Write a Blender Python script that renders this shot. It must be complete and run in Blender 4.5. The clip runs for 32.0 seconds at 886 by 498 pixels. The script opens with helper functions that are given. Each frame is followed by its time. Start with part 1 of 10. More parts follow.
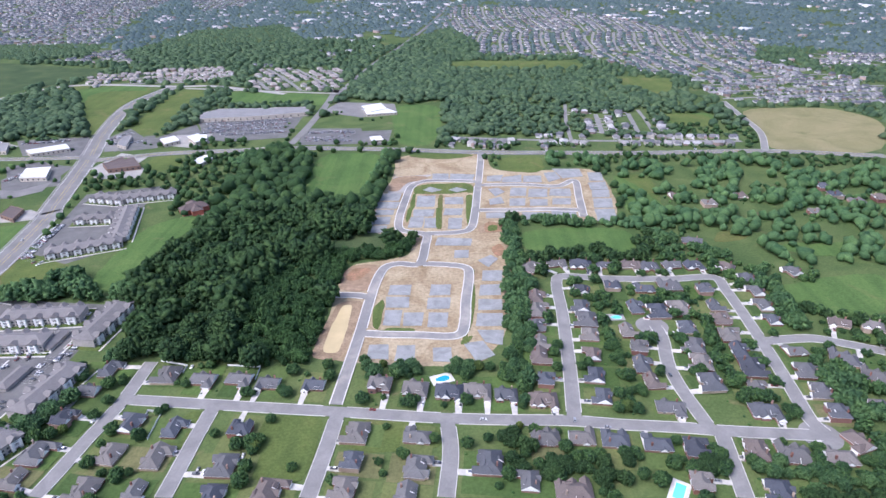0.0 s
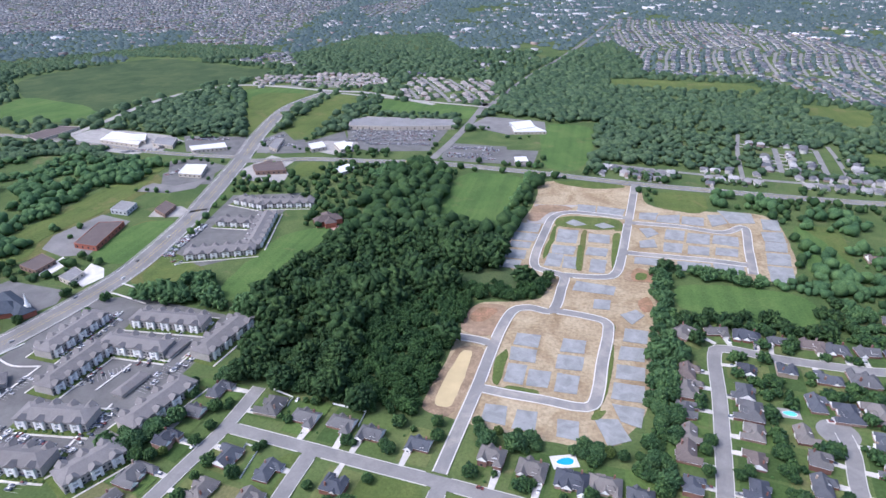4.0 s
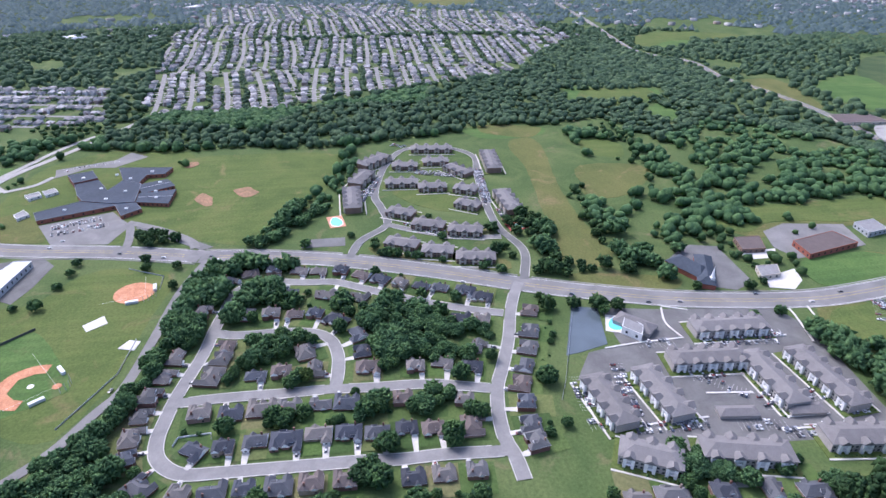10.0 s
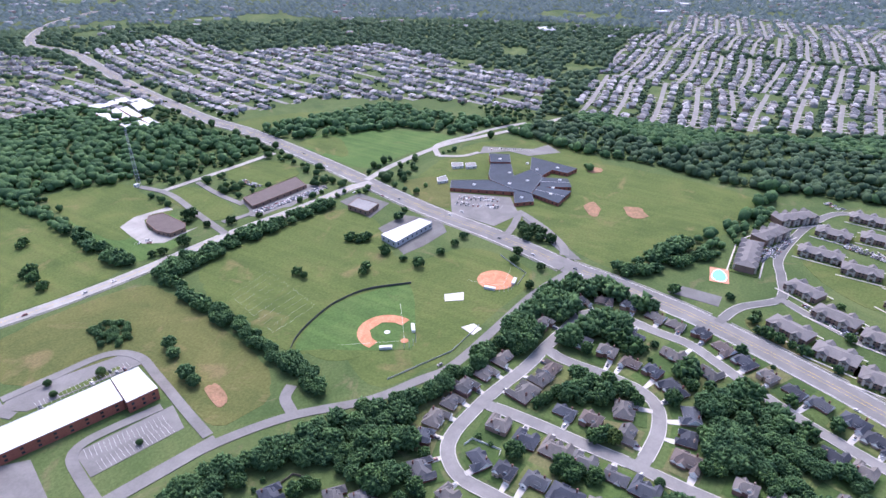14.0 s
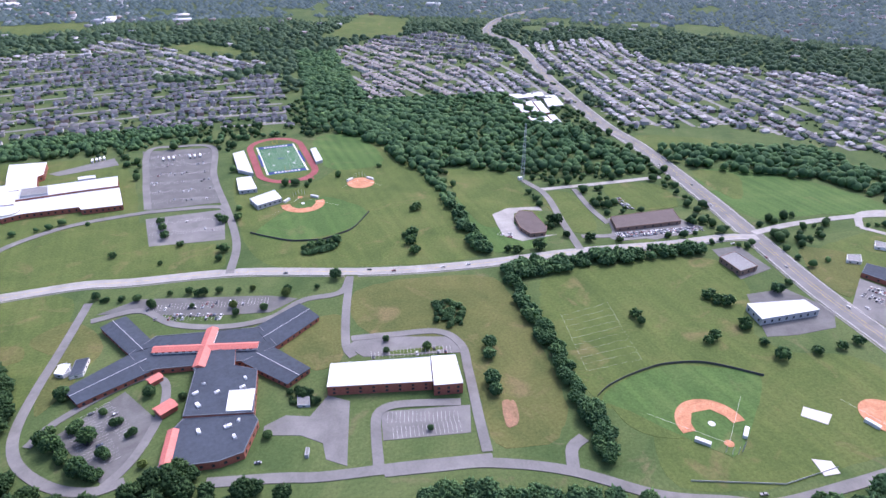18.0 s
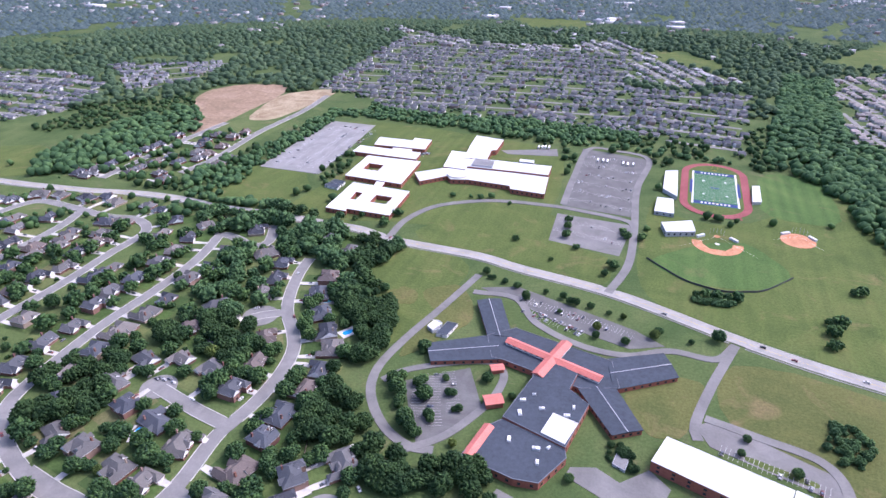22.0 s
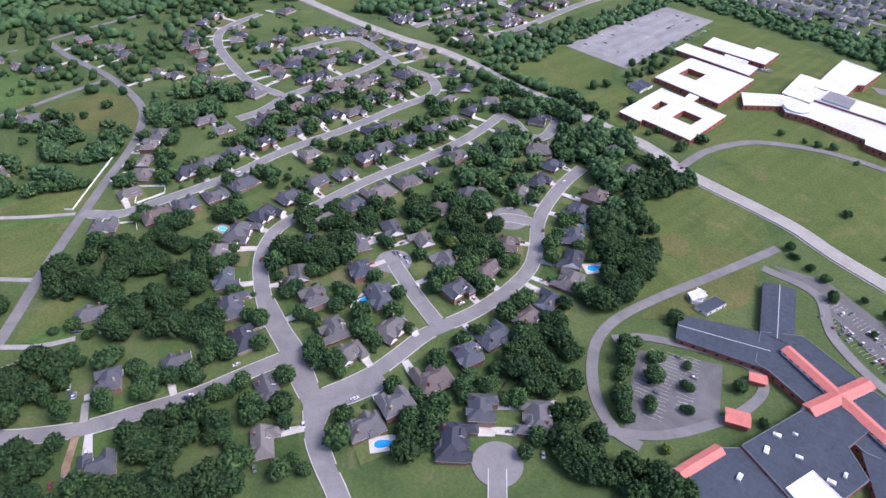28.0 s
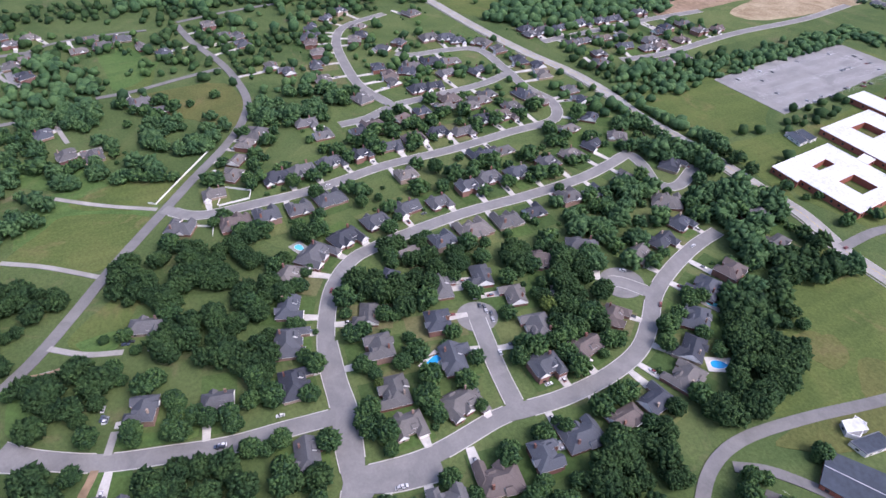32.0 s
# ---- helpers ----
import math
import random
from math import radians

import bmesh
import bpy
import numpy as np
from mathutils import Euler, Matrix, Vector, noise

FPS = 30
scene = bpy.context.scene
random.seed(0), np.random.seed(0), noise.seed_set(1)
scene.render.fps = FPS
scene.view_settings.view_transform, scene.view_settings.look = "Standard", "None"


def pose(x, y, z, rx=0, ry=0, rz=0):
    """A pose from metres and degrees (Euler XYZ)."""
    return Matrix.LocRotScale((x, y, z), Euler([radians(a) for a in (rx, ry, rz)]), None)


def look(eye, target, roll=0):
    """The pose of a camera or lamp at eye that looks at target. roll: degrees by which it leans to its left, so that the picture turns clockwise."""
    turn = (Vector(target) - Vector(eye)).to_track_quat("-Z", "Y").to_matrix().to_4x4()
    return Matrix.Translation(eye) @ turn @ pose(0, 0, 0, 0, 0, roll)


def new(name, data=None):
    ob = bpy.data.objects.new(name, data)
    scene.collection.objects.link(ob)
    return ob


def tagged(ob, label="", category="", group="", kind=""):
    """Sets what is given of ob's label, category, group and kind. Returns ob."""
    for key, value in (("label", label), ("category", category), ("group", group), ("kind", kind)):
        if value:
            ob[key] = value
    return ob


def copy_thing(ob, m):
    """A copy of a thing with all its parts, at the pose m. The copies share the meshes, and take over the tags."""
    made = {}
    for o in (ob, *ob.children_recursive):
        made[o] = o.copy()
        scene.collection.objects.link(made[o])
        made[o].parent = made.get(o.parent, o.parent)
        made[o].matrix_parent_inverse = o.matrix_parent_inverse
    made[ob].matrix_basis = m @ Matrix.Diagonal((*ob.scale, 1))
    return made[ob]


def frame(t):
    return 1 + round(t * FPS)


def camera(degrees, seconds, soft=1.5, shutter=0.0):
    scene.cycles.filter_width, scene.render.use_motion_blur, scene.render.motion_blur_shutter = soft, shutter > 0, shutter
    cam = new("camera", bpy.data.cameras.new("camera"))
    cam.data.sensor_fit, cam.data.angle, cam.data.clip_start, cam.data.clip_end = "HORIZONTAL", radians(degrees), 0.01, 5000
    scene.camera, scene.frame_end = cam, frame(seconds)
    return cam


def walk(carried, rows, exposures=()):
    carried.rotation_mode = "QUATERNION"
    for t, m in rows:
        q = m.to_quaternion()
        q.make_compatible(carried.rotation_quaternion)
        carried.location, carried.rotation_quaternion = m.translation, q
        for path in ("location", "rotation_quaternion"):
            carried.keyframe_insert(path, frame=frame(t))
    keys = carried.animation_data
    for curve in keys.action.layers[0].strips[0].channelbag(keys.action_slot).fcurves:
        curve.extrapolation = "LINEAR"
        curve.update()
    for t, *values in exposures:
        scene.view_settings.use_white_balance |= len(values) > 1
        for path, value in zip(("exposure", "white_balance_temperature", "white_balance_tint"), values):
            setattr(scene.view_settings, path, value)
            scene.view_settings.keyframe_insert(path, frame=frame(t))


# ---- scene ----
from mathutils import geometry

# ---------- camera ----------
cam = camera(70.62, 32.0, 1.5)


def at(t, x, y, z, yaw, tilt, roll):
    """A row of the flight: seconds, place in metres, heading, tilt and roll in degrees."""
    return t, Matrix.Translation((x, y, z)) @ Euler((radians(90 + tilt), 0, radians(yaw))).to_matrix().to_4x4() @ pose(0, 0, 0, 0, 0, roll)


FLIGHT = [
    at(0.0, -0.0, -0.0, 288.0, 0.00, -26.90, -0.37),
    at(0.5, -1.2, 11.7, 287.8, -0.09, -26.75, -0.39),
    at(1.0, -2.3, 18.6, 288.0, 0.01, -26.57, -0.32),
    at(1.5, -2.8, 20.4, 287.9, 0.37, -26.47, -0.37),
    at(2.0, -3.1, 25.9, 287.8, 0.59, -26.40, -0.29),
    at(2.5, -3.0, 33.4, 287.7, 0.86, -26.32, -0.22),
    at(4.5, -5.1, 71.3, 288.7, 19.26, -26.17, -0.31),
    at(5.0, -4.9, 78.3, 289.1, 23.21, -25.82, -0.40),
    at(5.5, -5.0, 84.0, 288.7, 25.20, -21.20, -0.45),
    at(6.0, -9.4, 89.0, 289.3, 31.85, -21.26, -0.30),
    at(6.5, -9.7, 93.8, 289.3, 42.87, -21.17, -0.50),
    at(7.0, -9.6, 100.2, 289.5, 48.46, -21.11, -0.54),
    at(7.5, -11.3, 104.8, 292.4, 54.57, -21.22, -0.36),
    at(8.0, -12.1, 111.1, 295.3, 60.89, -21.32, -0.35),
    at(8.5, -15.9, 116.7, 295.7, 66.92, -21.28, -0.34),
    at(9.0, -21.0, 117.1, 296.9, 73.36, -21.26, -0.17),
    at(9.5, -26.0, 119.1, 295.7, 79.31, -21.25, 0.05),
    at(10.0, -30.2, 122.1, 296.6, 81.58, -28.75, 0.17),
    at(10.5, -36.5, 124.6, 296.2, 86.49, -28.71, 0.24),
    at(11.0, -43.7, 128.4, 295.9, 94.95, -28.73, 0.10),
    at(11.5, -49.6, 131.2, 295.1, 101.71, -28.59, 0.15),
    at(12.0, -56.1, 132.6, 296.7, 107.81, -28.68, 0.24),
    at(12.5, -61.6, 131.5, 296.4, 113.68, -28.63, 0.46),
    at(13.0, -68.6, 132.4, 298.1, 119.42, -28.78, 0.37),
    at(13.5, -74.2, 133.0, 299.1, 119.60, -28.75, 0.41),
    at(15.5, -95.2, 124.6, 299.5, 132.07, -28.57, 0.62),
    at(16.0, -101.0, 122.7, 301.4, 137.45, -28.67, 0.47),
    at(16.5, -106.5, 119.3, 302.3, 142.61, -28.73, 0.50),
    at(17.0, -111.9, 116.3, 303.9, 147.62, -28.83, 0.38),
    at(17.5, -115.6, 112.6, 303.8, 152.70, -28.74, 0.52),
    at(18.0, -119.6, 108.2, 304.2, 157.95, -28.70, 0.57),
    at(18.5, -124.1, 103.5, 303.6, 163.34, -28.64, 0.50),
    at(19.0, -129.7, 98.4, 302.7, 168.73, -28.61, 0.43),
    at(19.5, -134.4, 94.5, 303.7, 174.07, -28.63, 0.32),
    at(20.0, -137.9, 88.3, 304.0, 179.44, -28.62, 0.26),
    at(20.5, -141.7, 81.8, 303.5, 184.73, -28.56, 0.17),
    at(21.0, -143.9, 75.5, 303.0, 189.81, -28.49, 0.16),
    at(21.5, -147.1, 70.1, 302.6, 195.04, -28.34, -0.03),
    at(22.0, -147.2, 64.4, 300.3, 200.06, -28.22, -0.06),
    at(22.5, -146.8, 58.2, 300.7, 205.06, -30.23, -0.03),
    at(23.0, -145.1, 53.9, 301.4, 210.06, -30.26, 0.18),
    at(23.5, -142.4, 50.0, 303.1, 215.27, -30.32, 0.60),
    at(24.0, -141.9, 43.8, 303.0, 218.90, -30.23, 0.52),
    at(24.5, -139.8, 39.2, 303.8, 220.85, -30.20, 0.67),
    at(25.0, -137.9, 33.2, 303.6, 228.14, -30.17, 0.62),
    at(25.5, -136.6, 26.7, 303.0, 229.84, -30.07, 0.56),
    at(26.0, -133.0, 21.0, 303.0, 229.76, -30.18, 0.62),
    at(26.5, -129.5, 15.8, 301.3, 229.68, -34.64, 0.68),
    at(28.5, -113.0, -4.2, 294.0, 229.46, -39.68, 0.71),
    at(29.0, -106.9, -9.3, 293.4, 229.36, -39.82, 0.78),
    at(29.5, -101.9, -13.6, 292.3, 235.55, -39.83, 0.64),
    at(30.0, -97.2, -18.8, 291.5, 242.01, -39.88, 0.69),
    at(30.5, -92.0, -22.9, 290.3, 241.88, -39.85, 0.80),
    at(31.0, -86.3, -29.2, 290.1, 241.99, -40.01, 0.81),
    at(31.5, -75.2, -38.2, 286.5, 241.92, -39.77, 0.96),
    at(32.0, -65.7, -42.9, 279.9, 241.43, -39.41, 1.37),
]
walk(cam, FLIGHT, exposures=[(0, 0.88, 5470, 20), (2.5, 0.87, 5500, 19), (7, 0.61, 5230, 18), (9, 0.75, 5330, 19), (10.5, 1.0, 5480, 22), (12, 1.09, 5500, 24), (13, 1.1, 5520, 25), (17, 0.96, 5500, 26), (23, 0.97, 5500, 28), (26.5, 0.8, 5500, 27), (30, 0.6, 5650, 25), (32, 0.68, 5650, 25)])

# ---------- daylight ----------
SUN_AZ, SUN_EL = 235.0, 52.0
world = bpy.data.worlds.new("sky")
scene.world = world
world.use_nodes = True
wn, wl = world.node_tree.nodes, world.node_tree.links
sky = wn.new("ShaderNodeTexSky")
sky.sky_type, sky.sun_disc = "NISHITA", False
sky.sun_elevation, sky.sun_rotation = radians(SUN_EL), radians(SUN_AZ)
sky.air_density, sky.dust_density, sky.ozone_density = 1.0, 5.0, 1.0
wl.new(sky.outputs[0], wn["Background"].inputs[0])
wn["Background"].inputs[1].default_value = 0.15
sun = new("sun", bpy.data.lights.new("sun", "SUN"))
sun.data.energy, sun.data.angle, sun.data.color = 1.15, radians(28), (1.0, 0.96, 0.90)
sa = radians(SUN_AZ)
sun.matrix_world = look((math.sin(sa) * 500, math.cos(sa) * 500, 500 * math.tan(radians(SUN_EL))), (0, 0, 0))
sun.location = (0, 0, 900)

# ---------- materials ----------
MATS = {}


def node(t, kind, **inputs):
    n = t.nodes.new("ShaderNode" + kind)
    for k, v in inputs.items():
        n.inputs[k.replace("_", " ")].default_value = v
    return n


def ramp(t, source, stops, constant=False):
    r = t.nodes.new("ShaderNodeValToRGB")
    r.color_ramp.interpolation = "CONSTANT" if constant else "LINEAR"
    el = r.color_ramp.elements
    while len(el) < len(stops):
        el.new(0.5)
    for e, (p, c) in zip(el, stops):
        e.position, e.color = p, (*c, 1)
    t.links.new(source, r.inputs[0])
    return r.outputs[0]


def mixed(t, fac, a, b, mode="MIX"):
    m = t.nodes.new("ShaderNodeMix")
    m.data_type, m.blend_type = "RGBA", mode
    for sock, v in ((m.inputs[0], fac), (m.inputs[6], a), (m.inputs[7], b)):
        if hasattr(v, "is_linked"):
            t.links.new(v, sock)
        else:
            sock.default_value = v if isinstance(v, (int, float)) else (*v, 1)
    return m.outputs[2]


def noise_at(t, size, detail=4, rough=0.6, stretch=(1, 1, 1), local=False, warp=0.0):
    """Noise whose blotches are about size metres across."""
    if local:
        c = t.nodes.new("ShaderNodeTexCoord").outputs["Object"]
    else:
        c = t.nodes.new("ShaderNodeNewGeometry").outputs["Position"]
    mp = t.nodes.new("ShaderNodeMapping")
    mp.inputs["Scale"].default_value = [s / size for s in stretch]
    t.links.new(c, mp.inputs[0])
    n = node(t, "TexNoise", Detail=detail, Roughness=rough, Scale=1.0, Distortion=warp)
    t.links.new(mp.outputs[0], n.inputs["Vector"])
    return n.outputs["Fac"]


def shader(name, rough=0.9, metal=0.0, spec=0.3):
    m = bpy.data.materials.new(name)
    m.use_nodes = True
    b = m.node_tree.nodes["Principled BSDF"]
    b.inputs["Roughness"].default_value, b.inputs["Metallic"].default_value = rough, metal
    b.inputs["Specular IOR Level"].default_value = spec
    MATS[name] = m
    return m, m.node_tree, b


def paint(t, b, colour):
    t.links.new(colour, b.inputs["Base Color"])


def relief(t, b, height, strength, distance):
    n = node(t, "Bump", Strength=strength, Distance=distance)
    t.links.new(height, n.inputs["Height"])
    t.links.new(n.outputs[0], b.inputs["Normal"])


def blotched(name, dark, mid, light, big, small, rough=0.95, bump=0.3, spec=0.2):
    """A surface whose colour wanders between three tones at two scales."""
    paved = rough < 0.95
    m, t, b = shader(name, rough, spec=spec)
    a = ramp(t, noise_at(t, big, 5, 0.62, warp=0.6), [(0.34, dark), (0.5, mid), (0.66, light)])
    f = noise_at(t, small, 4, 0.65)
    g = ramp(t, f, [(0.3, (0.62, 0.62, 0.62)), (0.7, (1.25, 1.25, 1.25))])
    paint(t, b, mixed(t, 0.25 if paved else 0.8, a, g, "MULTIPLY"))
    relief(t, b, f, 0.06 if paved else bump, 0.2 if paved else 0.6)
    return m


def grass(name, dark, mid, light, worn, wear=0.62, stripes=0.0):
    """Mown or rough grass: broad tone patches, fine tufts and dry or bare spots."""
    m, t, b = shader(name, 0.97, spec=0.1)
    a = ramp(t, noise_at(t, 60, 6, 0.62, warp=0.8), [(0.32, dark), (0.5, mid), (0.68, light)])
    w = ramp(t, noise_at(t, 34, 5, 0.6, warp=1.0), [(wear, (0, 0, 0)), (wear + 0.14, (0.9, 0.9, 0.9))])
    a = mixed(t, w, a, worn)
    f = noise_at(t, 2.2, 5, 0.75)
    g = ramp(t, f, [(0.3, (0.66, 0.68, 0.62)), (0.7, (1.28, 1.26, 1.2))])
    c = mixed(t, 0.85, a, g, "MULTIPLY")
    if stripes:
        s = noise_at(t, 7, 1, 0.3, (1, 0.02, 1))
        c = mixed(t, stripes, c, ramp(t, s, [(0.35, (0.7, 0.75, 0.7)), (0.65, (1.25, 1.22, 1.1))]), "MULTIPLY")
    paint(t, b, c)
    relief(t, b, f, 0.5, 0.8)
    return m


grass("grass_base", (0.056, 0.092, 0.032), (0.080, 0.116, 0.041), (0.108, 0.138, 0.053), (0.150, 0.138, 0.076), 0.60)
grass("grass_bright", (0.064, 0.116, 0.036), (0.080, 0.136, 0.042), (0.100, 0.152, 0.050), (0.125, 0.140, 0.060), 0.60, 0.35)
grass("grass_mid", (0.073, 0.104, 0.032), (0.093, 0.125, 0.038), (0.116, 0.138, 0.046), (0.162, 0.144, 0.066), 0.58, 0.2)
grass("grass_dry", (0.086, 0.104, 0.035), (0.111, 0.121, 0.042), (0.135, 0.136, 0.050), (0.177, 0.144, 0.071), 0.56)
grass("lawn", (0.070, 0.108, 0.036), (0.094, 0.130, 0.046), (0.124, 0.150, 0.058), (0.180, 0.155, 0.085), 0.60)
grass("lawn_lot", (0.8, 0.84, 0.8), (1.0, 1.0, 1.0), (1.2, 1.14, 1.15), (1.5, 1.15, 1.6), 0.61)
grass("scrub", (0.036, 0.062, 0.028), (0.054, 0.084, 0.037), (0.080, 0.106, 0.046), (0.098, 0.100, 0.055), 0.62)
grass("straw", (0.170, 0.162, 0.080), (0.220, 0.200, 0.104), (0.255, 0.226, 0.125), (0.135, 0.140, 0.065), 0.58)
lot_tree = MATS["lawn_lot"].node_tree
lot_base = lot_tree.nodes["Principled BSDF"].inputs["Base Color"]
lot_tone = ramp(lot_tree, lot_tree.nodes.new("ShaderNodeNewGeometry").outputs["Random Per Island"],
                [(0.0, (0.066, 0.108, 0.034)), (0.2, (0.090, 0.130, 0.043)), (0.4, (0.058, 0.096, 0.032)), (0.55, (0.125, 0.148, 0.056)), (0.75, (0.080, 0.128, 0.038)), (0.9, (0.140, 0.142, 0.066))], True)
lot_tree.links.new(mixed(lot_tree, 1.0, lot_base.links[0].from_socket, lot_tone, "MULTIPLY"), lot_base)
blotched("turf", (0.045, 0.130, 0.050), (0.055, 0.150, 0.060), (0.065, 0.165, 0.070), 25, 3)
blotched("track", (0.24, 0.075, 0.075), (0.27, 0.085, 0.085), (0.30, 0.10, 0.10), 20, 1.5)
blotched("clay", (0.42, 0.19, 0.10), (0.50, 0.24, 0.13), (0.55, 0.29, 0.17), 8, 1)
blotched("dirt", (0.240, 0.175, 0.100), (0.330, 0.260, 0.160), (0.410, 0.335, 0.215), 30, 3)
blotched("dirt_brown", (0.21, 0.15, 0.09), (0.27, 0.19, 0.12), (0.33, 0.24, 0.16), 60, 6)
blotched("earth", (0.19, 0.135, 0.085), (0.26, 0.19, 0.12), (0.33, 0.25, 0.16), 18, 2)
blotched("gravel", (0.205, 0.21, 0.203), (0.25, 0.256, 0.248), (0.30, 0.306, 0.297), 9, 0.6, 0.9)
blotched("asphalt_site", (0.185, 0.180, 0.172), (0.225, 0.218, 0.206), (0.330, 0.305, 0.265), 32, 1.6, 0.88)
blotched("asphalt_new", (0.127, 0.125, 0.120), (0.147, 0.144, 0.138), (0.171, 0.168, 0.159), 18, 1.2, 0.85)
blotched("asphalt_old", (0.154, 0.149, 0.140), (0.183, 0.177, 0.167), (0.216, 0.209, 0.195), 22, 1.5, 0.88)
blotched("asphalt_res", (0.182, 0.176, 0.168), (0.215, 0.207, 0.195), (0.245, 0.237, 0.222), 16, 1.2, 0.88)
blotched("asphalt_lot", (0.111, 0.108, 0.103), (0.135, 0.132, 0.125), (0.159, 0.156, 0.147), 18, 1.5, 0.88)
blotched("asphalt_pale", (0.205, 0.201, 0.194), (0.244, 0.237, 0.226), (0.277, 0.269, 0.255), 20, 1.5, 0.9)
blotched("concrete_old", (0.273, 0.261, 0.236), (0.321, 0.306, 0.277), (0.364, 0.348, 0.317), 15, 1.2, 0.85)
blotched("concrete_new", (0.488, 0.468, 0.425), (0.562, 0.538, 0.491), (0.619, 0.594, 0.544), 12, 1.0, 0.85)
blotched("concrete_kerb", (0.428, 0.410, 0.370), (0.493, 0.472, 0.427), (0.562, 0.539, 0.491), 12, 1.0, 0.85)
blotched("concrete_drive", (0.409, 0.388, 0.347), (0.499, 0.473, 0.425), (0.590, 0.560, 0.507), 9, 1.0, 0.85)
blotched("bare_red", (0.20, 0.135, 0.075), (0.27, 0.165, 0.095), (0.34, 0.19, 0.115), 9, 1.5)
blotched("paver_pink", (0.36, 0.25, 0.21), (0.43, 0.30, 0.25), (0.49, 0.36, 0.30), 6, 0.8, 0.9)


def water(name, tone, rough):
    m, t, b = shader(name, rough, spec=0.5)
    f = noise_at(t, 20, 4, 0.6)
    paint(t, b, ramp(t, f, [(0.35, tone), (0.7, tuple(c * 1.25 for c in tone))]))
    relief(t, b, noise_at(t, 1.5, 3), 0.08, 0.1)


water("pond_brown", (0.42, 0.335, 0.175), 0.35)
water("pond_dark", (0.075, 0.095, 0.105), 0.12)
water("pool_blue", (0.03, 0.30, 0.62), 0.08)
water("pool_light", (0.14, 0.55, 0.62), 0.08)


def surface(name, tones, rough=0.85, grain=0.5, spec=0.3, per_island=False):
    """Each object, or each island of a joined mesh, takes one of the tones; grain and stains lie over it."""
    m, t, b = shader(name, rough, spec=spec)
    if per_island:
        r = t.nodes.new("ShaderNodeNewGeometry").outputs["Random Per Island"]
    else:
        r = t.nodes.new("ShaderNodeObjectInfo").outputs["Random"]
    c = ramp(t, r, [(i / len(tones), tone) for i, tone in enumerate(tones)], True)
    f = noise_at(t, grain, 4, 0.7)
    c = mixed(t, 0.7, c, ramp(t, f, [(0.3, (0.72, 0.72, 0.72)), (0.7, (1.22, 1.22, 1.22))]), "MULTIPLY")
    c = mixed(t, 0.5, c, ramp(t, noise_at(t, grain * 9, 4), [(0.3, (0.75, 0.75, 0.74)), (0.7, (1.15, 1.15, 1.15))]), "MULTIPLY")
    paint(t, b, c)
    relief(t, b, f, 0.3, 0.15)
    return m


surface("shingle", [(0.058, 0.062, 0.074), (0.118, 0.114, 0.112), (0.092, 0.096, 0.106), (0.150, 0.140, 0.132), (0.112, 0.112, 0.117),
                    (0.172, 0.158, 0.146), (0.070, 0.076, 0.092), (0.136, 0.133, 0.133), (0.140, 0.116, 0.106), (0.090, 0.097, 0.112)], 0.9, 0.5, 0.2)
surface("shingle_gray", [(0.172, 0.162, 0.155), (0.195, 0.184, 0.176), (0.184, 0.173, 0.166)], 0.9, 0.6, 0.2)
surface("shingle_slate", [(0.085, 0.092, 0.110), (0.130, 0.134, 0.145), (0.105, 0.110, 0.124), (0.175, 0.172, 0.175), (0.24, 0.235, 0.235)], 0.9, 2, 0.2, True)
surface("shingle_far", [(0.12, 0.124, 0.134), (0.20, 0.195, 0.193), (0.15, 0.15, 0.155), (0.27, 0.26, 0.25), (0.38, 0.37, 0.36)], 0.9, 2, 0.2, True)
surface("shingle_far_dark", [(0.075, 0.080, 0.095), (0.105, 0.108, 0.118), (0.090, 0.093, 0.103), (0.15, 0.15, 0.155)], 0.9, 2, 0.2, True)
surface("shingle_far_tan", [(0.27, 0.245, 0.225), (0.32, 0.29, 0.26), (0.24, 0.22, 0.205)], 0.9, 2, 0.2, True)
surface("shingle_far_white", [(0.34, 0.33, 0.32), (0.24, 0.235, 0.23), (0.42, 0.41, 0.40)], 0.9, 2, 0.2, True)
surface("siding_far", [(0.56, 0.55, 0.53), (0.36, 0.34, 0.31), (0.50, 0.49, 0.48), (0.27, 0.21, 0.18), (0.42, 0.41, 0.39)], 0.85, 2, 0.2, True)
surface("wall_brick", [(0.20, 0.095, 0.070), (0.25, 0.135, 0.105), (0.17, 0.085, 0.068), (0.29, 0.19, 0.15), (0.36, 0.28, 0.22), (0.22, 0.12, 0.10)], 0.9, 0.4)
surface("brick_red", [(0.30, 0.105, 0.070)], 0.9, 0.6)
surface("brick_brown", [(0.22, 0.145, 0.11)], 0.9, 0.6)
surface("wall_red", [(0.35, 0.10, 0.08)], 0.8, 0.6)
surface("wall_white", [(0.78, 0.765, 0.73)], 0.8, 0.8)
surface("wall_gray", [(0.40, 0.41, 0.42)], 0.8, 0.8)
surface("wall_stone", [(0.36, 0.335, 0.31)], 0.85, 0.8)
surface("wall_tan", [(0.48, 0.43, 0.36)], 0.85, 0.8)
surface("trim_white", [(0.81, 0.80, 0.775)], 0.6, 0.5)
surface("roof_dark", [(0.062, 0.073, 0.090)], 0.9, 3.0, 0.12)
surface("roof_edge", [(0.16, 0.17, 0.19)], 0.7, 1.5, 0.3)
surface("roof_red", [(0.55, 0.175, 0.135)], 0.6, 1.0)
surface("roof_white", [(0.62, 0.62, 0.61)], 0.6, 3.0)
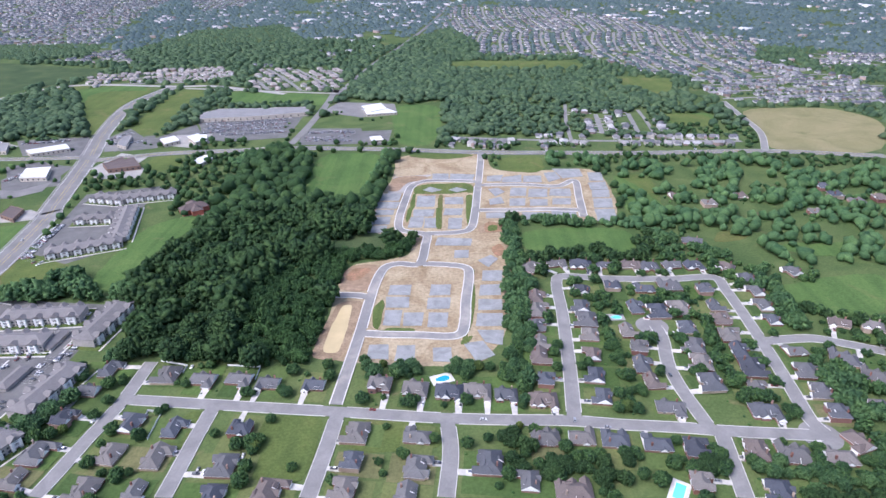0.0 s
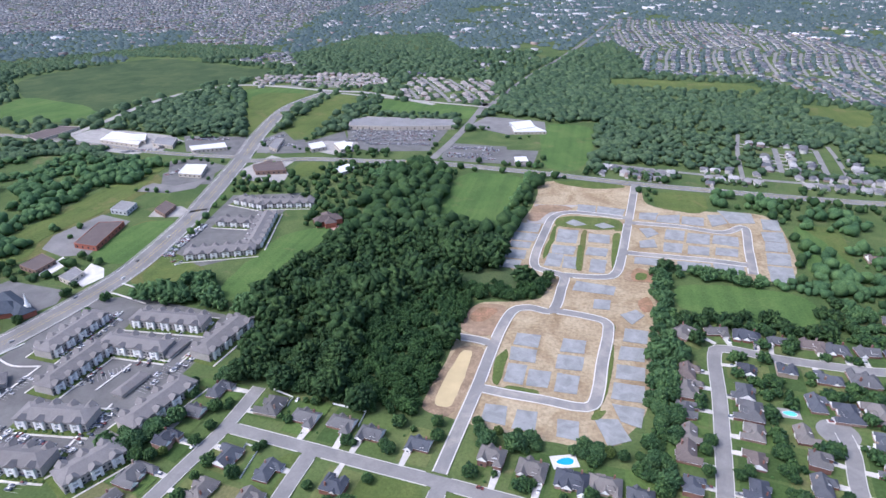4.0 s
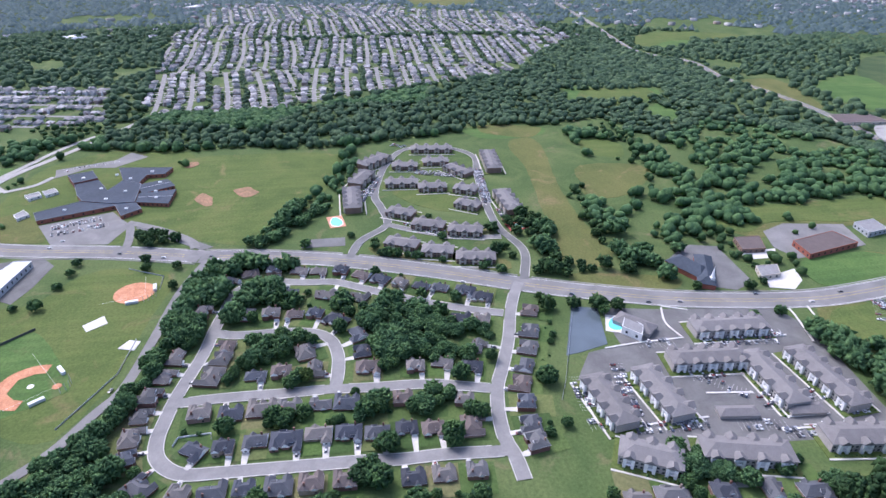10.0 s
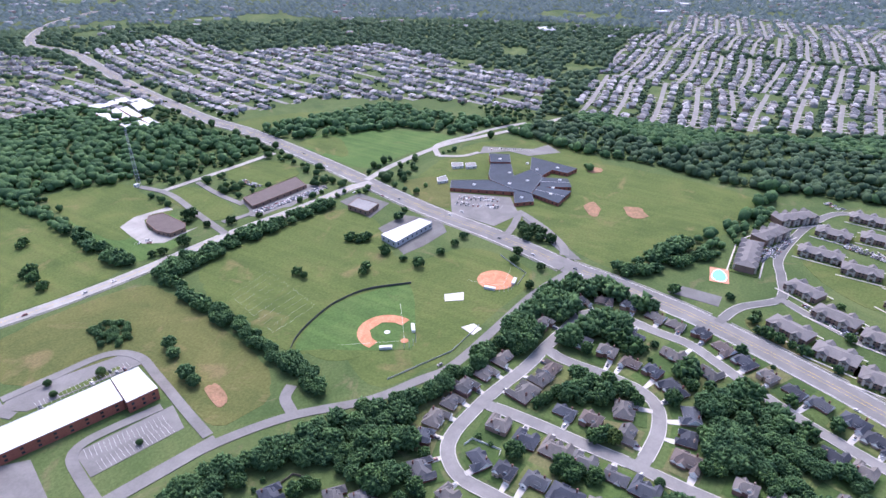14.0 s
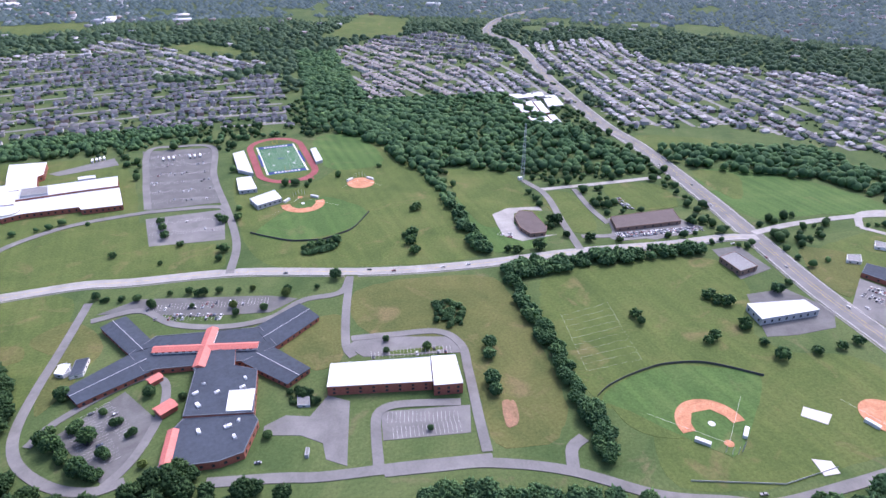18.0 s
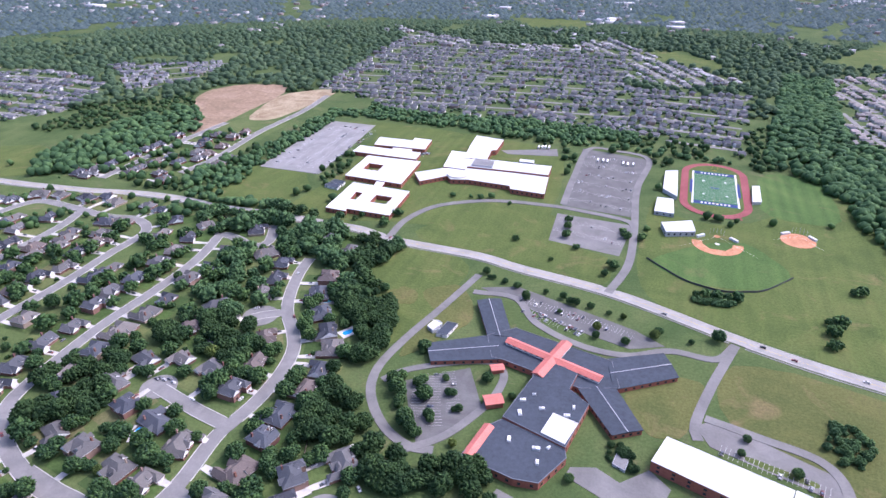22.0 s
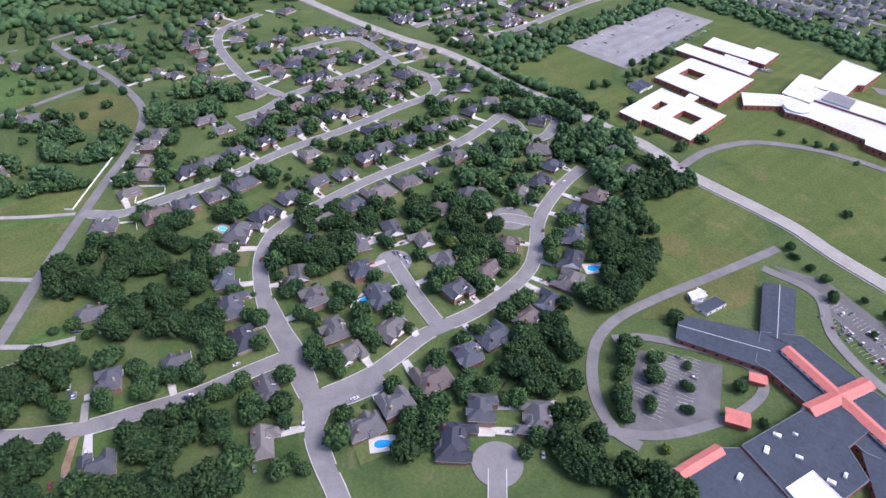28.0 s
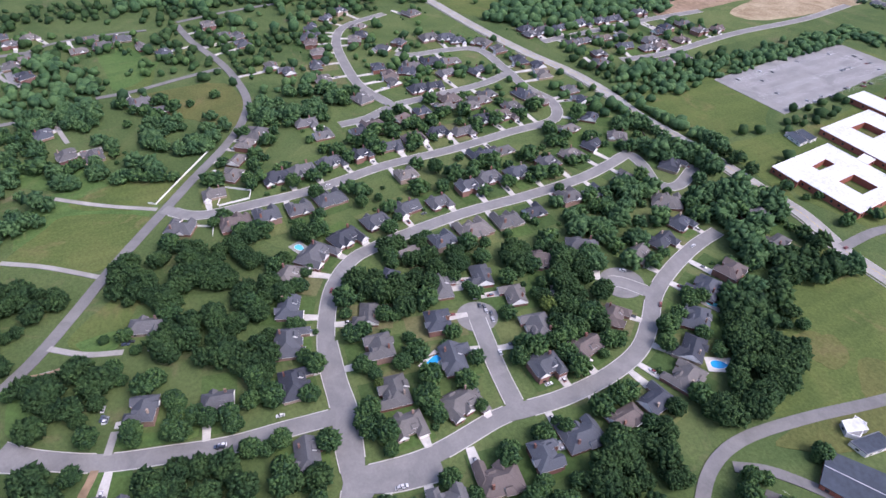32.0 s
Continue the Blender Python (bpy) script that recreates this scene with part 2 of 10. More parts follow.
surface("roof_gray", [(0.22, 0.215, 0.21)], 0.75, 2.0)
surface("roof_brown", [(0.115, 0.09, 0.082)], 0.85, 0.8)
surface("metal_gray", [(0.45, 0.46, 0.48)], 0.5, 0.8, 0.5)
surface("fence_wood", [(0.16, 0.12, 0.09), (0.20, 0.155, 0.12)], 0.9, 0.3)
surface("fence_black", [(0.085, 0.09, 0.095)], 0.6, 0.3)
surface("bark", [(0.085, 0.065, 0.05)], 0.95, 0.2)
surface("marking_white", [(0.66, 0.655, 0.63)], 0.8, 1.0)
surface("marking_yellow", [(0.58, 0.42, 0.08)], 0.8, 1.0)
surface("field_blue", [(0.025, 0.045, 0.16)], 0.8, 1.0)
surface("tile_orange", [(0.55, 0.26, 0.16)], 0.8, 0.5)
surface("court_red", [(0.42, 0.10, 0.08)], 0.85, 1.0)
surface("court_green", [(0.16, 0.36, 0.30)], 0.85, 1.0)
surface("car_paint", [(0.62, 0.62, 0.62), (0.03, 0.03, 0.035), (0.25, 0.26, 0.28), (0.70, 0.70, 0.70), (0.09, 0.10, 0.12), (0.20, 0.04, 0.035), (0.06, 0.08, 0.13), (0.45, 0.45, 0.46), (0.14, 0.145, 0.15), (0.66, 0.66, 0.65)], 0.3, 0.8, 0.5)
surface("car_paint_far", [(0.62, 0.62, 0.62), (0.03, 0.03, 0.035), (0.25, 0.26, 0.28), (0.70, 0.70, 0.70), (0.09, 0.10, 0.12), (0.20, 0.04, 0.035), (0.06, 0.08, 0.13), (0.45, 0.45, 0.46), (0.14, 0.145, 0.15), (0.66, 0.66, 0.65), (0.07, 0.07, 0.075)], 0.35, 0.8, 0.5, True)
surface("rubber", [(0.02, 0.02, 0.02)], 0.9, 0.2)


def glass_dark(name):
    m, t, b = shader(name, 0.06, spec=0.6)
    paint(t, b, ramp(t, noise_at(t, 3, 2), [(0.4, (0.025, 0.03, 0.036)), (0.6, (0.05, 0.058, 0.066))]))


glass_dark("window_glass")


def foliage(name, tones):
    """Leaves: each crown clump takes its own tone, with fine leaf noise and relief; some light passes through."""
    m, t, b = shader(name, 0.85, spec=0.15)
    g = t.nodes.new("ShaderNodeNewGeometry").outputs["Random Per Island"]
    c = ramp(t, g, [(i / (len(tones) - 1), tone) for i, tone in enumerate(tones)])
    f = noise_at(t, 1.1, 4, 0.75)
    c = mixed(t, 0.75, c, ramp(t, f, [(0.32, (0.55, 0.58, 0.52)), (0.68, (1.38, 1.36, 1.25))]), "MULTIPLY")
    c = mixed(t, 0.7, c, ramp(t, noise_at(t, 13, 3, 0.6), [(0.34, (0.52, 0.60, 0.66)), (0.66, (1.36, 1.24, 1.0))]), "MULTIPLY")
    paint(t, b, c)
    relief(t, b, f, 0.7, 0.6)
    through_leaf = node(t, "BsdfTranslucent")
    t.links.new(mixed(t, 1.0, c, (1.1, 1.15, 0.7), "MULTIPLY"), through_leaf.inputs["Color"])
    both = t.nodes.new("ShaderNodeMixShader")
    both.inputs[0].default_value = 0.32
    t.links.new(b.outputs[0], both.inputs[1])
    t.links.new(through_leaf.outputs[0], both.inputs[2])
    t.links.new(both.outputs[0], t.nodes["Material Output"].inputs[0])
    return m


foliage("leaves_wood", [(0.038, 0.078, 0.035), (0.052, 0.101, 0.042), (0.067, 0.124, 0.052), (0.042, 0.090, 0.038), (0.058, 0.107, 0.041)])
# leaves_wood paled for woods past 340 m, haze lift put into the colour
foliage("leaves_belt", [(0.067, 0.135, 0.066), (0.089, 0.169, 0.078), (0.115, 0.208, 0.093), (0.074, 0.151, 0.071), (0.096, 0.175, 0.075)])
foliage("leaves_yard", [(0.057, 0.117, 0.051), (0.078, 0.152, 0.058), (0.103, 0.186, 0.073), (0.064, 0.131, 0.055), (0.046, 0.095, 0.055)])
foliage("leaves_lime", [(0.105, 0.160, 0.048), (0.135, 0.190, 0.056), (0.120, 0.175, 0.052)])
# bluer and paler with distance: aerial haze put into the leaf colours
foliage("leaves_far_haze", [(0.067, 0.116, 0.071), (0.086, 0.143, 0.084), (0.108, 0.166, 0.099)])
foliage("leaves_distant_haze", [(0.087, 0.134, 0.156), (0.110, 0.159, 0.183), (0.134, 0.185, 0.209)])
foliage("leaves_young", [(0.037, 0.083, 0.033), (0.047, 0.103, 0.040), (0.061, 0.120, 0.047)])

# ---------- mesh helpers ----------


def mesh_from(name, verts, faces, mats, index=None, smooth=False):
    me = bpy.data.meshes.new(name)
    me.from_pydata(verts, [], faces)
    for k in mats:
        me.materials.append(MATS[k])
    if index is not None:
        me.polygons.foreach_set("material_index", index)
    if smooth:
        me.polygons.foreach_set("use_smooth", [True] * len(me.polygons))
    me.update()
    return me


def quick_mesh(name, v, f, mats, index=None, smooth=False):
    """A big mesh from numpy arrays of vertices and triangles."""
    me = bpy.data.meshes.new(name)
    me.vertices.add(len(v))
    me.vertices.foreach_set("co", np.ascontiguousarray(v, dtype=np.float32).ravel())
    me.loops.add(len(f) * 3)
    me.loops.foreach_set("vertex_index", np.ascontiguousarray(f, dtype=np.int32).ravel())
    me.polygons.add(len(f))
    me.polygons.foreach_set("loop_start", np.arange(0, len(f) * 3, 3, dtype=np.int32))
    me.polygons.foreach_set("loop_total", np.full(len(f), 3, dtype=np.int32))
    for k in mats:
        me.materials.append(MATS[k])
    if index is not None:
        me.polygons.foreach_set("material_index", np.ascontiguousarray(index, dtype=np.int32))
    if smooth:
        me.polygons.foreach_set("use_smooth", np.ones(len(f), dtype=bool))
    me.update(calc_edges=True)
    return me


def part(name, bm, material, parent=None, label=""):
    """Links a bmesh as one mesh object under a thing or under a part."""
    me = bpy.data.meshes.new(name)
    bm.normal_update()
    bm.to_mesh(me)
    bm.free()
    me.materials.append(MATS[material])
    ob = new(name, me)
    ob.parent = parent
    return tagged(ob, label)


def box(bm, x0, x1, y0, y1, z0, z1):
    v = [bm.verts.new((x, y, z)) for z in (z0, z1) for x, y in ((x0, y0), (x1, y0), (x1, y1), (x0, y1))]
    for f in ((3, 2, 1, 0), (4, 5, 6, 7), (0, 1, 5, 4), (1, 2, 6, 5), (2, 3, 7, 6), (3, 0, 4, 7)):
        bm.faces.new([v[i] for i in f])
    return v


def prism(bm, poly, z0, z1, top=True, bottom=False):
    """Upright walls over a polygon, with or without a lid."""
    n = len(poly)
    if sum(poly[i][0] * poly[(i + 1) % n][1] - poly[(i + 1) % n][0] * poly[i][1] for i in range(n)) < 0:
        poly = poly[::-1]
    lo = [bm.verts.new((*p, z0)) for p in poly]
    hi = [bm.verts.new((*p, z1)) for p in poly]
    for i in range(n):
        bm.faces.new((lo[i], lo[(i + 1) % n], hi[(i + 1) % n], hi[i]))
    if top:
        lid = bm.faces.new(hi)
        lid.normal_update()
        bmesh.ops.triangulate(bm, faces=[lid])
    if bottom:
        bm.faces.new(lo[::-1])


def spline(points, step=4.0):
    """A smooth line through the points, sampled about every step metres."""
    p = [np.array(q, float) for q in points]
    if len(p) < 3:
        p = [p[0], (p[0] + p[-1]) / 2, p[-1]]
    p = [2 * p[0] - p[1]] + p + [2 * p[-1] - p[-2]]
    out = []
    for a, b, c, d in zip(p, p[1:], p[2:], p[3:]):
        n = max(2, int(np.linalg.norm(c - b) / step))
        for i in range(n):
            u = i / n
            out.append(0.5 * (2 * b + (c - a) * u + (2 * a - 5 * b + 4 * c - d) * u * u + (3 * b - a - 3 * c + d) * u ** 3))
    out.append(p[-2])
    return np.array(out)


def sides(line):
    d = np.gradient(line, axis=0)
    d /= np.maximum(np.linalg.norm(d, axis=1, keepdims=True), 1e-6)
    return np.stack([-d[:, 1], d[:, 0]], 1)


def strip(line, off0, off1, z, keep=None, thick=0.0):
    """Vertices and faces of a ribbon between two offsets from a line."""
    n = sides(line)
    a, b = line + n * off0, line + n * off1
    v = [(*q, z) for pair in zip(a, b) for q in pair]
    f = []
    for i in range(len(line) - 1):
        if keep is None or (keep[i] and keep[i + 1]):
            f.append((2 * i, 2 * i + 1, 2 * i + 3, 2 * i + 2) if off0 > off1 else (2 * i, 2 * i + 2, 2 * i + 3, 2 * i + 1))
    if thick:
        m = len(v)
        v += [(x, y, q - thick) for x, y, q in v]
        for i in range(len(line) - 1):
            if keep is None or (keep[i] and keep[i + 1]):
                f.append((2 * i, 2 * i + m, 2 * i + 2 + m, 2 * i + 2))
                f.append((2 * i + 1, 2 * i + 3, 2 * i + 3 + m, 2 * i + 1 + m))
    return v, f


def inside(x, y, poly):
    """Which of the points (arrays) lie in a polygon."""
    r = np.zeros(np.shape(x), bool)
    for (x0, y0), (x1, y1) in zip(poly, poly[1:] + poly[:1]):
        if y0 != y1:
            r ^= ((y0 > y) != (y1 > y)) & (x < (x1 - x0) * (y - y0) / (y1 - y0) + x0)
    return r


# A coarse map of what lies where, 10 m a cell: 1 open land, 2 road, 4 building or yard, 8 planted woods, 16 suburb
CELL, REACH = 10.0, 4700.0
SIDE = int(2 * REACH / CELL)
LAND = np.zeros((SIDE, SIDE), np.uint8)


def mark_poly(poly, bit):
    xs, ys = [p[0] for p in poly], [p[1] for p in poly]
    i0, i1 = (max(0, int((min(xs) + REACH) / CELL)), min(SIDE, int((max(xs) + REACH) / CELL) + 2))
    j0, j1 = (max(0, int((min(ys) + REACH) / CELL)), min(SIDE, int((max(ys) + REACH) / CELL) + 2))
    gx, gy = np.meshgrid((np.arange(i0, i1) + 0.5) * CELL - REACH, (np.arange(j0, j1) + 0.5) * CELL - REACH, indexing="ij")
    LAND[i0:i1, j0:j1] |= np.where(inside(gx, gy, [tuple(p) for p in poly]), bit, 0).astype(np.uint8)


def mark_disc(x, y, r, bit):
    k = int(r / CELL) + 1
    ci, cj = int((x + REACH) / CELL), int((y + REACH) / CELL)
    for i in range(max(0, ci - k), min(SIDE, ci + k + 1)):
        for j in range(max(0, cj - k), min(SIDE, cj + k + 1)):
            if ((i + 0.5) * CELL - REACH - x) ** 2 + ((j + 0.5) * CELL - REACH - y) ** 2 <= r * r:
                LAND[i, j] |= bit


def land_at(x, y):
    i = np.clip(((np.asarray(x) + REACH) / CELL).astype(int), 0, SIDE - 1)
    j = np.clip(((np.asarray(y) + REACH) / CELL).astype(int), 0, SIDE - 1)
    return LAND[i, j]


# ---------- ground ----------
def build_ground():
    """One sheet out to the horizon, finer near the middle, with a gentle swell far off."""
    radii = [0, 60, 140, 240, 360, 500, 660, 840, 1050, 1300, 1600, 2000, 2500, 3100, 3800, 4600, 5600, 7000]
    v, f, seg = [(0, 0, 0)], [], 64
    for r in radii[1:]:
        for k in range(seg):
            a = 2 * math.pi * k / seg
            v.append((r * math.cos(a), r * math.sin(a), 0))
    for k in range(seg):
        f.append((0, 1 + k, 1 + (k + 1) % seg))
    for i in range(len(radii) - 2):
        a, b = 1 + i * seg, 1 + (i + 1) * seg
        for k in range(seg):
            f.append((a + k, b + k, b + (k + 1) % seg, a + (k + 1) % seg))
    tagged(new("ground", mesh_from("ground", v, f, ["grass_base"])), "green grassland with dry and bare patches", "ground", kind="structure")


build_ground()


def build_backdrop():
    """The blue distance: a plain glowing ring far behind everything, up to the height of the horizon, with haze painted
    on.
    """
    m = bpy.data.materials.new("distance")
    m.use_nodes = True
    t = m.node_tree
    t.nodes.remove(t.nodes["Principled BSDF"])
    geo = t.nodes.new("ShaderNodeNewGeometry").outputs["Position"]
    sep = t.nodes.new("ShaderNodeSeparateXYZ")
    t.links.new(geo, sep.inputs[0])
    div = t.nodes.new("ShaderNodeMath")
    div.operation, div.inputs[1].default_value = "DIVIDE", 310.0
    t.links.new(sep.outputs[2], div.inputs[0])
    # haze painted as emission tones, paler towards the horizon
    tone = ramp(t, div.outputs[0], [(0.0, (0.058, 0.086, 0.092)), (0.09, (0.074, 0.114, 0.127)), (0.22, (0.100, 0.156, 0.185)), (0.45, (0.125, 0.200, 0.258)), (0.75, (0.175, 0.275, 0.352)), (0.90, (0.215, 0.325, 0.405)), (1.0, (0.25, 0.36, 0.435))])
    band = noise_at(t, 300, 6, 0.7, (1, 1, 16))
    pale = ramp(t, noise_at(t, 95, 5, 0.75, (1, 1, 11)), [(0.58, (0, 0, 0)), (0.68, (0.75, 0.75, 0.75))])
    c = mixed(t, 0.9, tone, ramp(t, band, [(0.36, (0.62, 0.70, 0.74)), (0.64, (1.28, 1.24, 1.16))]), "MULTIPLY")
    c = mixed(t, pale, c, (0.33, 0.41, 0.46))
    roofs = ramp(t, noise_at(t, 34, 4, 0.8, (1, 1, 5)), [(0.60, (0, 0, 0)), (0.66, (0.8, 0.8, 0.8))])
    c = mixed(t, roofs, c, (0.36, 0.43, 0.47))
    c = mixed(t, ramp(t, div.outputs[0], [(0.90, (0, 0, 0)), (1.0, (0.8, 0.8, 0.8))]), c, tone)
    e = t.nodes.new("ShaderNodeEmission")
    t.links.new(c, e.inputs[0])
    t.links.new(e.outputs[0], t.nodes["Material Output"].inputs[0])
    MATS["distance"] = m
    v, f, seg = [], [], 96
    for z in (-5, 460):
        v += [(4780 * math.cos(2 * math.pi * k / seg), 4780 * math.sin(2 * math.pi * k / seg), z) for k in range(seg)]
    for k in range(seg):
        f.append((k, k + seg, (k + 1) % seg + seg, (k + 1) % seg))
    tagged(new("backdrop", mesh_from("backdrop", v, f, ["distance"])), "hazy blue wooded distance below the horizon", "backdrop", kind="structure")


build_backdrop()

AREA_LABEL = {
    "lawn": "patchy green mown lawns between houses",
    "grass_bright": "lush green mown grass meadow", "grass_mid": "green lawn grass with worn tan spots", "grass_dry": "dry yellowish grass with bare earth",
    "straw": "pale tan hay field beside the road", "scrub": "rough dark green scrub field", "dirt": "bare tan earth of a building site",
    "dirt_brown": "bare brown graded earth", "earth": "brown earth bank round a pond", "gravel": "pale blue-gray gravel building pad on bare earth",
    "pond_brown": "muddy tan water of a retention pond", "pond_dark": "dark still water of a detention pond", "asphalt_old": "gray weathered asphalt parking area",
    "asphalt_lot": "dark gray asphalt of an apartment yard", "asphalt_new": "dark gray asphalt parking area", "asphalt_pale": "pale gray asphalt parking lot", "concrete_old": "pale gray concrete paving",
    "concrete_new": "light concrete paving", "turf": "bright green football turf", "track": "dull red running track", "clay": "orange clay baseball infield", "bare_red": "bare reddish earth worn through grass",
    "paver_pink": "pink paved terrace round a pool", "pool_blue": "deep blue swimming pool water", "pool_light": "turquoise swimming pool water"}
level = [0.03]


def organic(poly, wobble):
    """Round the corners of a polygon and make its edge uneven."""
    p = np.array(poly, float)
    for _ in range(2 if wobble > 0.8 else 0):
        q = np.roll(p, -1, 0)
        p = np.stack([0.8 * p + 0.2 * q, 0.2 * p + 0.8 * q], 1).reshape(-1, 2)
    out = []
    for a, b in zip(p, np.roll(p, -1, 0)):
        n = max(1, int(np.linalg.norm(b - a) / (9 if wobble > 0.8 else 4)))
        for i in range(n):
            c = a + (b - a) * i / n
            w = noise.noise_vector(Vector((c[0] / 14, c[1] / 14, 0))) * wobble
            out.append((c[0] + w.x, c[1] + w.y))
    return out


def area(name, surf, poly):
    """A patch of land of one surface, with an uneven edge where it is natural."""
    soft = surf in ("gravel", "lawn", "grass_bright", "grass_mid", "grass_dry", "scrub", "straw", "dirt", "dirt_brown", "earth", "pond_brown", "clay", "bare_red")
    mark_poly(poly, 1)
    edge = organic(poly, 5.0 if surf == "bare_red" else 0.7 if surf in ("clay", "gravel") else 2.0) if soft else [tuple(p) for p in poly]
    bm = bmesh.new()
    prism(bm, edge, -0.05, level[0])
    level[0] += 0.0017
    ob = part(name, bm, surf, None, AREA_LABEL[surf])
    return tagged(ob, category=name.replace("_", " "), kind="structure")


ROADS = []


def road(name, width, surf, points):
    ROADS.append((name, width, surf, spline(points)))


def on_road(pts, skip=None, margin=0.0):
    """Which points lie on a road other than the one skipped."""
    r = np.zeros(len(pts), bool)
    for k, (_, w, _, line) in enumerate(ROADS):
        if k == skip:
            continue
        lo, hi = line.min(0) - w, line.max(0) + w
        c = np.where((pts > lo).all(1) & (pts < hi).all(1))[0]
        if len(c):
            d = np.linalg.norm(pts[c][:, None] - line[None], axis=2).min(1)
            r[c] |= d < w / 2 + margin
    return r

# ---------- roads ----------
road("arterial_road", 24, "asphalt_old", [(-582, -31), (-572, 34), (-555, 104), (-523, 189), (-491, 260), (-466, 327), (-445, 400), (-432, 495), (-436, 559), (-452, 658), (-461, 687), (-509, 867), (-550, 1000), (-584, 1178), (-562, 1333)])
road("arterial_road", 24, "asphalt_old", [(-582, -31), (-603, -117), (-619, -211), (-648, -321), (-675, -425), (-710, -587), (-725, -715), (-795, -997), (-900, -1342), (-912, -1537), (-1088, -1761), (-1318, -1893)])
road("highway", 17, "asphalt_old", [(-494, 854), (-400, 883), (-304, 894), (-226, 904), (-78, 895), (55, 879), (178, 874), (301, 871), (471, 876), (630, 850)])
road("highway", 15, "asphalt_old", [(-509, 867), (-646, 861), (-847, 882), (-973, 887), (-1089, 874), (-1185, 852), (-1334, 858), (-1443, 790), (-1600, 794), (-1876, 824), (-2230, 848), (-2515, 863), (-2989, 823), (-3506, 779)])
road("far_curve_road", 13, "concrete_old", [(-856, 891), (-860, 987), (-876, 1148), (-847, 1280), (-767, 1351), (-562, 1333), (-477, 1331), (-313, 1257)])
road("shopping_road", 12, "asphalt_old", [(-231, 923), (-222, 1031), (-217, 1156), (-216, 1290), (-207, 1263), (-168, 1561), (-102, 1908), (-24, 2432), (35, 3044)])
road("field_road", 8, "concrete_old", [(-532, 1313), (-206, 1258)])
road("street", 9.6, "asphalt_res", [(-220, 382), (-222, 337), (-228, 299), (-232, 273), (-235, 256)])
road("street", 9.6, "asphalt_res", [(-223, 340), (-169, 335), (-117, 330), (-71, 326), (-32, 322), (2, 319), (43, 317), (83, 316), (116, 312), (152, 309), (187, 305), (239, 301)])
road("street", 9.6, "asphalt_res", [(-157, 331), (-159, 300), (-160, 275), (-161, 255)])
road("street", 9.6, "asphalt_res", [(-71, 326), (-74, 290), (-78, 254)])
road("street", 9.6, "asphalt_res", [(2, 319), (4, 289), (1, 254)])
road("street", 9.6, "asphalt_res", [(86, 316), (93, 373), (100, 442), (104, 498), (114, 509), (155, 504), (212, 503), (251, 505), (253, 481), (252, 449), (249, 400), (244, 346), (241, 315), (244, 303)])
road("street", 9.6, "asphalt_res", [(172, 308), (167, 347), (167, 376), (173, 408), (173, 426)])
road("street", 9.6, "asphalt_res", [(178, 305), (174, 274), (171, 252)])
road("street", 9.6, "asphalt_res", [(251, 404), (290, 407), (314, 399), (337, 389)])
road("street", 9.6, "asphalt_res", [(471, 876), (506, 970), (518, 1072), (529, 1174)])
road("lane", 6, "asphalt_res", [(195, 898), (210, 1043), (229, 1160)])
road("lane", 6, "asphalt_res", [(336, 958), (347, 1058), (351, 1115)])
road("street", 9, "asphalt_res", [(-448, 235), (-454, 217), (-463, 195), (-473, 173), (-488, 146), (-503, 121), (-517, 96), (-520, 70), (-525, 43), (-523, 23), (-510, 10), (-484, 6), (-458, 2), (-427, -1), (-399, -7), (-378, -11), (-359, -13), (-342, -14), (-327, -11), (-316, -2), (-310, 10), (-309, 28), (-308, 56), (-307, 84), (-306, 111), (-304, 138), (-304, 165), (-302, 194), (-302, 204)])
road("street", 9, "asphalt_res", [(-494, 260), (-476, 251), (-449, 241), (-414, 231), (-382, 219), (-360, 210), (-335, 205), (-312, 204), (-296, 207), (-278, 208)])
road("street", 9, "asphalt_res", [(-374, -10), (-375, 10), (-375, 35), (-374, 67), (-374, 94), (-372, 118), (-371, 145), (-369, 168), (-364, 186), (-358, 209)])
road("street", 9, "asphalt_res", [(-453, 4), (-448, 16), (-447, 33), (-447, 55), (-443, 79), (-432, 93), (-412, 99), (-392, 99), (-373, 97)])
road("access_road", 7.8, "asphalt_old", [(-577, -23), (-520, -37), (-451, -43), (-396, -49), (-371, -61), (-336, -79), (-295, -115), (-253, -138), (-221, -147), (-189, -155)])
road("access_road", 7.8, "asphalt_old", [(-256, -141), (-204, -154), (-154, -165), (-128, -174), (-87, -186)])
road("driveway_road", 8, "asphalt_old", [(-299, -116), (-307, -130), (-319, -135)])
road("parkway", 12, "concrete_old", [(-649, -312), (-616, -324), (-550, -333), (-454, -353), (-339, -368), (-247, -390), (-133, -432), (-38, -449), (5, -459), (77, -461), (107, -463), (147, -473), (191, -473), (234, -474), (279, -472), (329, -469), (381, -473), (439, -470), (506, -456), (590, -445), (678, -439), (811, -431)])
road("bridge_road", 12, "concrete_old", [(819, -354), (816, -434), (821, -540)])
road("lane", 9, "concrete_old", [(-652, -321), (-714, -322), (-809, -308), (-876, -279), (-944, -246), (-1063, -196)])
road("lane", 8, "concrete_old", [(-662, -486), (-575, -495), (-495, -505)])
road("lane", 8, "asphalt_old", [(-490, -539), (-494, -489), (-474, -416), (-458, -356)])
road("lane", 7, "asphalt_old", [(-536, -492), (-524, -440), (-519, -396)])
road("lane", 7, "asphalt_old", [(-475, -380), (-510, -371), (-525, -395)])
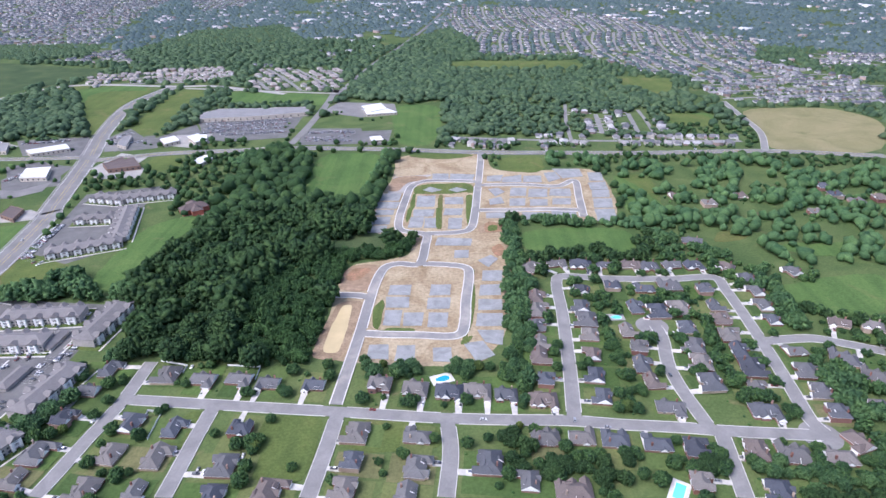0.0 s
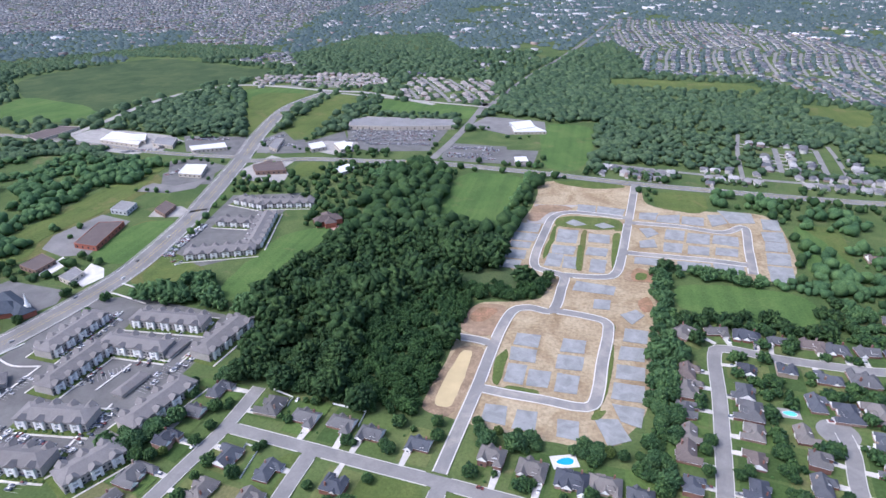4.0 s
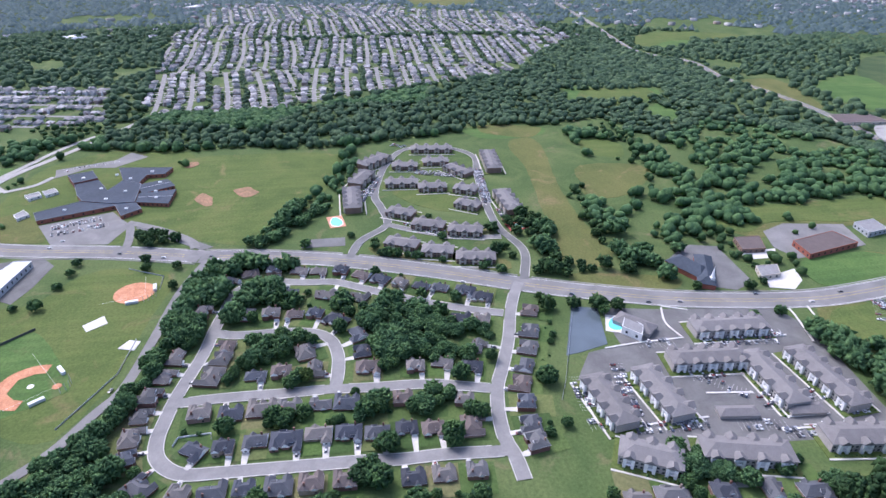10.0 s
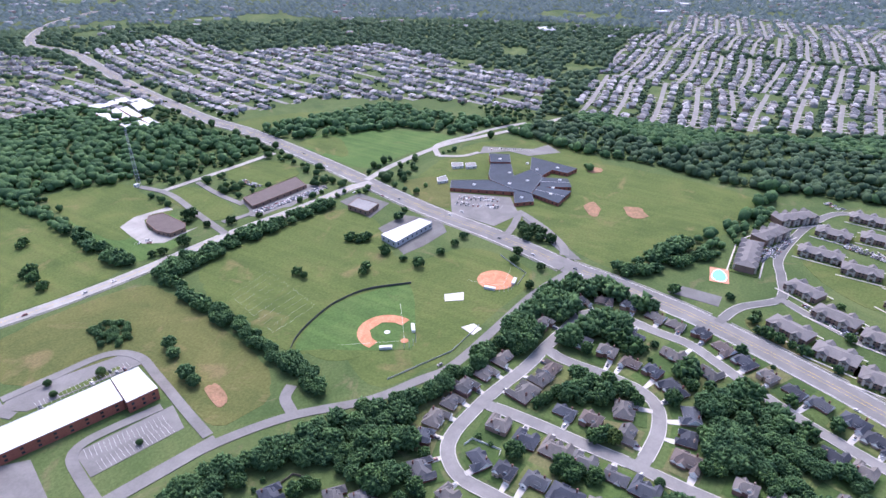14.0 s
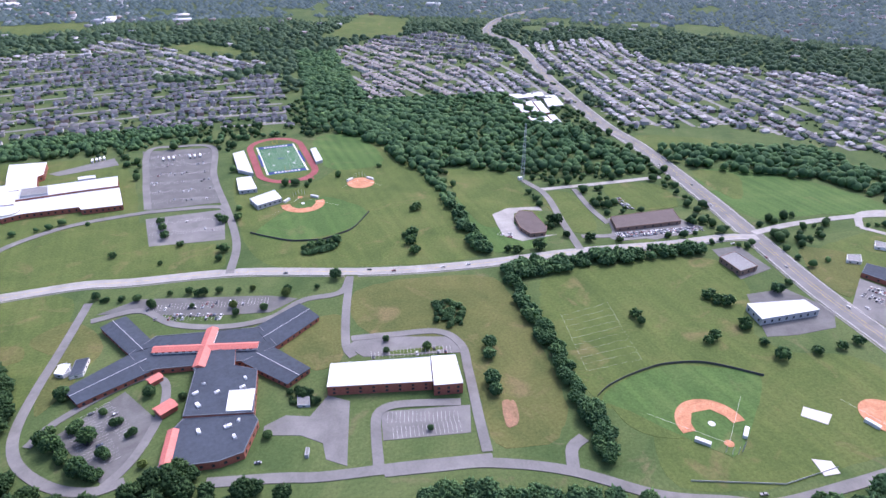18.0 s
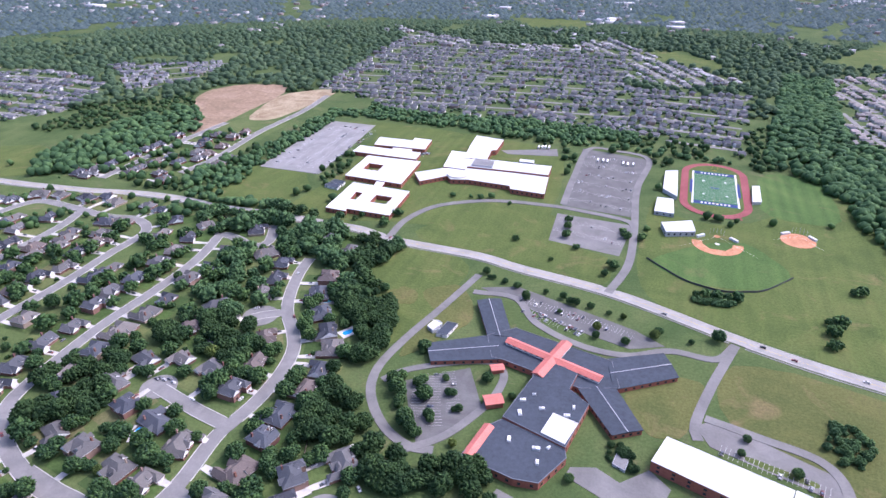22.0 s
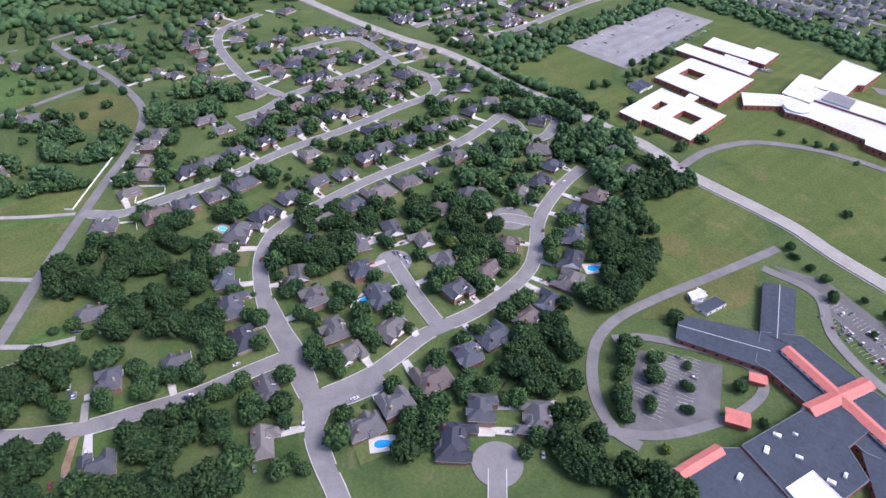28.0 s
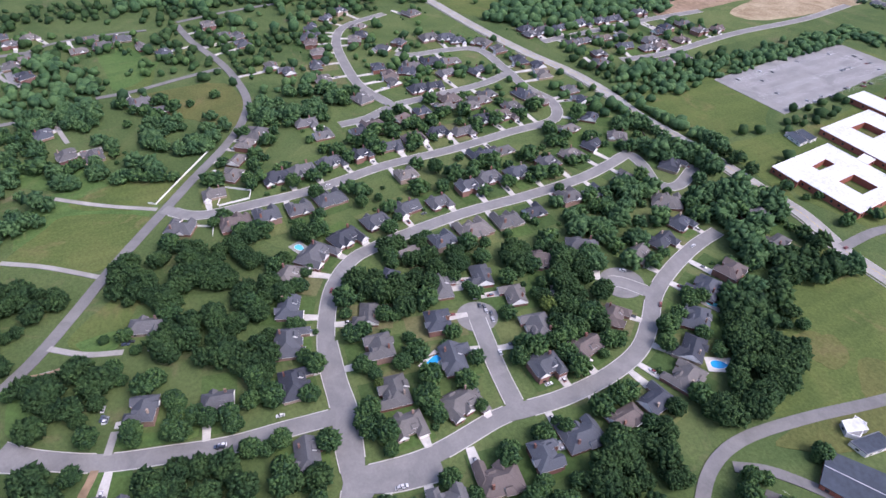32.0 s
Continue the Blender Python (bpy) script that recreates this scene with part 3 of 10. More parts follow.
road("ring_drive", 8, "asphalt_new", [(-560, 110), (-593, 122), (-626, 150), (-667, 147), (-701, 141), (-752, 148), (-807, 163), (-856, 191), (-856, 246), (-817, 279), (-753, 272), (-663, 265), (-602, 266), (-551, 279), (-498, 266)])
road("ring_drive", 8, "asphalt_old", [(-626, 150), (-607, 180), (-587, 223), (-582, 264)])
road("drive", 7, "asphalt_old", [(-5, -424), (1, -396), (10, -355), (20, -313), (26, -275), (23, -250), (12, -230), (-6, -212), (-26, -203), (-42, -205)])
road("drive", 7, "asphalt_old", [(-9, -394), (-47, -396), (-73, -365), (-111, -347), (-148, -346), (-179, -363), (-212, -364), (-227, -388)])
road("drive", 7, "asphalt_old", [(-227, -388), (-209, -331), (-198, -286), (-200, -271)])
road("drive", 7, "asphalt_old", [(-204, -294), (-237, -287), (-272, -278), (-283, -256), (-276, -225), (-263, -178), (-255, -147)])
road("drive", 7, "asphalt_old", [(-257, -195), (-228, -205), (-210, -209), (-199, -204), (-193, -186), (-187, -160)])
road("drive", 8, "asphalt_old", [(-123, -433), (-135, -491), (-134, -570), (-127, -688), (-133, -802), (-86, -824), (-49, -817), (-47, -703), (-50, -612)])
road("drive", 8, "asphalt_old", [(-51, -604), (-121, -593), (-134, -575)])
road("drive", 8, "asphalt_old", [(107, -465), (107, -510), (89, -556), (48, -587), (7, -600), (-51, -604)])
road("school_drive", 9, "asphalt_old", [(-600, -40), (-617, -48), (-643, -78), (-660, -105), (-669, -122)])
road("school_drive", 8, "asphalt_old", [(-669, -120), (-640, -112), (-613, -108), (-604, -112)])
road("school_drive", 8, "concrete_old", [(-773, -290), (-800, -312), (-825, -312), (-856, -301), (-925, -277), (-973, -250)])
road("school_drive", 7, "concrete_old", [(-773, -290), (-790, -262), (-815, -250)])
road("street", 10.2, "asphalt_res", [(97, -85), (116, -88), (140, -94), (173, -99), (203, -109), (230, -123), (249, -142), (256, -162), (261, -200), (264, -244), (262, -300), (264, -352), (271, -387), (276, -410), (258, -410), (231, -401), (220, -414), (236, -450)])
road("street", 10.2, "asphalt_res", [(97, -85), (91, -123), (95, -166), (93, -182), (90, -206), (91, -238), (98, -266), (113, -288), (131, -309), (145, -337), (156, -370), (161, -397)])
road("street", 10.2, "asphalt_res", [(91, -178), (121, -183), (147, -189), (163, -193)])
road("street", 10.2, "asphalt_res", [(132, -307), (149, -296), (153, -290)])
road("street", 10.2, "asphalt_res", [(134, -95), (139, -63), (143, -35), (151, -8), (161, 22), (178, 51), (191, 66)])
road("county_road", 8, "asphalt_old", [(229, 69), (248, 50), (277, 28), (307, 7), (336, -15), (366, -39), (400, -66), (443, -102), (481, -126), (519, -140), (568, -142), (623, -137), (696, -121), (760, -114)])
road("street", 10.2, "asphalt_res", [(368, -39), (349, -60), (345, -97), (344, -151), (352, -212), (351, -277), (355, -338), (358, -390), (390, -410), (428, -405), (481, -410), (533, -411), (549, -384), (554, -335), (566, -320)])
road("street", 10.2, "asphalt_res", [(454, -263), (501, -252), (561, -257), (626, -271), (669, -298), (691, -360)])
road("street", 10.2, "asphalt_res", [(450, -261), (451, -305), (454, -366), (466, -408)])
road("street", 10.2, "asphalt_res", [(448, -260), (436, -232), (435, -204)])
road("lane", 4, "concrete_old", [(352, 68), (334, 41), (308, 11)])
road("lane", 4, "concrete_old", [(422, 37), (394, 2), (370, -35)])
road("lane", 6, "asphalt_old", [(608, -134), (600, -92), (589, -47), (588, -10)])
road("lane", 6, "asphalt_old", [(769, -116), (781, -179), (787, -255)])
road("street", 10.2, "asphalt_res", [(524, -492), (527, -571), (529, -664), (525, -749)])
road("street", 10.2, "asphalt_res", [(441, -542), (434, -603), (445, -726), (443, -849), (455, -957)])
road("site_road", 8, "asphalt_site", [(-74, 333), (-72, 358), (-70, 382), (-67, 421), (-65, 460), (-62, 499), (-56, 528), (-43, 536), (-23, 536), (-18, 578), (-18, 601), (-36, 608), (-47, 616), (-49, 644), (-45, 697), (-40, 740), (-27, 759), (-3, 763), (44, 759)])
road("site_road", 8, "asphalt_site", [(-18, 603), (18, 607), (31, 619), (37, 659), (43, 723), (52, 821), (56, 876)])
road("site_road", 8, "asphalt_site", [(-23, 536), (5, 533), (22, 527), (24, 509), (20, 469), (18, 437), (14, 417), (3, 413), (-19, 415), (-45, 416), (-67, 418)])
road("site_road", 8, "asphalt_site", [(45, 746), (101, 747), (145, 741), (170, 760), (165, 703), (159, 645)])
road("site_road", 8, "asphalt_site", [(160, 664), (123, 667), (79, 666), (39, 666)])
road("site_road", 8, "asphalt_site", [(-66, 474), (-78, 477), (-97, 478)])
road("street", 10.2, "asphalt_res", [(90, -89), (79, -76), (62, -70), (41, -66), (23, -61)])
road("street", 10.2, "asphalt_res", [(176, 53), (187, 72)])
road("county_road", 8, "asphalt_old", [(229, 69), (211, 84)])
road("street", 9, "asphalt_res", [(-2, -137), (-25, -115)])
road("footpath", 1.5, "concrete_new", [(-391, 301), (-394, 330), (-395, 367)])
road("footpath", 1.5, "concrete_new", [(-391, 379), (-390, 413), (-387, 449)])
road("footpath", 1.5, "concrete_new", [(-357, 393), (-328, 394), (-302, 394)])
road("footpath", 1.5, "concrete_new", [(-309, 290), (-311, 316), (-311, 342)])
road("footpath", 1.5, "concrete_new", [(-293, 383), (-293, 399), (-291, 413)])
road("footpath", 1.5, "concrete_new", [(-422, 492), (-396, 487), (-370, 485)])
road("footpath", 1.5, "concrete_new", [(-422, 466), (-420, 474), (-397, 470), (-376, 465)])
road("footpath", 1.5, "concrete_new", [(-337, 266), (-320, 267), (-308, 269)])
road("footpath", 1.5, "concrete_new", [(-304, 392), (-303, 410), (-303, 424)])
road("footpath", 1.5, "concrete_new", [(-333, 352), (-331, 369), (-329, 385)])
road("footpath", 1.5, "concrete_new", [(-437, 368), (-416, 362), (-396, 366)])
road("footpath", 1.5, "concrete_new", [(-431, 389), (-439, 369)])
road("lane", 4, "concrete_old", [(254, 42), (240, 24), (232, 4)])
road("lane", 4, "concrete_old", [(164, 19), (177, 14)])
road("lane", 4, "concrete_old", [(234, 53), (233, 39), (227, 31)])
road("dirt_track", 4, "dirt_brown", [(158, 25), (152, 28), (142, 34), (133, 37)])
road("dirt_track", 3.5, "dirt_brown", [(236, 55), (233, 43), (234, 36), (230, 30)])
road("drive", 6, "asphalt_old", [(-23, -198), (-45, -220), (-61, -254), (-66, -277), (-64, -294), (-52, -302), (-27, -293), (4, -273), (17, -256)])
road("county_road", 8, "asphalt_old", [(214, 71), (207, 80), (195, 93), (180, 108)])
road("street", 10.2, "asphalt_res", [(186, -104), (156, -99), (136, -97), (112, -91), (98, -86), (79, -76), (55, -69)])
road("street", 10.2, "asphalt_res", [(94, -85), (86, -102), (81, -126)])
road("lane", 7, "asphalt_old", [(876, 122), (784, 103), (745, 88), (739, 50), (725, 48)])
road("lane", 7, "asphalt_old", [(725, 118), (745, 88)])
road("lane", 6, "asphalt_old", [(571, 114), (568, 86), (566, 62), (569, 42)])
road("lane", 4, "concrete_old", [(733, 82), (680, 72), (644, 56)])
road("lane", 4, "concrete_old", [(570, 29), (542, 26), (505, 19)])
road("lane", 5, "asphalt_old", [(756, -79), (760, -39), (760, -7), (755, 25), (739, 50)])

ROAD_LABEL = {"asphalt_old": "gray weathered asphalt road with worn lanes", "asphalt_res": "gray asphalt residential street with concrete kerbs",
              "asphalt_new": "fresh dark asphalt road between pale kerbs", "asphalt_site": "new gray asphalt road dusted with earth between pale kerbs", "concrete_old": "pale worn concrete-coloured road", "concrete_new": "new light concrete road"}
ROAD_LABEL["walk"] = "narrow pale concrete footpath between parking rows"
ROAD_LABEL["dirt_brown"] = "bare brown earth driveway beside a house"


def build_roads():
    for k, (name, w, surf, line) in enumerate(ROADS):
        z = 0.47 + 0.0015 * k + (0.1 if name == "footpath" else 0)
        v, f = strip(line, -w / 2, w / 2, z, None, 0.4)
        ob = tagged(new(name, mesh_from(name, v, f, [surf])), ROAD_LABEL["walk" if name == "footpath" else surf], "footpath" if name == "footpath" else "road", kind="structure")
        for p in line[::2]:
            mark_disc(p[0], p[1], w / 2 + 5, 2)
        n = sides(line)
        town = name in ("street", "site_road", "arterial_road", "parkway", "ring_drive", "bridge_road")
        if town:
            for s in (-1, 1):
                mid = line + n * s * (w / 2 + 0.4)
                keep = ~on_road(mid, k, 0.6)
                v, f = strip(line, s * (w / 2 - 0.02), s * (w / 2 + (0.8 if name == "site_road" else 0.45)), z + 0.13, keep, 0.4)
                if s > 0:
                    f = [q[::-1] for q in f]
                if f:
                    e = new("kerb", mesh_from("kerb", v, f, ["concrete_new" if name == "site_road" else "concrete_kerb"]))
                    e.parent = ob
        if name in ("parkway", "arterial_road"):
            for s in (1,):
                mid = line + n * s * (w / 2 + 2.4)
                keep = ~on_road(mid, k, 0.8)
                v, f = strip(line, s * (w / 2 + 1.9), s * (w / 2 + 2.9), 0.458, keep, 0.3)
                if s > 0:
                    f = [q[::-1] for q in f]
                if f:
                    e = new("sidewalk", mesh_from("sidewalk", v, f, ["concrete_old"]))
                    e.parent = ob
        if name in ("arterial_road", "highway", "parkway"):
            for off, mat in ((0, "marking_yellow"),) if name == "parkway" else ((-1.9, "marking_yellow"), (1.9, "marking_yellow"), (-w / 2 + 1.2, "marking_white"), (w / 2 - 1.2, "marking_white")):
                keep = ~on_road(line + n * off, k, 0.5)
                v, f = strip(line, off + 0.14, off - 0.14, z + 0.012, keep)
                if f:
                    e = new("lane_line", mesh_from("lane_line", v, [q[::-1] for q in f], [mat]))
                    e.parent = ob


build_roads()


def bulb(x, y, r):
    """The round end of a cul-de-sac, with its kerb."""
    bm = bmesh.new()
    ring = [(x + r * math.cos(a), y + r * math.sin(a)) for a in np.linspace(0, 2 * math.pi, 28, endpoint=False)]
    prism(bm, ring, 0, 0.5127)
    part_ob = part("turning_circle", bm, "asphalt_res", None, "round gray asphalt end of a cul-de-sac")
    tagged(part_ob, category="road", kind="structure")
    mark_disc(x, y, r + 4, 2)

# ---------- land ----------
area("meadow", "grass_bright", [(-1134, 506), (-1132, 685), (-1066, 673), (-1058, 490)])
area("meadow", "grass_bright", [(-1615, 841), (-1641, 1022), (-1493, 939), (-1490, 812)])
area("meadow", "grass_bright", [(-943, 271), (-937, 416), (-888, 398), (-880, 305)])
area("meadow", "grass_mid", [(-877, 449), (-846, 502), (-778, 480), (-809, 426)])
area("meadow", "grass_bright", [(-1023, 621), (-988, 656), (-929, 623), (-958, 595)])
area("meadow", "grass_mid", [(22, 1602), (341, 1593), (324, 1508), (21, 1503)])
area("meadow", "grass_mid", [(380, 1412), (505, 1379), (466, 1264), (375, 1301)])
area("meadow", "grass_bright", [(389, 1094), (477, 1092), (454, 1012), (376, 1024)])
area("graded_field", "grass_dry", [(-2611, 321), (-2588, 644), (-2262, 550), (-2298, 341)])
area("clearing", "scrub", [(-146, 582), (-104, 594), (-86, 611), (-62, 624), (-44, 590), (-56, 566), (-94, 552), (-138, 560)])
area("terrace", "paver_pink", [(-299, 651), (-281, 638), (-263, 645), (-268, 666), (-282, 664)])
area("scrub_field", "scrub", [(-1362, 1297), (-1228, 1621), (-913, 1541), (-775, 1533), (-812, 1388), (-885, 1283), (-917, 1170), (-907, 1030), (-1005, 1084), (-1148, 1111)])
area("scrub_field", "scrub", [(-1165, 1142), (-1285, 1660), (-852, 1552), (-874, 1272), (-907, 1110), (-1139, 1117)])
area("neighbourhood_lawn", "lawn", [(372, -104), (448, -208), (540, -217), (705, -304), (664, -445), (439, -463), (228, -455), (155, -380), (141, -244), (188, -149), (249, -134), (307, -88)])
area("neighbourhood_lawn", "lawn", [(56, 460), (116, 520), (265, 518), (300, 439), (272, 340), (282, 301), (250, 252), (-255, 256), (-262, 301), (-225, 376), (-156, 383), (-68, 360), (42, 354)])
area("building_site", "dirt", [(-68, 871), (47, 871), (64, 866), (66, 799), (144, 800), (198, 810), (214, 770), (201, 638), (153, 631), (84, 652), (75, 637), (50, 371), (-66, 379), (-102, 388), (-94, 472), (-94, 533), (-61, 544), (-32, 555), (-31, 597), (-84, 607), (-76, 714), (-64, 788)])
area("school_grass", "grass_mid", [(254, -673), (275, -844), (-14, -811), (-38, -684), (-43, -521), (114, -505), (182, -484)])
area("far_lawn", "grass_mid", [(-453, -1573), (-674, -1955), (-775, -1803), (-658, -1540)])
area("school_grass", "grass_mid", [(-146, -685), (-163, -624), (-239, -610), (-380, -786), (-389, -622), (-347, -376), (-249, -399), (-139, -436)])
area("school_grass", "grass_mid", [(-664, -271), (-776, -280), (-864, -273), (-937, -151), (-849, -72), (-710, -62), (-615, -110), (-625, -192)])
area("neighbourhood_lawn", "lawn", [(516, -487), (567, -556), (571, -702), (539, -829), (478, -964), (429, -831), (425, -704), (409, -580), (436, -506), (477, -491)])
area("hay_field", "straw", [(532, 1123), (705, 1127), (745, 1031), (633, 855), (475, 876), (513, 986)])
area("ball_park", "grass_mid", [(-373, -319), (-563, -312), (-500, -163), (-574, -129), (-558, -42), (-448, -57), (-401, -56), (-341, -82), (-371, -136), (-340, -161)])
area("school_field", "grass_mid", [(-870, -143), (-863, 112), (-785, 102), (-704, 78), (-642, 45), (-596, 17), (-612, -34), (-679, -118), (-725, -89)])
area("meadow", "grass_bright", [(2036, -214), (2086, -306), (1717, -299), (1653, -157)])
area("meadow", "grass_mid", [(-785, 1316), (-751, 1400), (-579, 1307), (-603, 1087), (-588, 1008), (-697, 1150)])
area("neighbourhood_lawn", "lawn", [(-511, -5), (-543, 36), (-487, 254), (-328, 203), (-397, -25)])
area("meadow", "grass_bright", [(-790, 1198), (-761, 1316), (-607, 1355), (-574, 1030), (-581, 1003), (-639, 1117)])
area("meadow", "grass_mid", [(-1618, 837), (-1699, 962), (-1641, 1169), (-1528, 1090), (-1583, 940), (-1472, 811)])
area("far_lawn", "grass_mid", [(398, -2034), (137, -2052), (107, -1916), (271, -1861)])
area("graded_field", "dirt_brown", [(700, -897), (664, -978), (572, -1008), (537, -940), (531, -750), (524, -673), (581, -707)])
area("neighbourhood_lawn", "lawn", [(96, -66), (136, -56), (213, -99), (244, -132), (185, -155), (141, -244), (160, -385), (107, -356), (58, -280), (54, -201), (48, -159)])
area("meadow", "grass_bright", [(-1109, 991), (-1188, 1145), (-961, 1098), (-914, 1012), (-1014, 953)])
area("meadow", "grass_bright", [(-1131, 1000), (-1179, 1155), (-968, 1083), (-900, 1047), (-927, 970)])
area("apartment_lot", "asphalt_lot", [(-445, 318), (-436, 362), (-425, 463), (-393, 475), (-279, 463), (-284, 381), (-271, 300), (-312, 268), (-351, 263), (-388, 287), (-394, 315), (-421, 315)])
area("soccer_field", "grass_mid", [(-385, -334), (-574, -304), (-573, -246), (-480, -147), (-432, -178), (-368, -179), (-372, -239)])
area("meadow", "grass_mid", [(25, 1592), (345, 1581), (335, 1495), (24, 1506)])
area("meadow", "grass_mid", [(-730, 1288), (-573, 1299), (-573, 1119), (-547, 962), (-590, 1011)])
area("meadow", "grass_bright", [(-711, -508), (-819, -446), (-866, -313), (-817, -304), (-758, -333), (-668, -339)])
area("parking_lot", "asphalt_lot", [(-424, 1067), (-337, 1084), (-244, 1108), (-244, 1010), (-246, 960), (-332, 939), (-381, 957), (-399, 1013)])
area("meadow", "grass_bright", [(-97, 1164), (6, 1161), (-9, 913), (-70, 909)])
area("far_lawn", "grass_mid", [(-21, -1564), (-162, -1618), (-287, -1416), (-183, -1453)])
area("campus_lawn", "grass_dry", [(-222, -374), (-358, -349), (-350, -272), (-323, -143), (-258, -146), (-287, -255), (-208, -299)])
area("meadow", "grass_mid", [(-520, 996), (-543, 1305), (-487, 1325), (-454, 975)])
area("bridge_field", "grass_mid", [(808, -430), (802, -517), (699, -576), (604, -480), (664, -445), (750, -424)])
area("meadow", "grass_bright", [(-457, 1281), (-230, 1257), (-221, 1174), (-432, 1187)])
area("meadow", "grass_bright", [(-418, -616), (-487, -548), (-445, -374), (-365, -378), (-369, -448)])
area("school_grass", "grass_mid", [(100, -474), (44, -565), (-50, -590), (-52, -519), (-125, -499), (-120, -436), (-26, -460)])
area("meadow", "grass_bright", [(-1168, 514), (-1136, 695), (-1037, 640), (-1053, 496)])
area("campus_lot", "asphalt_lot", [(-41, -819), (-131, -803), (-132, -603), (-49, -610)])
area("shop_lot", "concrete_old", [(-855, 911), (-842, 965), (-697, 949), (-646, 924), (-678, 844), (-762, 850)])
area("meadow", "grass_bright", [(-414, 1254), (-216, 1249), (-217, 1150), (-407, 1176)])
area("meadow", "grass_bright", [(-182, 881), (-78, 879), (-94, 693), (-175, 703)])
area("meadow", "grass_mid", [(-1145, 544), (-1156, 671), (-1076, 666), (-1002, 558), (-1053, 502)])
area("graded_field", "dirt", [(509, -768), (545, -933), (504, -985), (448, -1017), (456, -792)])
area("meadow", "grass_mid", [(357, 1393), (495, 1377), (463, 1230), (372, 1262)])
area("meadow", "grass_mid", [(-528, 1272), (-465, 1271), (-473, 976), (-518, 977)])
area("meadow", "grass_dry", [(-1162, 857), (-1176, 961), (-961, 916), (-955, 868)])
area("apartment_lot", "asphalt_lot", [(-409, 545), (-428, 642), (-441, 723), (-356, 751), (-355, 706), (-350, 632), (-335, 574), (-377, 534)])
area("school_grass", "grass_mid", [(372, -492), (382, -657), (264, -589), (270, -490), (326, -488)])
area("meadow", "grass_dry", [(-876, 334), (-887, 390), (-669, 357), (-520, 363), (-504, 338), (-587, 315), (-753, 340)])
area("meadow", "grass_dry", [(-241, -361), (-340, -338), (-328, -226), (-311, -134), (-260, -146), (-269, -184), (-287, -254), (-267, -287), (-231, -298)])
area("tower_field", "grass_mid", [(-411, -619), (-493, -564), (-475, -509), (-469, -444), (-425, -434), (-383, -431), (-394, -543)])
area("practice_field", "grass_bright", [(-270, -805), (-347, -797), (-351, -649), (-261, -654)])
area("school_grass", "grass_mid", [(346, -457), (360, -596), (256, -579), (260, -497), (259, -458)])
area("meadow", "grass_mid", [(-366, -590), (-373, -425), (-363, -377), (-292, -385), (-263, -401)])
area("parking_lot", "asphalt_old", [(-216, 1115), (-196, 1188), (-89, 1172), (-80, 1104), (-141, 1076)])
area("hedge_field", "grass_mid", [(-738, -652), (-865, -562), (-836, -515), (-700, -577)])
area("school_grass", "grass_mid", [(102, -464), (4, -448), (10, -371), (27, -288), (50, -318), (57, -380), (94, -387)])
area("parking_lot", "asphalt_lot", [(-666, 951), (-562, 969), (-521, 912), (-522, 873), (-611, 875)])
area("meadow", "grass_mid", [(371, -824), (170, -834), (143, -810), (210, -768), (338, -795)])
area("meadow", "grass_bright", [(-1033, 630), (-1042, 729), (-951, 699), (-927, 604)])
area("meadow", "grass_mid", [(-1037, -177), (-1086, -126), (-1068, 19), (-1001, -84)])
area("ballfield", "grass_bright", [(-152, -512), (-205, -565), (-248, -582), (-286, -522), (-255, -482), (-194, -474), (-166, -492)])
area("school_grass", "grass_mid", [(120, -408), (109, -473), (76, -468), (15, -375), (35, -293), (58, -325), (76, -372)])
area("meadow", "grass_mid", [(-726, -637), (-863, -557), (-816, -507), (-723, -562)])
area("lawn", "grass_dry", [(-565, 539), (-612, 792), (-555, 748), (-556, 654), (-553, 609), (-550, 568), (-540, 516), (-590, 487)])
area("meadow", "grass_dry", [(-772, 415), (-761, 484), (-715, 489), (-657, 428), (-663, 376)])
area("parking_lot", "asphalt_lot", [(-225, 1009), (-133, 1008), (-119, 924), (-220, 920)])
area("meadow", "grass_mid", [(319, -845), (174, -826), (156, -770), (281, -782)])
area("meadow", "grass_dry", [(-768, 397), (-765, 484), (-726, 499), (-680, 444), (-677, 390)])
area("meadow", "grass_bright", [(429, 32), (404, -37), (388, -48), (369, -30), (316, 11), (356, 65), (419, 50)])
area("meadow", "grass_dry", [(577, -19), (580, -133), (520, -139), (467, -118), (509, -81), (541, -41)])
area("parking_lot", "concrete_old", [(-817, 909), (-662, 912), (-646, 861), (-784, 860)])
area("meadow", "grass_bright", [(84, 615), (201, 618), (200, 554), (80, 558)])
area("outfield", "grass_mid", [(-352, -166), (-390, -180), (-432, -178), (-476, -142), (-435, -99), (-380, -109), (-353, -124)])
area("meadow", "grass_bright", [(-324, 492), (-331, 625), (-281, 664), (-270, 629), (-295, 555), (-291, 518), (-280, 478)])
area("outfield", "grass_bright", [(-348, -162), (-375, -174), (-423, -177), (-474, -146), (-475, -134), (-402, -83), (-390, -96), (-357, -153)])
area("school_grass", "grass_mid", [(253, -493), (246, -564), (237, -659), (211, -642), (214, -591), (206, -511), (162, -483), (138, -478), (125, -473), (192, -485)])
area("parking_lot", "asphalt_lot", [(-606, 828), (-565, 850), (-518, 808), (-491, 753), (-539, 744), (-565, 764)])
area("meadow", "grass_dry", [(-714, 345), (-642, 359), (-572, 347), (-535, 370), (-507, 340), (-527, 307), (-587, 314)])
area("shop_lot", "asphalt_lot", [(-581, 776), (-563, 842), (-512, 827), (-508, 738), (-553, 733)])
area("meadow", "grass_mid", [(715, -21), (727, -76), (595, -69), (592, -31)])
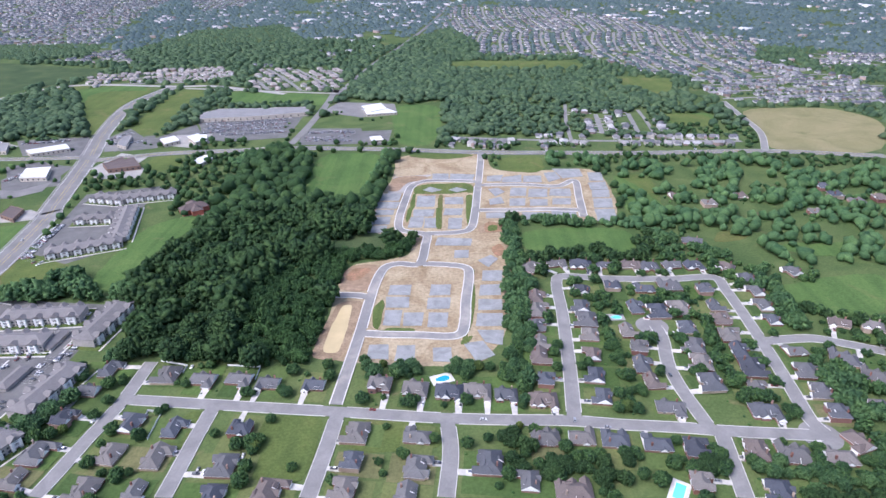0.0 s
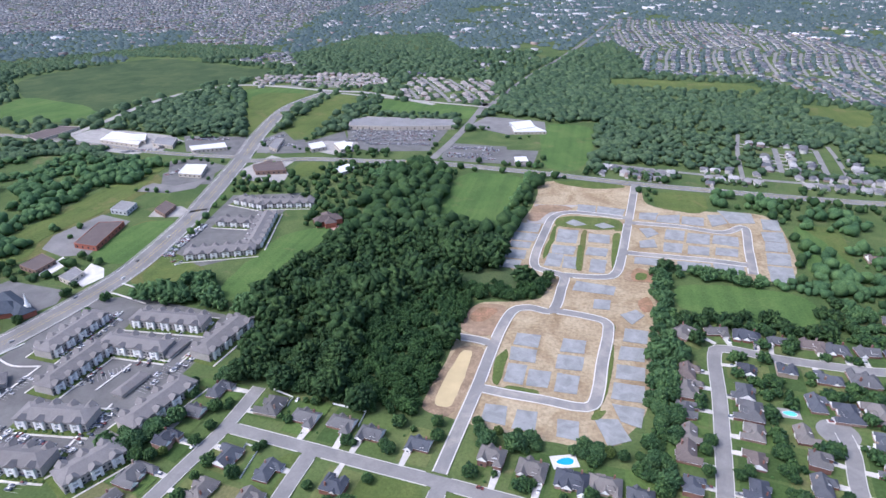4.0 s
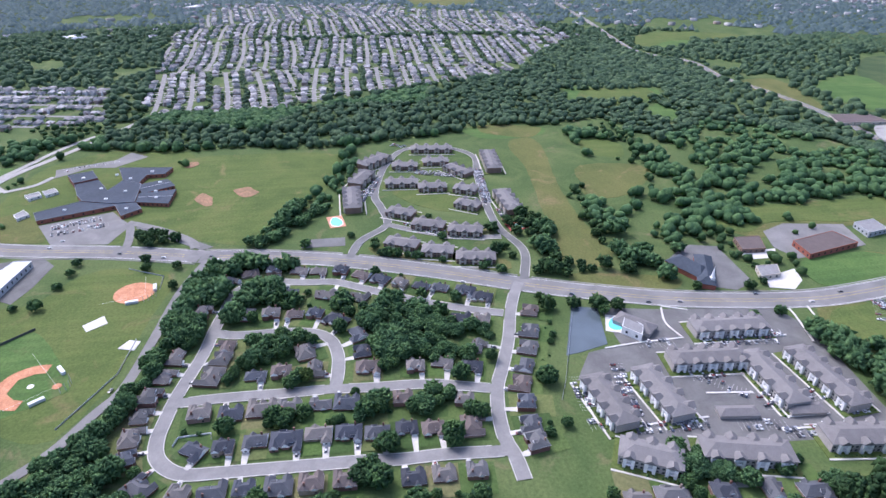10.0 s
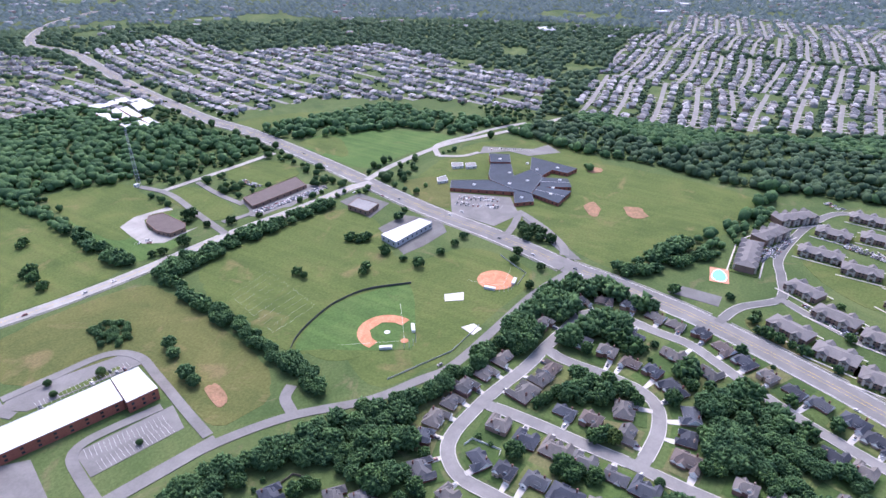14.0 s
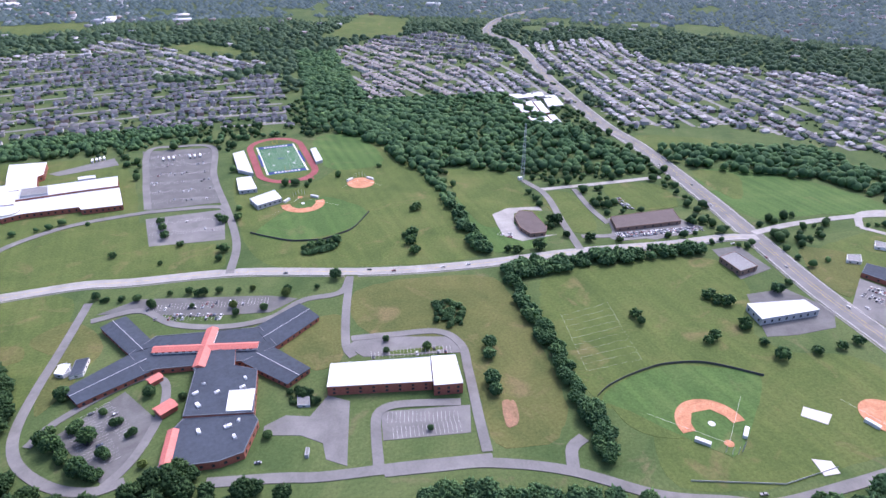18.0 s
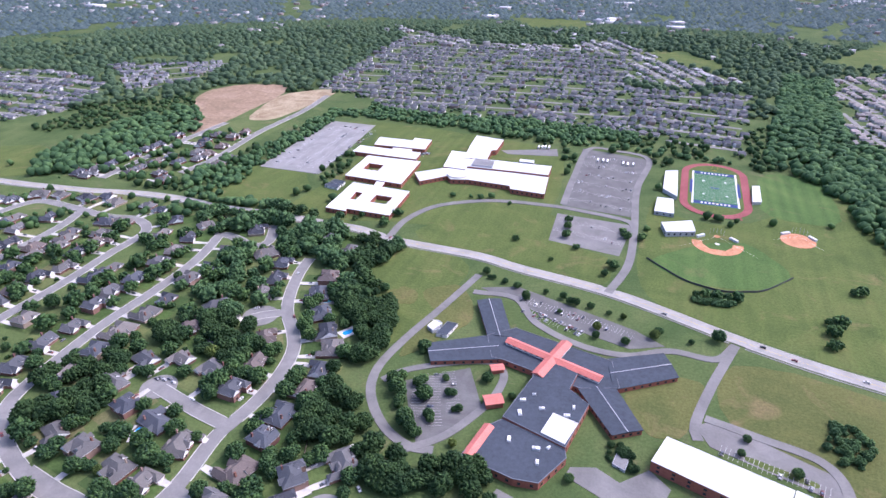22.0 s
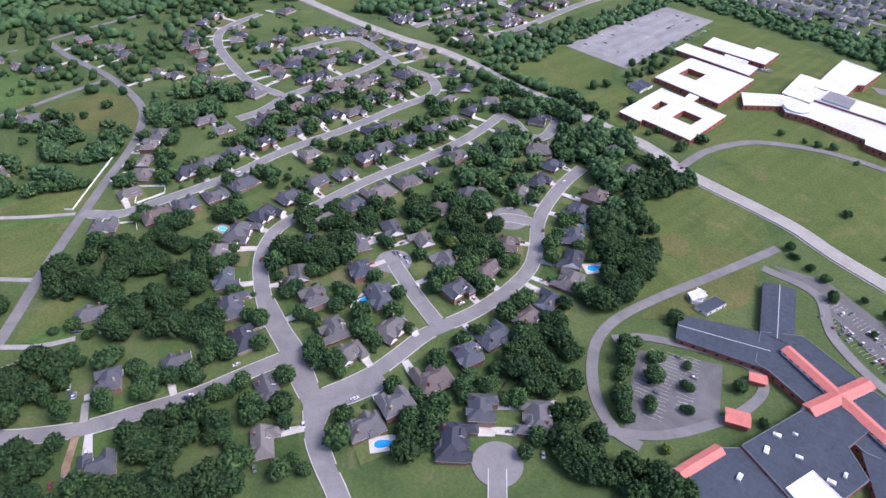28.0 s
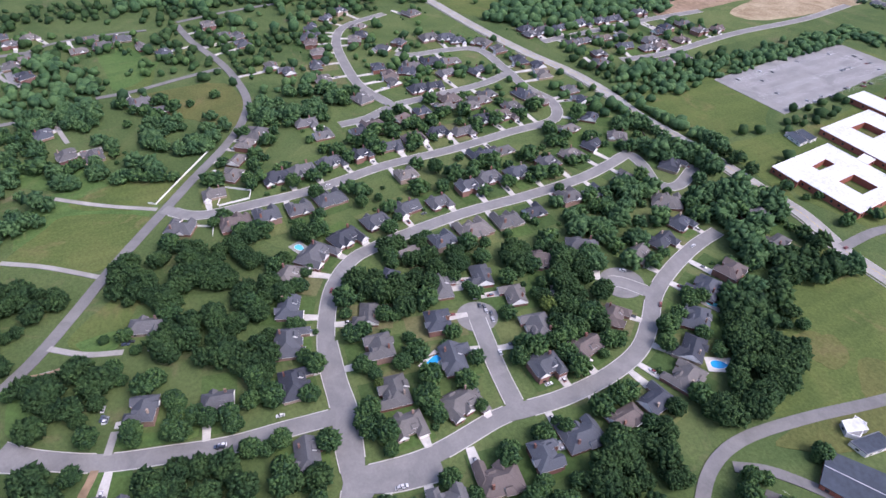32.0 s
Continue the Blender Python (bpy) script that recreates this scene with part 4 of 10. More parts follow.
area("lawn", "grass_mid", [(-575, -498), (-637, -481), (-633, -399), (-560, -414)])
area("campus_lot", "asphalt_old", [(-48, -586), (-131, -582), (-125, -506), (-52, -517)])
area("meadow", "grass_bright", [(539, 105), (496, 69), (476, 29), (431, -18), (406, -51), (390, -43), (433, 41), (471, 78), (505, 104)])
area("meadow", "grass_mid", [(392, 1095), (467, 1081), (444, 1004), (383, 1022)])
area("meadow", "grass_mid", [(-573, -491), (-645, -478), (-638, -413), (-553, -428)])
area("meadow", "grass_dry", [(-957, 309), (-934, 415), (-876, 378), (-912, 308)])
area("meadow", "grass_bright", [(715, -18), (702, -64), (656, -82), (609, -55), (593, -24), (640, -25)])
area("meadow", "grass_mid", [(233, 781), (274, 780), (257, 659), (213, 676)])
area("shop_lot", "asphalt_lot", [(-454, 955), (-415, 1038), (-374, 956), (-424, 918)])
area("parking_lot", "asphalt_old", [(-526, -407), (-597, -404), (-608, -350), (-544, -346), (-510, -373)])
area("meadow", "grass_mid", [(352, 68), (374, 47), (395, 28), (362, -38), (331, -11), (310, 12), (337, 48)])
area("shop_lot", "asphalt_lot", [(-533, 943), (-516, 1015), (-460, 951), (-485, 892)])
area("meadow", "grass_mid", [(-491, -498), (-530, -491), (-507, -386), (-465, -388)])
area("meadow", "grass_mid", [(-707, -500), (-774, -462), (-694, -376)])
area("apartment_lawn", "grass_mid", [(-730, 159), (-708, 241), (-653, 243), (-648, 210), (-693, 166)])
area("shop_lot", "concrete_old", [(-483, 819), (-472, 886), (-426, 867), (-429, 807), (-461, 781)])
area("site_grass", "grass_mid", [(79, 854), (143, 867), (137, 789), (75, 799)])
area("parking_lot", "concrete_old", [(-433, 924), (-423, 976), (-370, 981), (-353, 937), (-381, 910)])
area("parking_lot", "asphalt_old", [(-527, 951), (-462, 970), (-441, 911), (-501, 892)])
area("meadow", "grass_bright", [(313, 496), (418, 516), (380, 456), (309, 457)])
area("lawn", "grass_mid", [(-483, -495), (-532, -480), (-495, -384), (-468, -389)])
area("church_lot", "asphalt_new", [(-516, 414), (-540, 443), (-532, 472), (-464, 469), (-454, 447), (-468, 417)])
area("school_lawn", "grass_dry", [(-673, -286), (-718, -246), (-657, -199), (-630, -191), (-639, -239)])
area("lawn", "grass_dry", [(-493, 533), (-505, 629), (-462, 632), (-453, 541)])
area("parking_lot", "asphalt_lot", [(-512, 948), (-459, 976), (-428, 910), (-478, 893)])
area("church_lot", "asphalt_lot", [(-552, -230), (-593, -225), (-604, -183), (-583, -164), (-544, -168), (-519, -175)])
area("lawn", "grass_dry", [(-423, 495), (-426, 556), (-347, 534), (-369, 487)])
area("campus_lot", "asphalt_lot", [(-13, -403), (-45, -416), (-151, -382), (-175, -368), (-149, -355), (-92, -370), (-47, -392)])
area("lawn", "grass_dry", [(-499, 541), (-492, 624), (-457, 624), (-449, 537)])
area("church_lawn", "grass_mid", [(-413, 497), (-420, 554), (-407, 562), (-336, 516), (-352, 493)])
area("lawn", "grass_dry", [(-586, 127), (-538, 263), (-511, 258), (-561, 131)])
area("parking_lot", "asphalt_lot", [(-131, 992), (-82, 997), (-83, 918), (-119, 918)])
area("meadow", "grass_mid", [(402, 36), (425, -14), (414, -55), (415, -82), (369, -39)])
area("lawn", "grass_dry", [(-493, 307), (-472, 396), (-439, 382), (-458, 310)])
area("campus_lot", "asphalt_lot", [(1, -261), (-39, -291), (-62, -249), (-47, -226), (-30, -206), (-14, -232)])
area("campus_lawn", "grass_dry", [(-145, -303), (-185, -335), (-207, -331), (-191, -266), (-167, -264)])
area("vacant_lot", "grass_mid", [(-129, 322), (-80, 323), (-80, 295), (-83, 263), (-120, 262), (-125, 290)])
area("parking_lot", "concrete_old", [(-466, 803), (-455, 834), (-410, 820), (-401, 781), (-450, 778)])
area("lawn", "grass_mid", [(-422, 858), (-387, 879), (-359, 823), (-393, 803)])
area("meadow", "grass_bright", [(-328, 493), (-331, 586), (-283, 528), (-304, 501)])
area("lawn", "grass_dry", [(-506, 310), (-482, 410), (-458, 397), (-487, 303)])
area("campus_lawn", "grass_dry", [(10, -371), (-10, -385), (-24, -349), (-7, -322), (2, -303), (17, -280), (18, -319)])
area("pond_bank", "earth", [(-91, 468), (-67, 468), (-78, 379), (-102, 387), (-99, 421)])
area("graded_pad", "concrete_old", [(-64, 778), (-11, 787), (-31, 767), (-42, 723), (-68, 719)])
area("site_grass", "grass_mid", [(-36, 744), (-3, 752), (32, 744), (31, 720), (-35, 716)])
area("lawn", "grass_mid", [(-66, 323), (-2, 315), (0, 289), (-65, 290)])
area("office_lot", "asphalt_lot", [(-584, -308), (-615, -304), (-610, -257), (-567, -252)])
area("meadow", "grass_mid", [(251, 38), (280, 11), (287, -9), (251, -24), (237, 9)])
area("weed_patch", "grass_mid", [(-59, 866), (-3, 876), (54, 866), (-3, 845)])
area("campus_lot", "asphalt_old", [(69, -771), (-6, -804), (-13, -774), (56, -759)])
area("bare_spot", "grass_dry", [(39, -380), (6, -405), (-17, -372), (8, -348)])
area("detention_pond", "pond_dark", [(-450, 294), (-444, 315), (-396, 305), (-389, 281), (-387, 269)])
area("graded_pad", "dirt_brown", [(-94, 533), (-60, 536), (-65, 494), (-74, 483), (-97, 487)])
area("graded_pad", "dirt_brown", [(-67, 778), (-18, 783), (-24, 763), (-45, 759), (-55, 726), (-68, 726)])
area("weed_patch", "grass_mid", [(-34, 750), (39, 756), (39, 720), (28, 720), (25, 741), (-23, 737), (-34, 709)])
area("school_lot", "asphalt_old", [(-674, -213), (-699, -146), (-678, -130), (-662, -117), (-621, -128), (-626, -183)])
area("school_lot", "asphalt_old", [(-811, -247), (-840, -256), (-867, -192), (-895, -180), (-875, -153), (-839, -185), (-842, -216)])
area("meadow", "grass_bright", [(224, 792), (247, 739), (263, 658), (208, 643)])
area("meadow", "grass_dry", [(294, 605), (333, 611), (315, 584), (278, 578)])
area("meadow", "grass_bright", [(347, 577), (456, 575), (440, 550), (371, 545), (344, 558)])
area("meadow", "grass_bright", [(308, 496), (398, 485), (369, 439), (309, 439), (304, 466)])
area("clinic_lot", "concrete_old", [(-410, -462), (-433, -471), (-470, -462), (-468, -451), (-449, -461), (-434, -455), (-422, -432), (-422, -402), (-453, -393), (-412, -393), (-399, -410), (-403, -434)])
area("stall_strip", "asphalt_old", [(-202, -206), (-262, -190), (-252, -166), (-196, -180)])
area("office_lot", "asphalt_old", [(-515, -382), (-601, -367), (-613, -352), (-588, -343), (-507, -357), (-501, -366)])
area("service_yard", "asphalt_old", [(-126, -221), (-141, -226), (-156, -219), (-172, -235), (-185, -224), (-176, -193), (-169, -168), (-158, -178), (-159, -192), (-147, -204), (-124, -213)])
area("campus_lot", "asphalt_old", [(-198, -285), (-211, -294), (-279, -268), (-286, -260), (-279, -246), (-248, -256), (-207, -268)])
area("lot_island", "grass_mid", [(-226, -268), (-269, -259), (-268, -254), (-226, -262)])
area("shop_lot", "asphalt_old", [(-556, 537), (-570, 569), (-559, 631), (-514, 622), (-498, 537), (-522, 527)])
area("shop_lot", "concrete_new", [(-517, 488), (-520, 527), (-503, 517), (-503, 486)])
area("shop_lot", "concrete_new", [(-470, 485), (-481, 521), (-461, 515), (-448, 499), (-454, 478)])
area("meadow", "grass_bright", [(-497, 533), (-504, 624), (-461, 637), (-446, 602), (-446, 528), (-463, 524)])
area("shop_lot", "concrete_old", [(-502, 638), (-509, 663), (-483, 676), (-468, 667), (-463, 647), (-480, 642)])
area("shop_lot", "asphalt_old", [(-580, 706), (-570, 739), (-535, 737), (-509, 767), (-503, 735), (-526, 712)])
area("meadow", "grass_mid", [(-620, 489), (-615, 595), (-620, 771), (-603, 827), (-574, 726), (-560, 655), (-580, 562), (-553, 521), (-569, 495)])
area("parking_strip", "asphalt_new", [(-655, -111), (-661, -100), (-601, -23), (-595, -33)])
area("gravel_pad", "gravel", [(148.4, 806.5), (185.5, 804.5), (184.5, 775.6), (156.7, 769.4)])
area("retention_pond", "pond_brown", [(-88, 461), (-78, 461), (-78, 436), (-79, 408), (-82, 393), (-95, 394), (-92, 428)])
area("lawn", "grass_mid", [(-174, 327), (-158, 328), (-159, 305), (-166, 277), (-182, 291)])
area("site_mound", "earth", [(39, 627), (70, 633), (70, 606), (37, 604)])
area("ring_lot", "asphalt_new", [(-603, 63), (-603, 106), (-585, 106), (-586, 63)])
area("campus_lot", "asphalt_old", [(-204, -202), (-252, -185), (-249, -173), (-204, -183)])
area("gravel_pad", "gravel", [(175.7, 667.5), (199.4, 667.5), (194.3, 634.5), (172.6, 634.5)])
area("weed_patch", "grass_mid", [(28, 714), (38, 714), (32, 630), (26, 622)])
area("gravel_pad", "gravel", [(-30.3, 711.5), (-8.6, 711.5), (-9.7, 677.5), (-31.4, 677.5)])
area("gravel_pad", "gravel", [(10.6, 789.4), (42.5, 785.3), (38.4, 762.6), (9.5, 764.7)])
area("bare_patch", "bare_red", [(-723, -70), (-741, -55), (-718, -41), (-694, -43)])
area("meadow", "grass_bright", [(180, 16), (169, -20), (156, -37), (156, -14), (165, 15)])
area("yard_pavement", "asphalt_pale", [(715, 74), (704, 63), (646, 51), (647, 62)])
area("gravel_pad", "gravel", [(-5.5, 594.3), (30.6, 591.2), (28.5, 574.7), (-8.6, 575.7)])
area("gravel_pad", "gravel", [(124.6, 662.4), (153.5, 659.4), (149.3, 637.7), (123.5, 637.7)])
area("bare_patch", "bare_red", [(-748, -27), (-750, -8), (-729, 8), (-715, -8)])
area("gravel_pad", "gravel", [(107.7, 732.4), (131.4, 732.4), (127.3, 705.6), (103.6, 705.6)])
area("gravel_pad", "gravel", [(90.5, 659.3), (122.5, 659.3), (118.4, 638.7), (90.5, 638.7)])
area("gravel_pad", "gravel", [(180.7, 698.4), (203.4, 699.5), (199.3, 671.6), (176.6, 671.6)])
area("gravel_pad", "gravel", [(134.6, 732.4), (159.5, 731.4), (156.4, 706.6), (130.6, 709.7)])
area("gravel_pad", "gravel", [(79.7, 775.2), (104.5, 783.5), (101.4, 755.6), (75.6, 755.6)])
area("gravel_pad", "gravel", [(-76.3, 719.4), (-50.5, 719.4), (-52.6, 696.6), (-79.4, 696.6)])
area("gravel_pad", "gravel", [(106.7, 779.4), (130.4, 779.4), (127.3, 755.6), (103.6, 755.6)])
area("bare_spot", "grass_dry", [(65, -352), (63, -376), (43, -375), (40, -352)])
area("bare_patch", "bare_red", [(40, 622), (55, 633), (67, 622), (66, 606), (49, 604)])
area("gravel_pad", "gravel", [(192.8, 790.5), (211.3, 790.5), (208.2, 759.5), (189.7, 759.5)])
area("gravel_pad", "gravel", [(185.7, 751.4), (209.4, 756.5), (206.3, 728.6), (184.6, 728.6)])
area("gravel_pad", "gravel", [(-13.3, 789.4), (8.3, 789.4), (8.3, 764.6), (-13.3, 764.6)])
area("weed_patch", "grass_mid", [(-37, 719), (-31, 716), (-36, 644), (-42, 627)])
area("graded_pad", "dirt_brown", [(-92, 531), (-65, 534), (-67, 513), (-93, 513)])
area("bare_spot", "grass_dry", [(58, -384), (36, -376), (34, -355), (53, -355)])
area("site_grass", "grass_dry", [(-6, 714), (1, 714), (-1, 616), (-5, 616)])
area("gravel_pad", "gravel", [(185.7, 727.4), (207.4, 727.4), (202.3, 703.7), (180.6, 702.6)])
area("gravel_pad", "gravel", [(85.8, 736.4), (105.4, 736.4), (101.2, 709.6), (81.6, 709.6)])
area("gravel_pad", "gravel", [(134.7, 789.4), (150.2, 793.5), (154.3, 769.8), (136.8, 755.3)])
area("gravel_pad", "gravel", [(-77.3, 692.3), (-50.6, 692.3), (-53.7, 672.7), (-79.5, 672.7)])
area("gravel_pad", "gravel", [(2.6, 706.3), (25.3, 706.3), (24.3, 684.7), (2.6, 684.7)])
area("site_grass", "grass_dry", [(27, 524), (30, 524), (19, 408), (13, 403)])
area("gravel_pad", "gravel", [(-33.4, 669.4), (-9.6, 669.4), (-11.7, 649.7), (-33.4, 648.7)])
area("meadow", "grass_bright", [(219, 64), (229, 55), (203, 50), (187, 46), (195, 63)])
area("gravel_pad", "gravel", [(80.7, 701.4), (100.4, 701.4), (97.2, 678.6), (78.7, 678.6)])
area("gravel_pad", "gravel", [(6.8, 644.4), (22.3, 644.4), (20.2, 615.6), (4.7, 615.6)])
area("gravel_pad", "gravel", [(58.7, 779.3), (80.4, 783.4), (75.3, 759.7), (56.7, 759.7)])
area("gravel_pad", "gravel", [(-20.3, 644.4), (-1.7, 644.4), (-3.8, 618.6), (-20.3, 618.6)])
area("gravel_pad", "gravel", [(-36.2, 647.4), (-20.7, 647.4), (-22.8, 619.6), (-38.3, 619.6)])
area("gravel_pad", "gravel", [(104.8, 698.3), (126.3, 698.3), (123.3, 678.7), (102.7, 678.7)])
area("gravel_pad", "gravel", [(28.7, 446.3), (50.3, 447.3), (49.3, 427.7), (26.6, 427.7)])
area("gravel_pad", "gravel", [(-79.3, 648.3), (-58.7, 648.3), (-58.7, 628.7), (-81.4, 628.7)])
area("gravel_pad", "gravel", [(-81.2, 625.3), (-60.7, 625.3), (-61.6, 606.7), (-83.3, 606.7)])
area("bare_patch", "bare_red", [(-89, 528), (-71, 529), (-75, 508), (-91, 505)])
area("gravel_pad", "gravel", [(132.7, 700.3), (154.4, 700.3), (151.3, 681.7), (129.6, 681.7)])
area("gravel_pad", "gravel", [(2.7, 671.3), (23.4, 671.3), (21.3, 652.7), (0.6, 652.7)])
area("weed_patch", "grass_mid", [(-9, 674), (-2, 674), (-2, 616), (-7, 616)])
area("gravel_pad", "gravel", [(37.7, 521.3), (56.3, 521.3), (54.3, 501.7), (35.7, 501.7)])
area("gravel_pad", "gravel", [(15.7, 403.3), (31.1, 406.4), (39.3, 387.8), (24.9, 379.5)])
area("gravel_pad", "gravel", [(-12.2, 448.3), (4.3, 448.3), (3.2, 426.7), (-13.3, 426.7)])
area("gravel_pad", "gravel", [(33.8, 494.3), (52.4, 495.3), (51.3, 476.7), (31.7, 475.7)])
area("playground", "bare_red", [(-839, -101), (-851, -88), (-836, -78), (-823, -92)])
area("weed_patch", "grass_mid", [(25, 486), (28, 500), (30, 486), (23, 422), (20, 422)])
area("gravel_pad", "gravel", [(-11.3, 495.3), (7.3, 495.3), (6.3, 476.7), (-12.3, 476.7)])
area("gravel_pad", "gravel", [(-50.3, 474.3), (-29.7, 474.3), (-29.7, 456.7), (-49.3, 456.7)])
area("meadow", "grass_bright", [(253, 31), (252, 1), (235, 8), (242, 24)])
area("weed_patch", "grass_mid", [(-61, 452), (-54, 472), (-50, 460), (-53, 422), (-58, 426)])
area("gravel_pad", "gravel", [(-13.3, 472.3), (6.3, 472.3), (5.3, 454.8), (-14.3, 453.7)])
area("gravel_pad", "gravel", [(30.7, 469.2), (51.3, 469.2), (50.3, 452.7), (29.7, 451.7)])
area("gravel_pad", "gravel", [(-77.3, 669.2), (-55.6, 669.2), (-56.7, 653.8), (-78.4, 653.8)])
area("gravel_pad", "gravel", [(49.7, 659.2), (72.4, 659.2), (71.3, 643.8), (48.6, 643.8)])
area("gravel_pad", "gravel", [(27.6, 422.3), (49.3, 421.3), (46.2, 401.7), (32.8, 404.8)])
area("gravel_pad", "gravel", [(-49.2, 452.3), (-34.8, 452.3), (-35.8, 428.6), (-50.2, 429.7)])
area("gravel_pad", "gravel", [(-48.3, 494.3), (-28.7, 495.3), (-29.7, 477.8), (-49.3, 477.8)])
area("gravel_pad", "gravel", [(55.7, 698.2), (71.2, 706.4), (73.3, 686.8), (55.7, 681.7)])
area("gravel_pad", "gravel", [(-33.2, 448.3), (-16.7, 448.3), (-17.8, 428.7), (-33.2, 428.7)])
area("gravel_pad", "gravel", [(56.6, 732.2), (69.1, 736.4), (77.3, 722.9), (64, 708.5)])
area("bare_patch", "bare_red", [(47, 567), (62, 579), (61, 556), (51, 547)])
area("meadow", "grass_bright", [(158, 27), (151, 8), (138, 15), (140, 30)])
area("gravel_pad", "gravel", [(-58.2, 402.3), (-42.7, 402.3), (-41.8, 383.7), (-58.2, 384.8)])
area("bare_patch", "bare_red", [(-281, -186), (-293, -185), (-287, -164), (-274, -159)])
area("gravel_pad", "gravel", [(-36.3, 401.3), (-21.8, 401.3), (-21.8, 381.7), (-37.2, 381.7)])
area("gravel_pad", "gravel", [(-8.2, 398.3), (6.2, 398.3), (6.2, 379.7), (-8.2, 380.8)])
area("gravel_pad", "gravel", [(33.7, 542), (47.1, 553.3), (54.3, 545), (44, 528.6)])
area("gravel_pad", "gravel", [(11.8, 564.3), (26.2, 564.3), (25.2, 547.7), (10.8, 547.7)])
area("gravel_pad", "gravel", [(-24.3, 730), (-16.1, 741.3), (-0.6, 730), (-13, 722.7)])
area("patio", "concrete_new", [(-478, -104), (-490, -91), (-479, -85), (-469, -98)])
area("gravel_pad", "gravel", [(7.7, 730), (18, 739.3), (30.4, 730), (18, 722.8)])
area("weed_patch", "grass_mid", [(-46, 426), (-23, 425), (-23, 418), (-49, 420)])
area("weed_patch", "grass_mid", [(48, 622), (60, 625), (60, 611), (49, 609)])
area("patio", "concrete_new", [(-443, -67), (-453, -61), (-450, -52), (-439, -54)])
area("bare_patch", "bare_red", [(-287, -181), (-296, -183), (-285, -164), (-280, -160)])
area("site_grass", "grass_dry", [(-54, 422), (-24, 420), (-24, 418), (-58, 419)])
area("weed_patch", "grass_mid", [(15, 410), (24, 415), (19, 402), (13, 402)])
area("big_lot", "asphalt_pale", [(357, -598), (373, -816), (290, -818), (268, -600)])

BLOCK_LABEL = {"roof_dark": "dark gray flat roof", "roof_white": "bright white flat roof", "roof_red": "salmon red metal roof", "roof_gray": "gray roof", "roof_brown": "brown shingle roof"}
WALL_LABEL = {"brick_red": "red brick walls", "brick_brown": "brown brick walls", "wall_white": "white walls", "wall_gray": "gray metal walls", "wall_tan": "tan walls", "wall_red": "red walls"}


def inset(poly, d):
    """The polygon moved inwards by d metres."""
    p = np.array(poly, float)
    if (p[:, 0] * np.roll(p[:, 1], -1) - np.roll(p[:, 0], -1) * p[:, 1]).sum() < 0:
        p = p[::-1]
    out = []
    for a, b, c in zip(np.roll(p, 1, 0), p, np.roll(p, -1, 0)):
        u, v = (b - a) / np.linalg.norm(b - a), (c - b) / np.linalg.norm(c - b)
        n = np.array((-u[1] - v[1], u[0] + v[0]))
        n /= max(np.linalg.norm(n), 0.3)
        out.append(tuple(b + n * d))
    return out


def hip(bm, x0, x1, y0, y1, z, rise, ends="hh", over=0.6):
    """A pitched roof over a rectangle, ridge along the longer side; ends: h hipped, g gabled."""
    x0, x1, y0, y1 = x0 - over, x1 + over, y0 - over, y1 + over
    turn = (y1 - y0) > (x1 - x0)
    if turn:
        x0, x1, y0, y1 = y0, y1, x0, x1
    half = (y1 - y0) / 2
    ra = x0 + (half * 0.95 if ends[0] == "h" else 0)
    rb = x1 - (half * 0.95 if ends[1] == "h" else 0)
    if ra > rb:
        ra = rb = (x0 + x1) / 2
    ym = (y0 + y1) / 2
    pts = [(x0, y0, z), (x1, y0, z), (x1, y1, z), (x0, y1, z), (ra, ym, z + rise), (rb, ym, z + rise)]
    low = [(x0, y0, z - 0.22), (x1, y0, z - 0.22), (x1, y1, z - 0.22), (x0, y1, z - 0.22)]
    flip = (lambda p: (p[1], p[0], p[2])) if turn else (lambda p: p)
    v = [bm.verts.new(flip(p)) for p in pts]
    w = [bm.verts.new(flip(p)) for p in low]
    faces = [(v[0], v[1], v[5], v[4]), (v[2], v[3], v[4], v[5]), (v[1], v[2], v[5]), (v[3], v[0], v[4])]
    faces += [(w[i], w[(i + 1) % 4], v[(i + 1) % 4], v[i]) for i in range(4)] + [(w[3], w[2], w[1], w[0])]
    for f in faces:
        bm.faces.new(f[::-1] if turn else f)

def lid(bm, outer, holes, z):
    """A flat top over a polygon, left open over its courtyards."""
    rings = [[Vector((*q, z)) for q in ring] for ring in [outer, *holes]]
    verts = [bm.verts.new(q) for ring in rings for q in ring]
    for tri in geometry.tessellate_polygon(rings):
        f = bm.faces.new([verts[i] for i in tri])
        f.normal_update()
        if f.normal.z < 0:
            f.normal_flip()


def windows_along(shell, ring, low, high, pitch=6.0):
    """Windows in a row along every longer side of a building, facing outwards."""
    for a, b in zip(ring, ring[1:] + ring[:1]):
        a, b = np.array(a), np.array(b)
        ln = np.linalg.norm(b - a)
        if ln < 7:
            continue
        u = (b - a) / ln
        out = np.array((u[1], -u[0])) * 0.06
        count = min(8, int(ln / pitch))
        for i in range(count):
            m = a + u * (ln * (i + 0.5) / count) + out
            bm = bmesh.new()
            box(bm, -0.95, 0.95, -0.05, 0.05, low, high)
            w = part("window", bm, "window_glass", shell)
            w.location = (*m, 0)
            w.rotation_euler = (0, 0, math.atan2(u[1], u[0]))


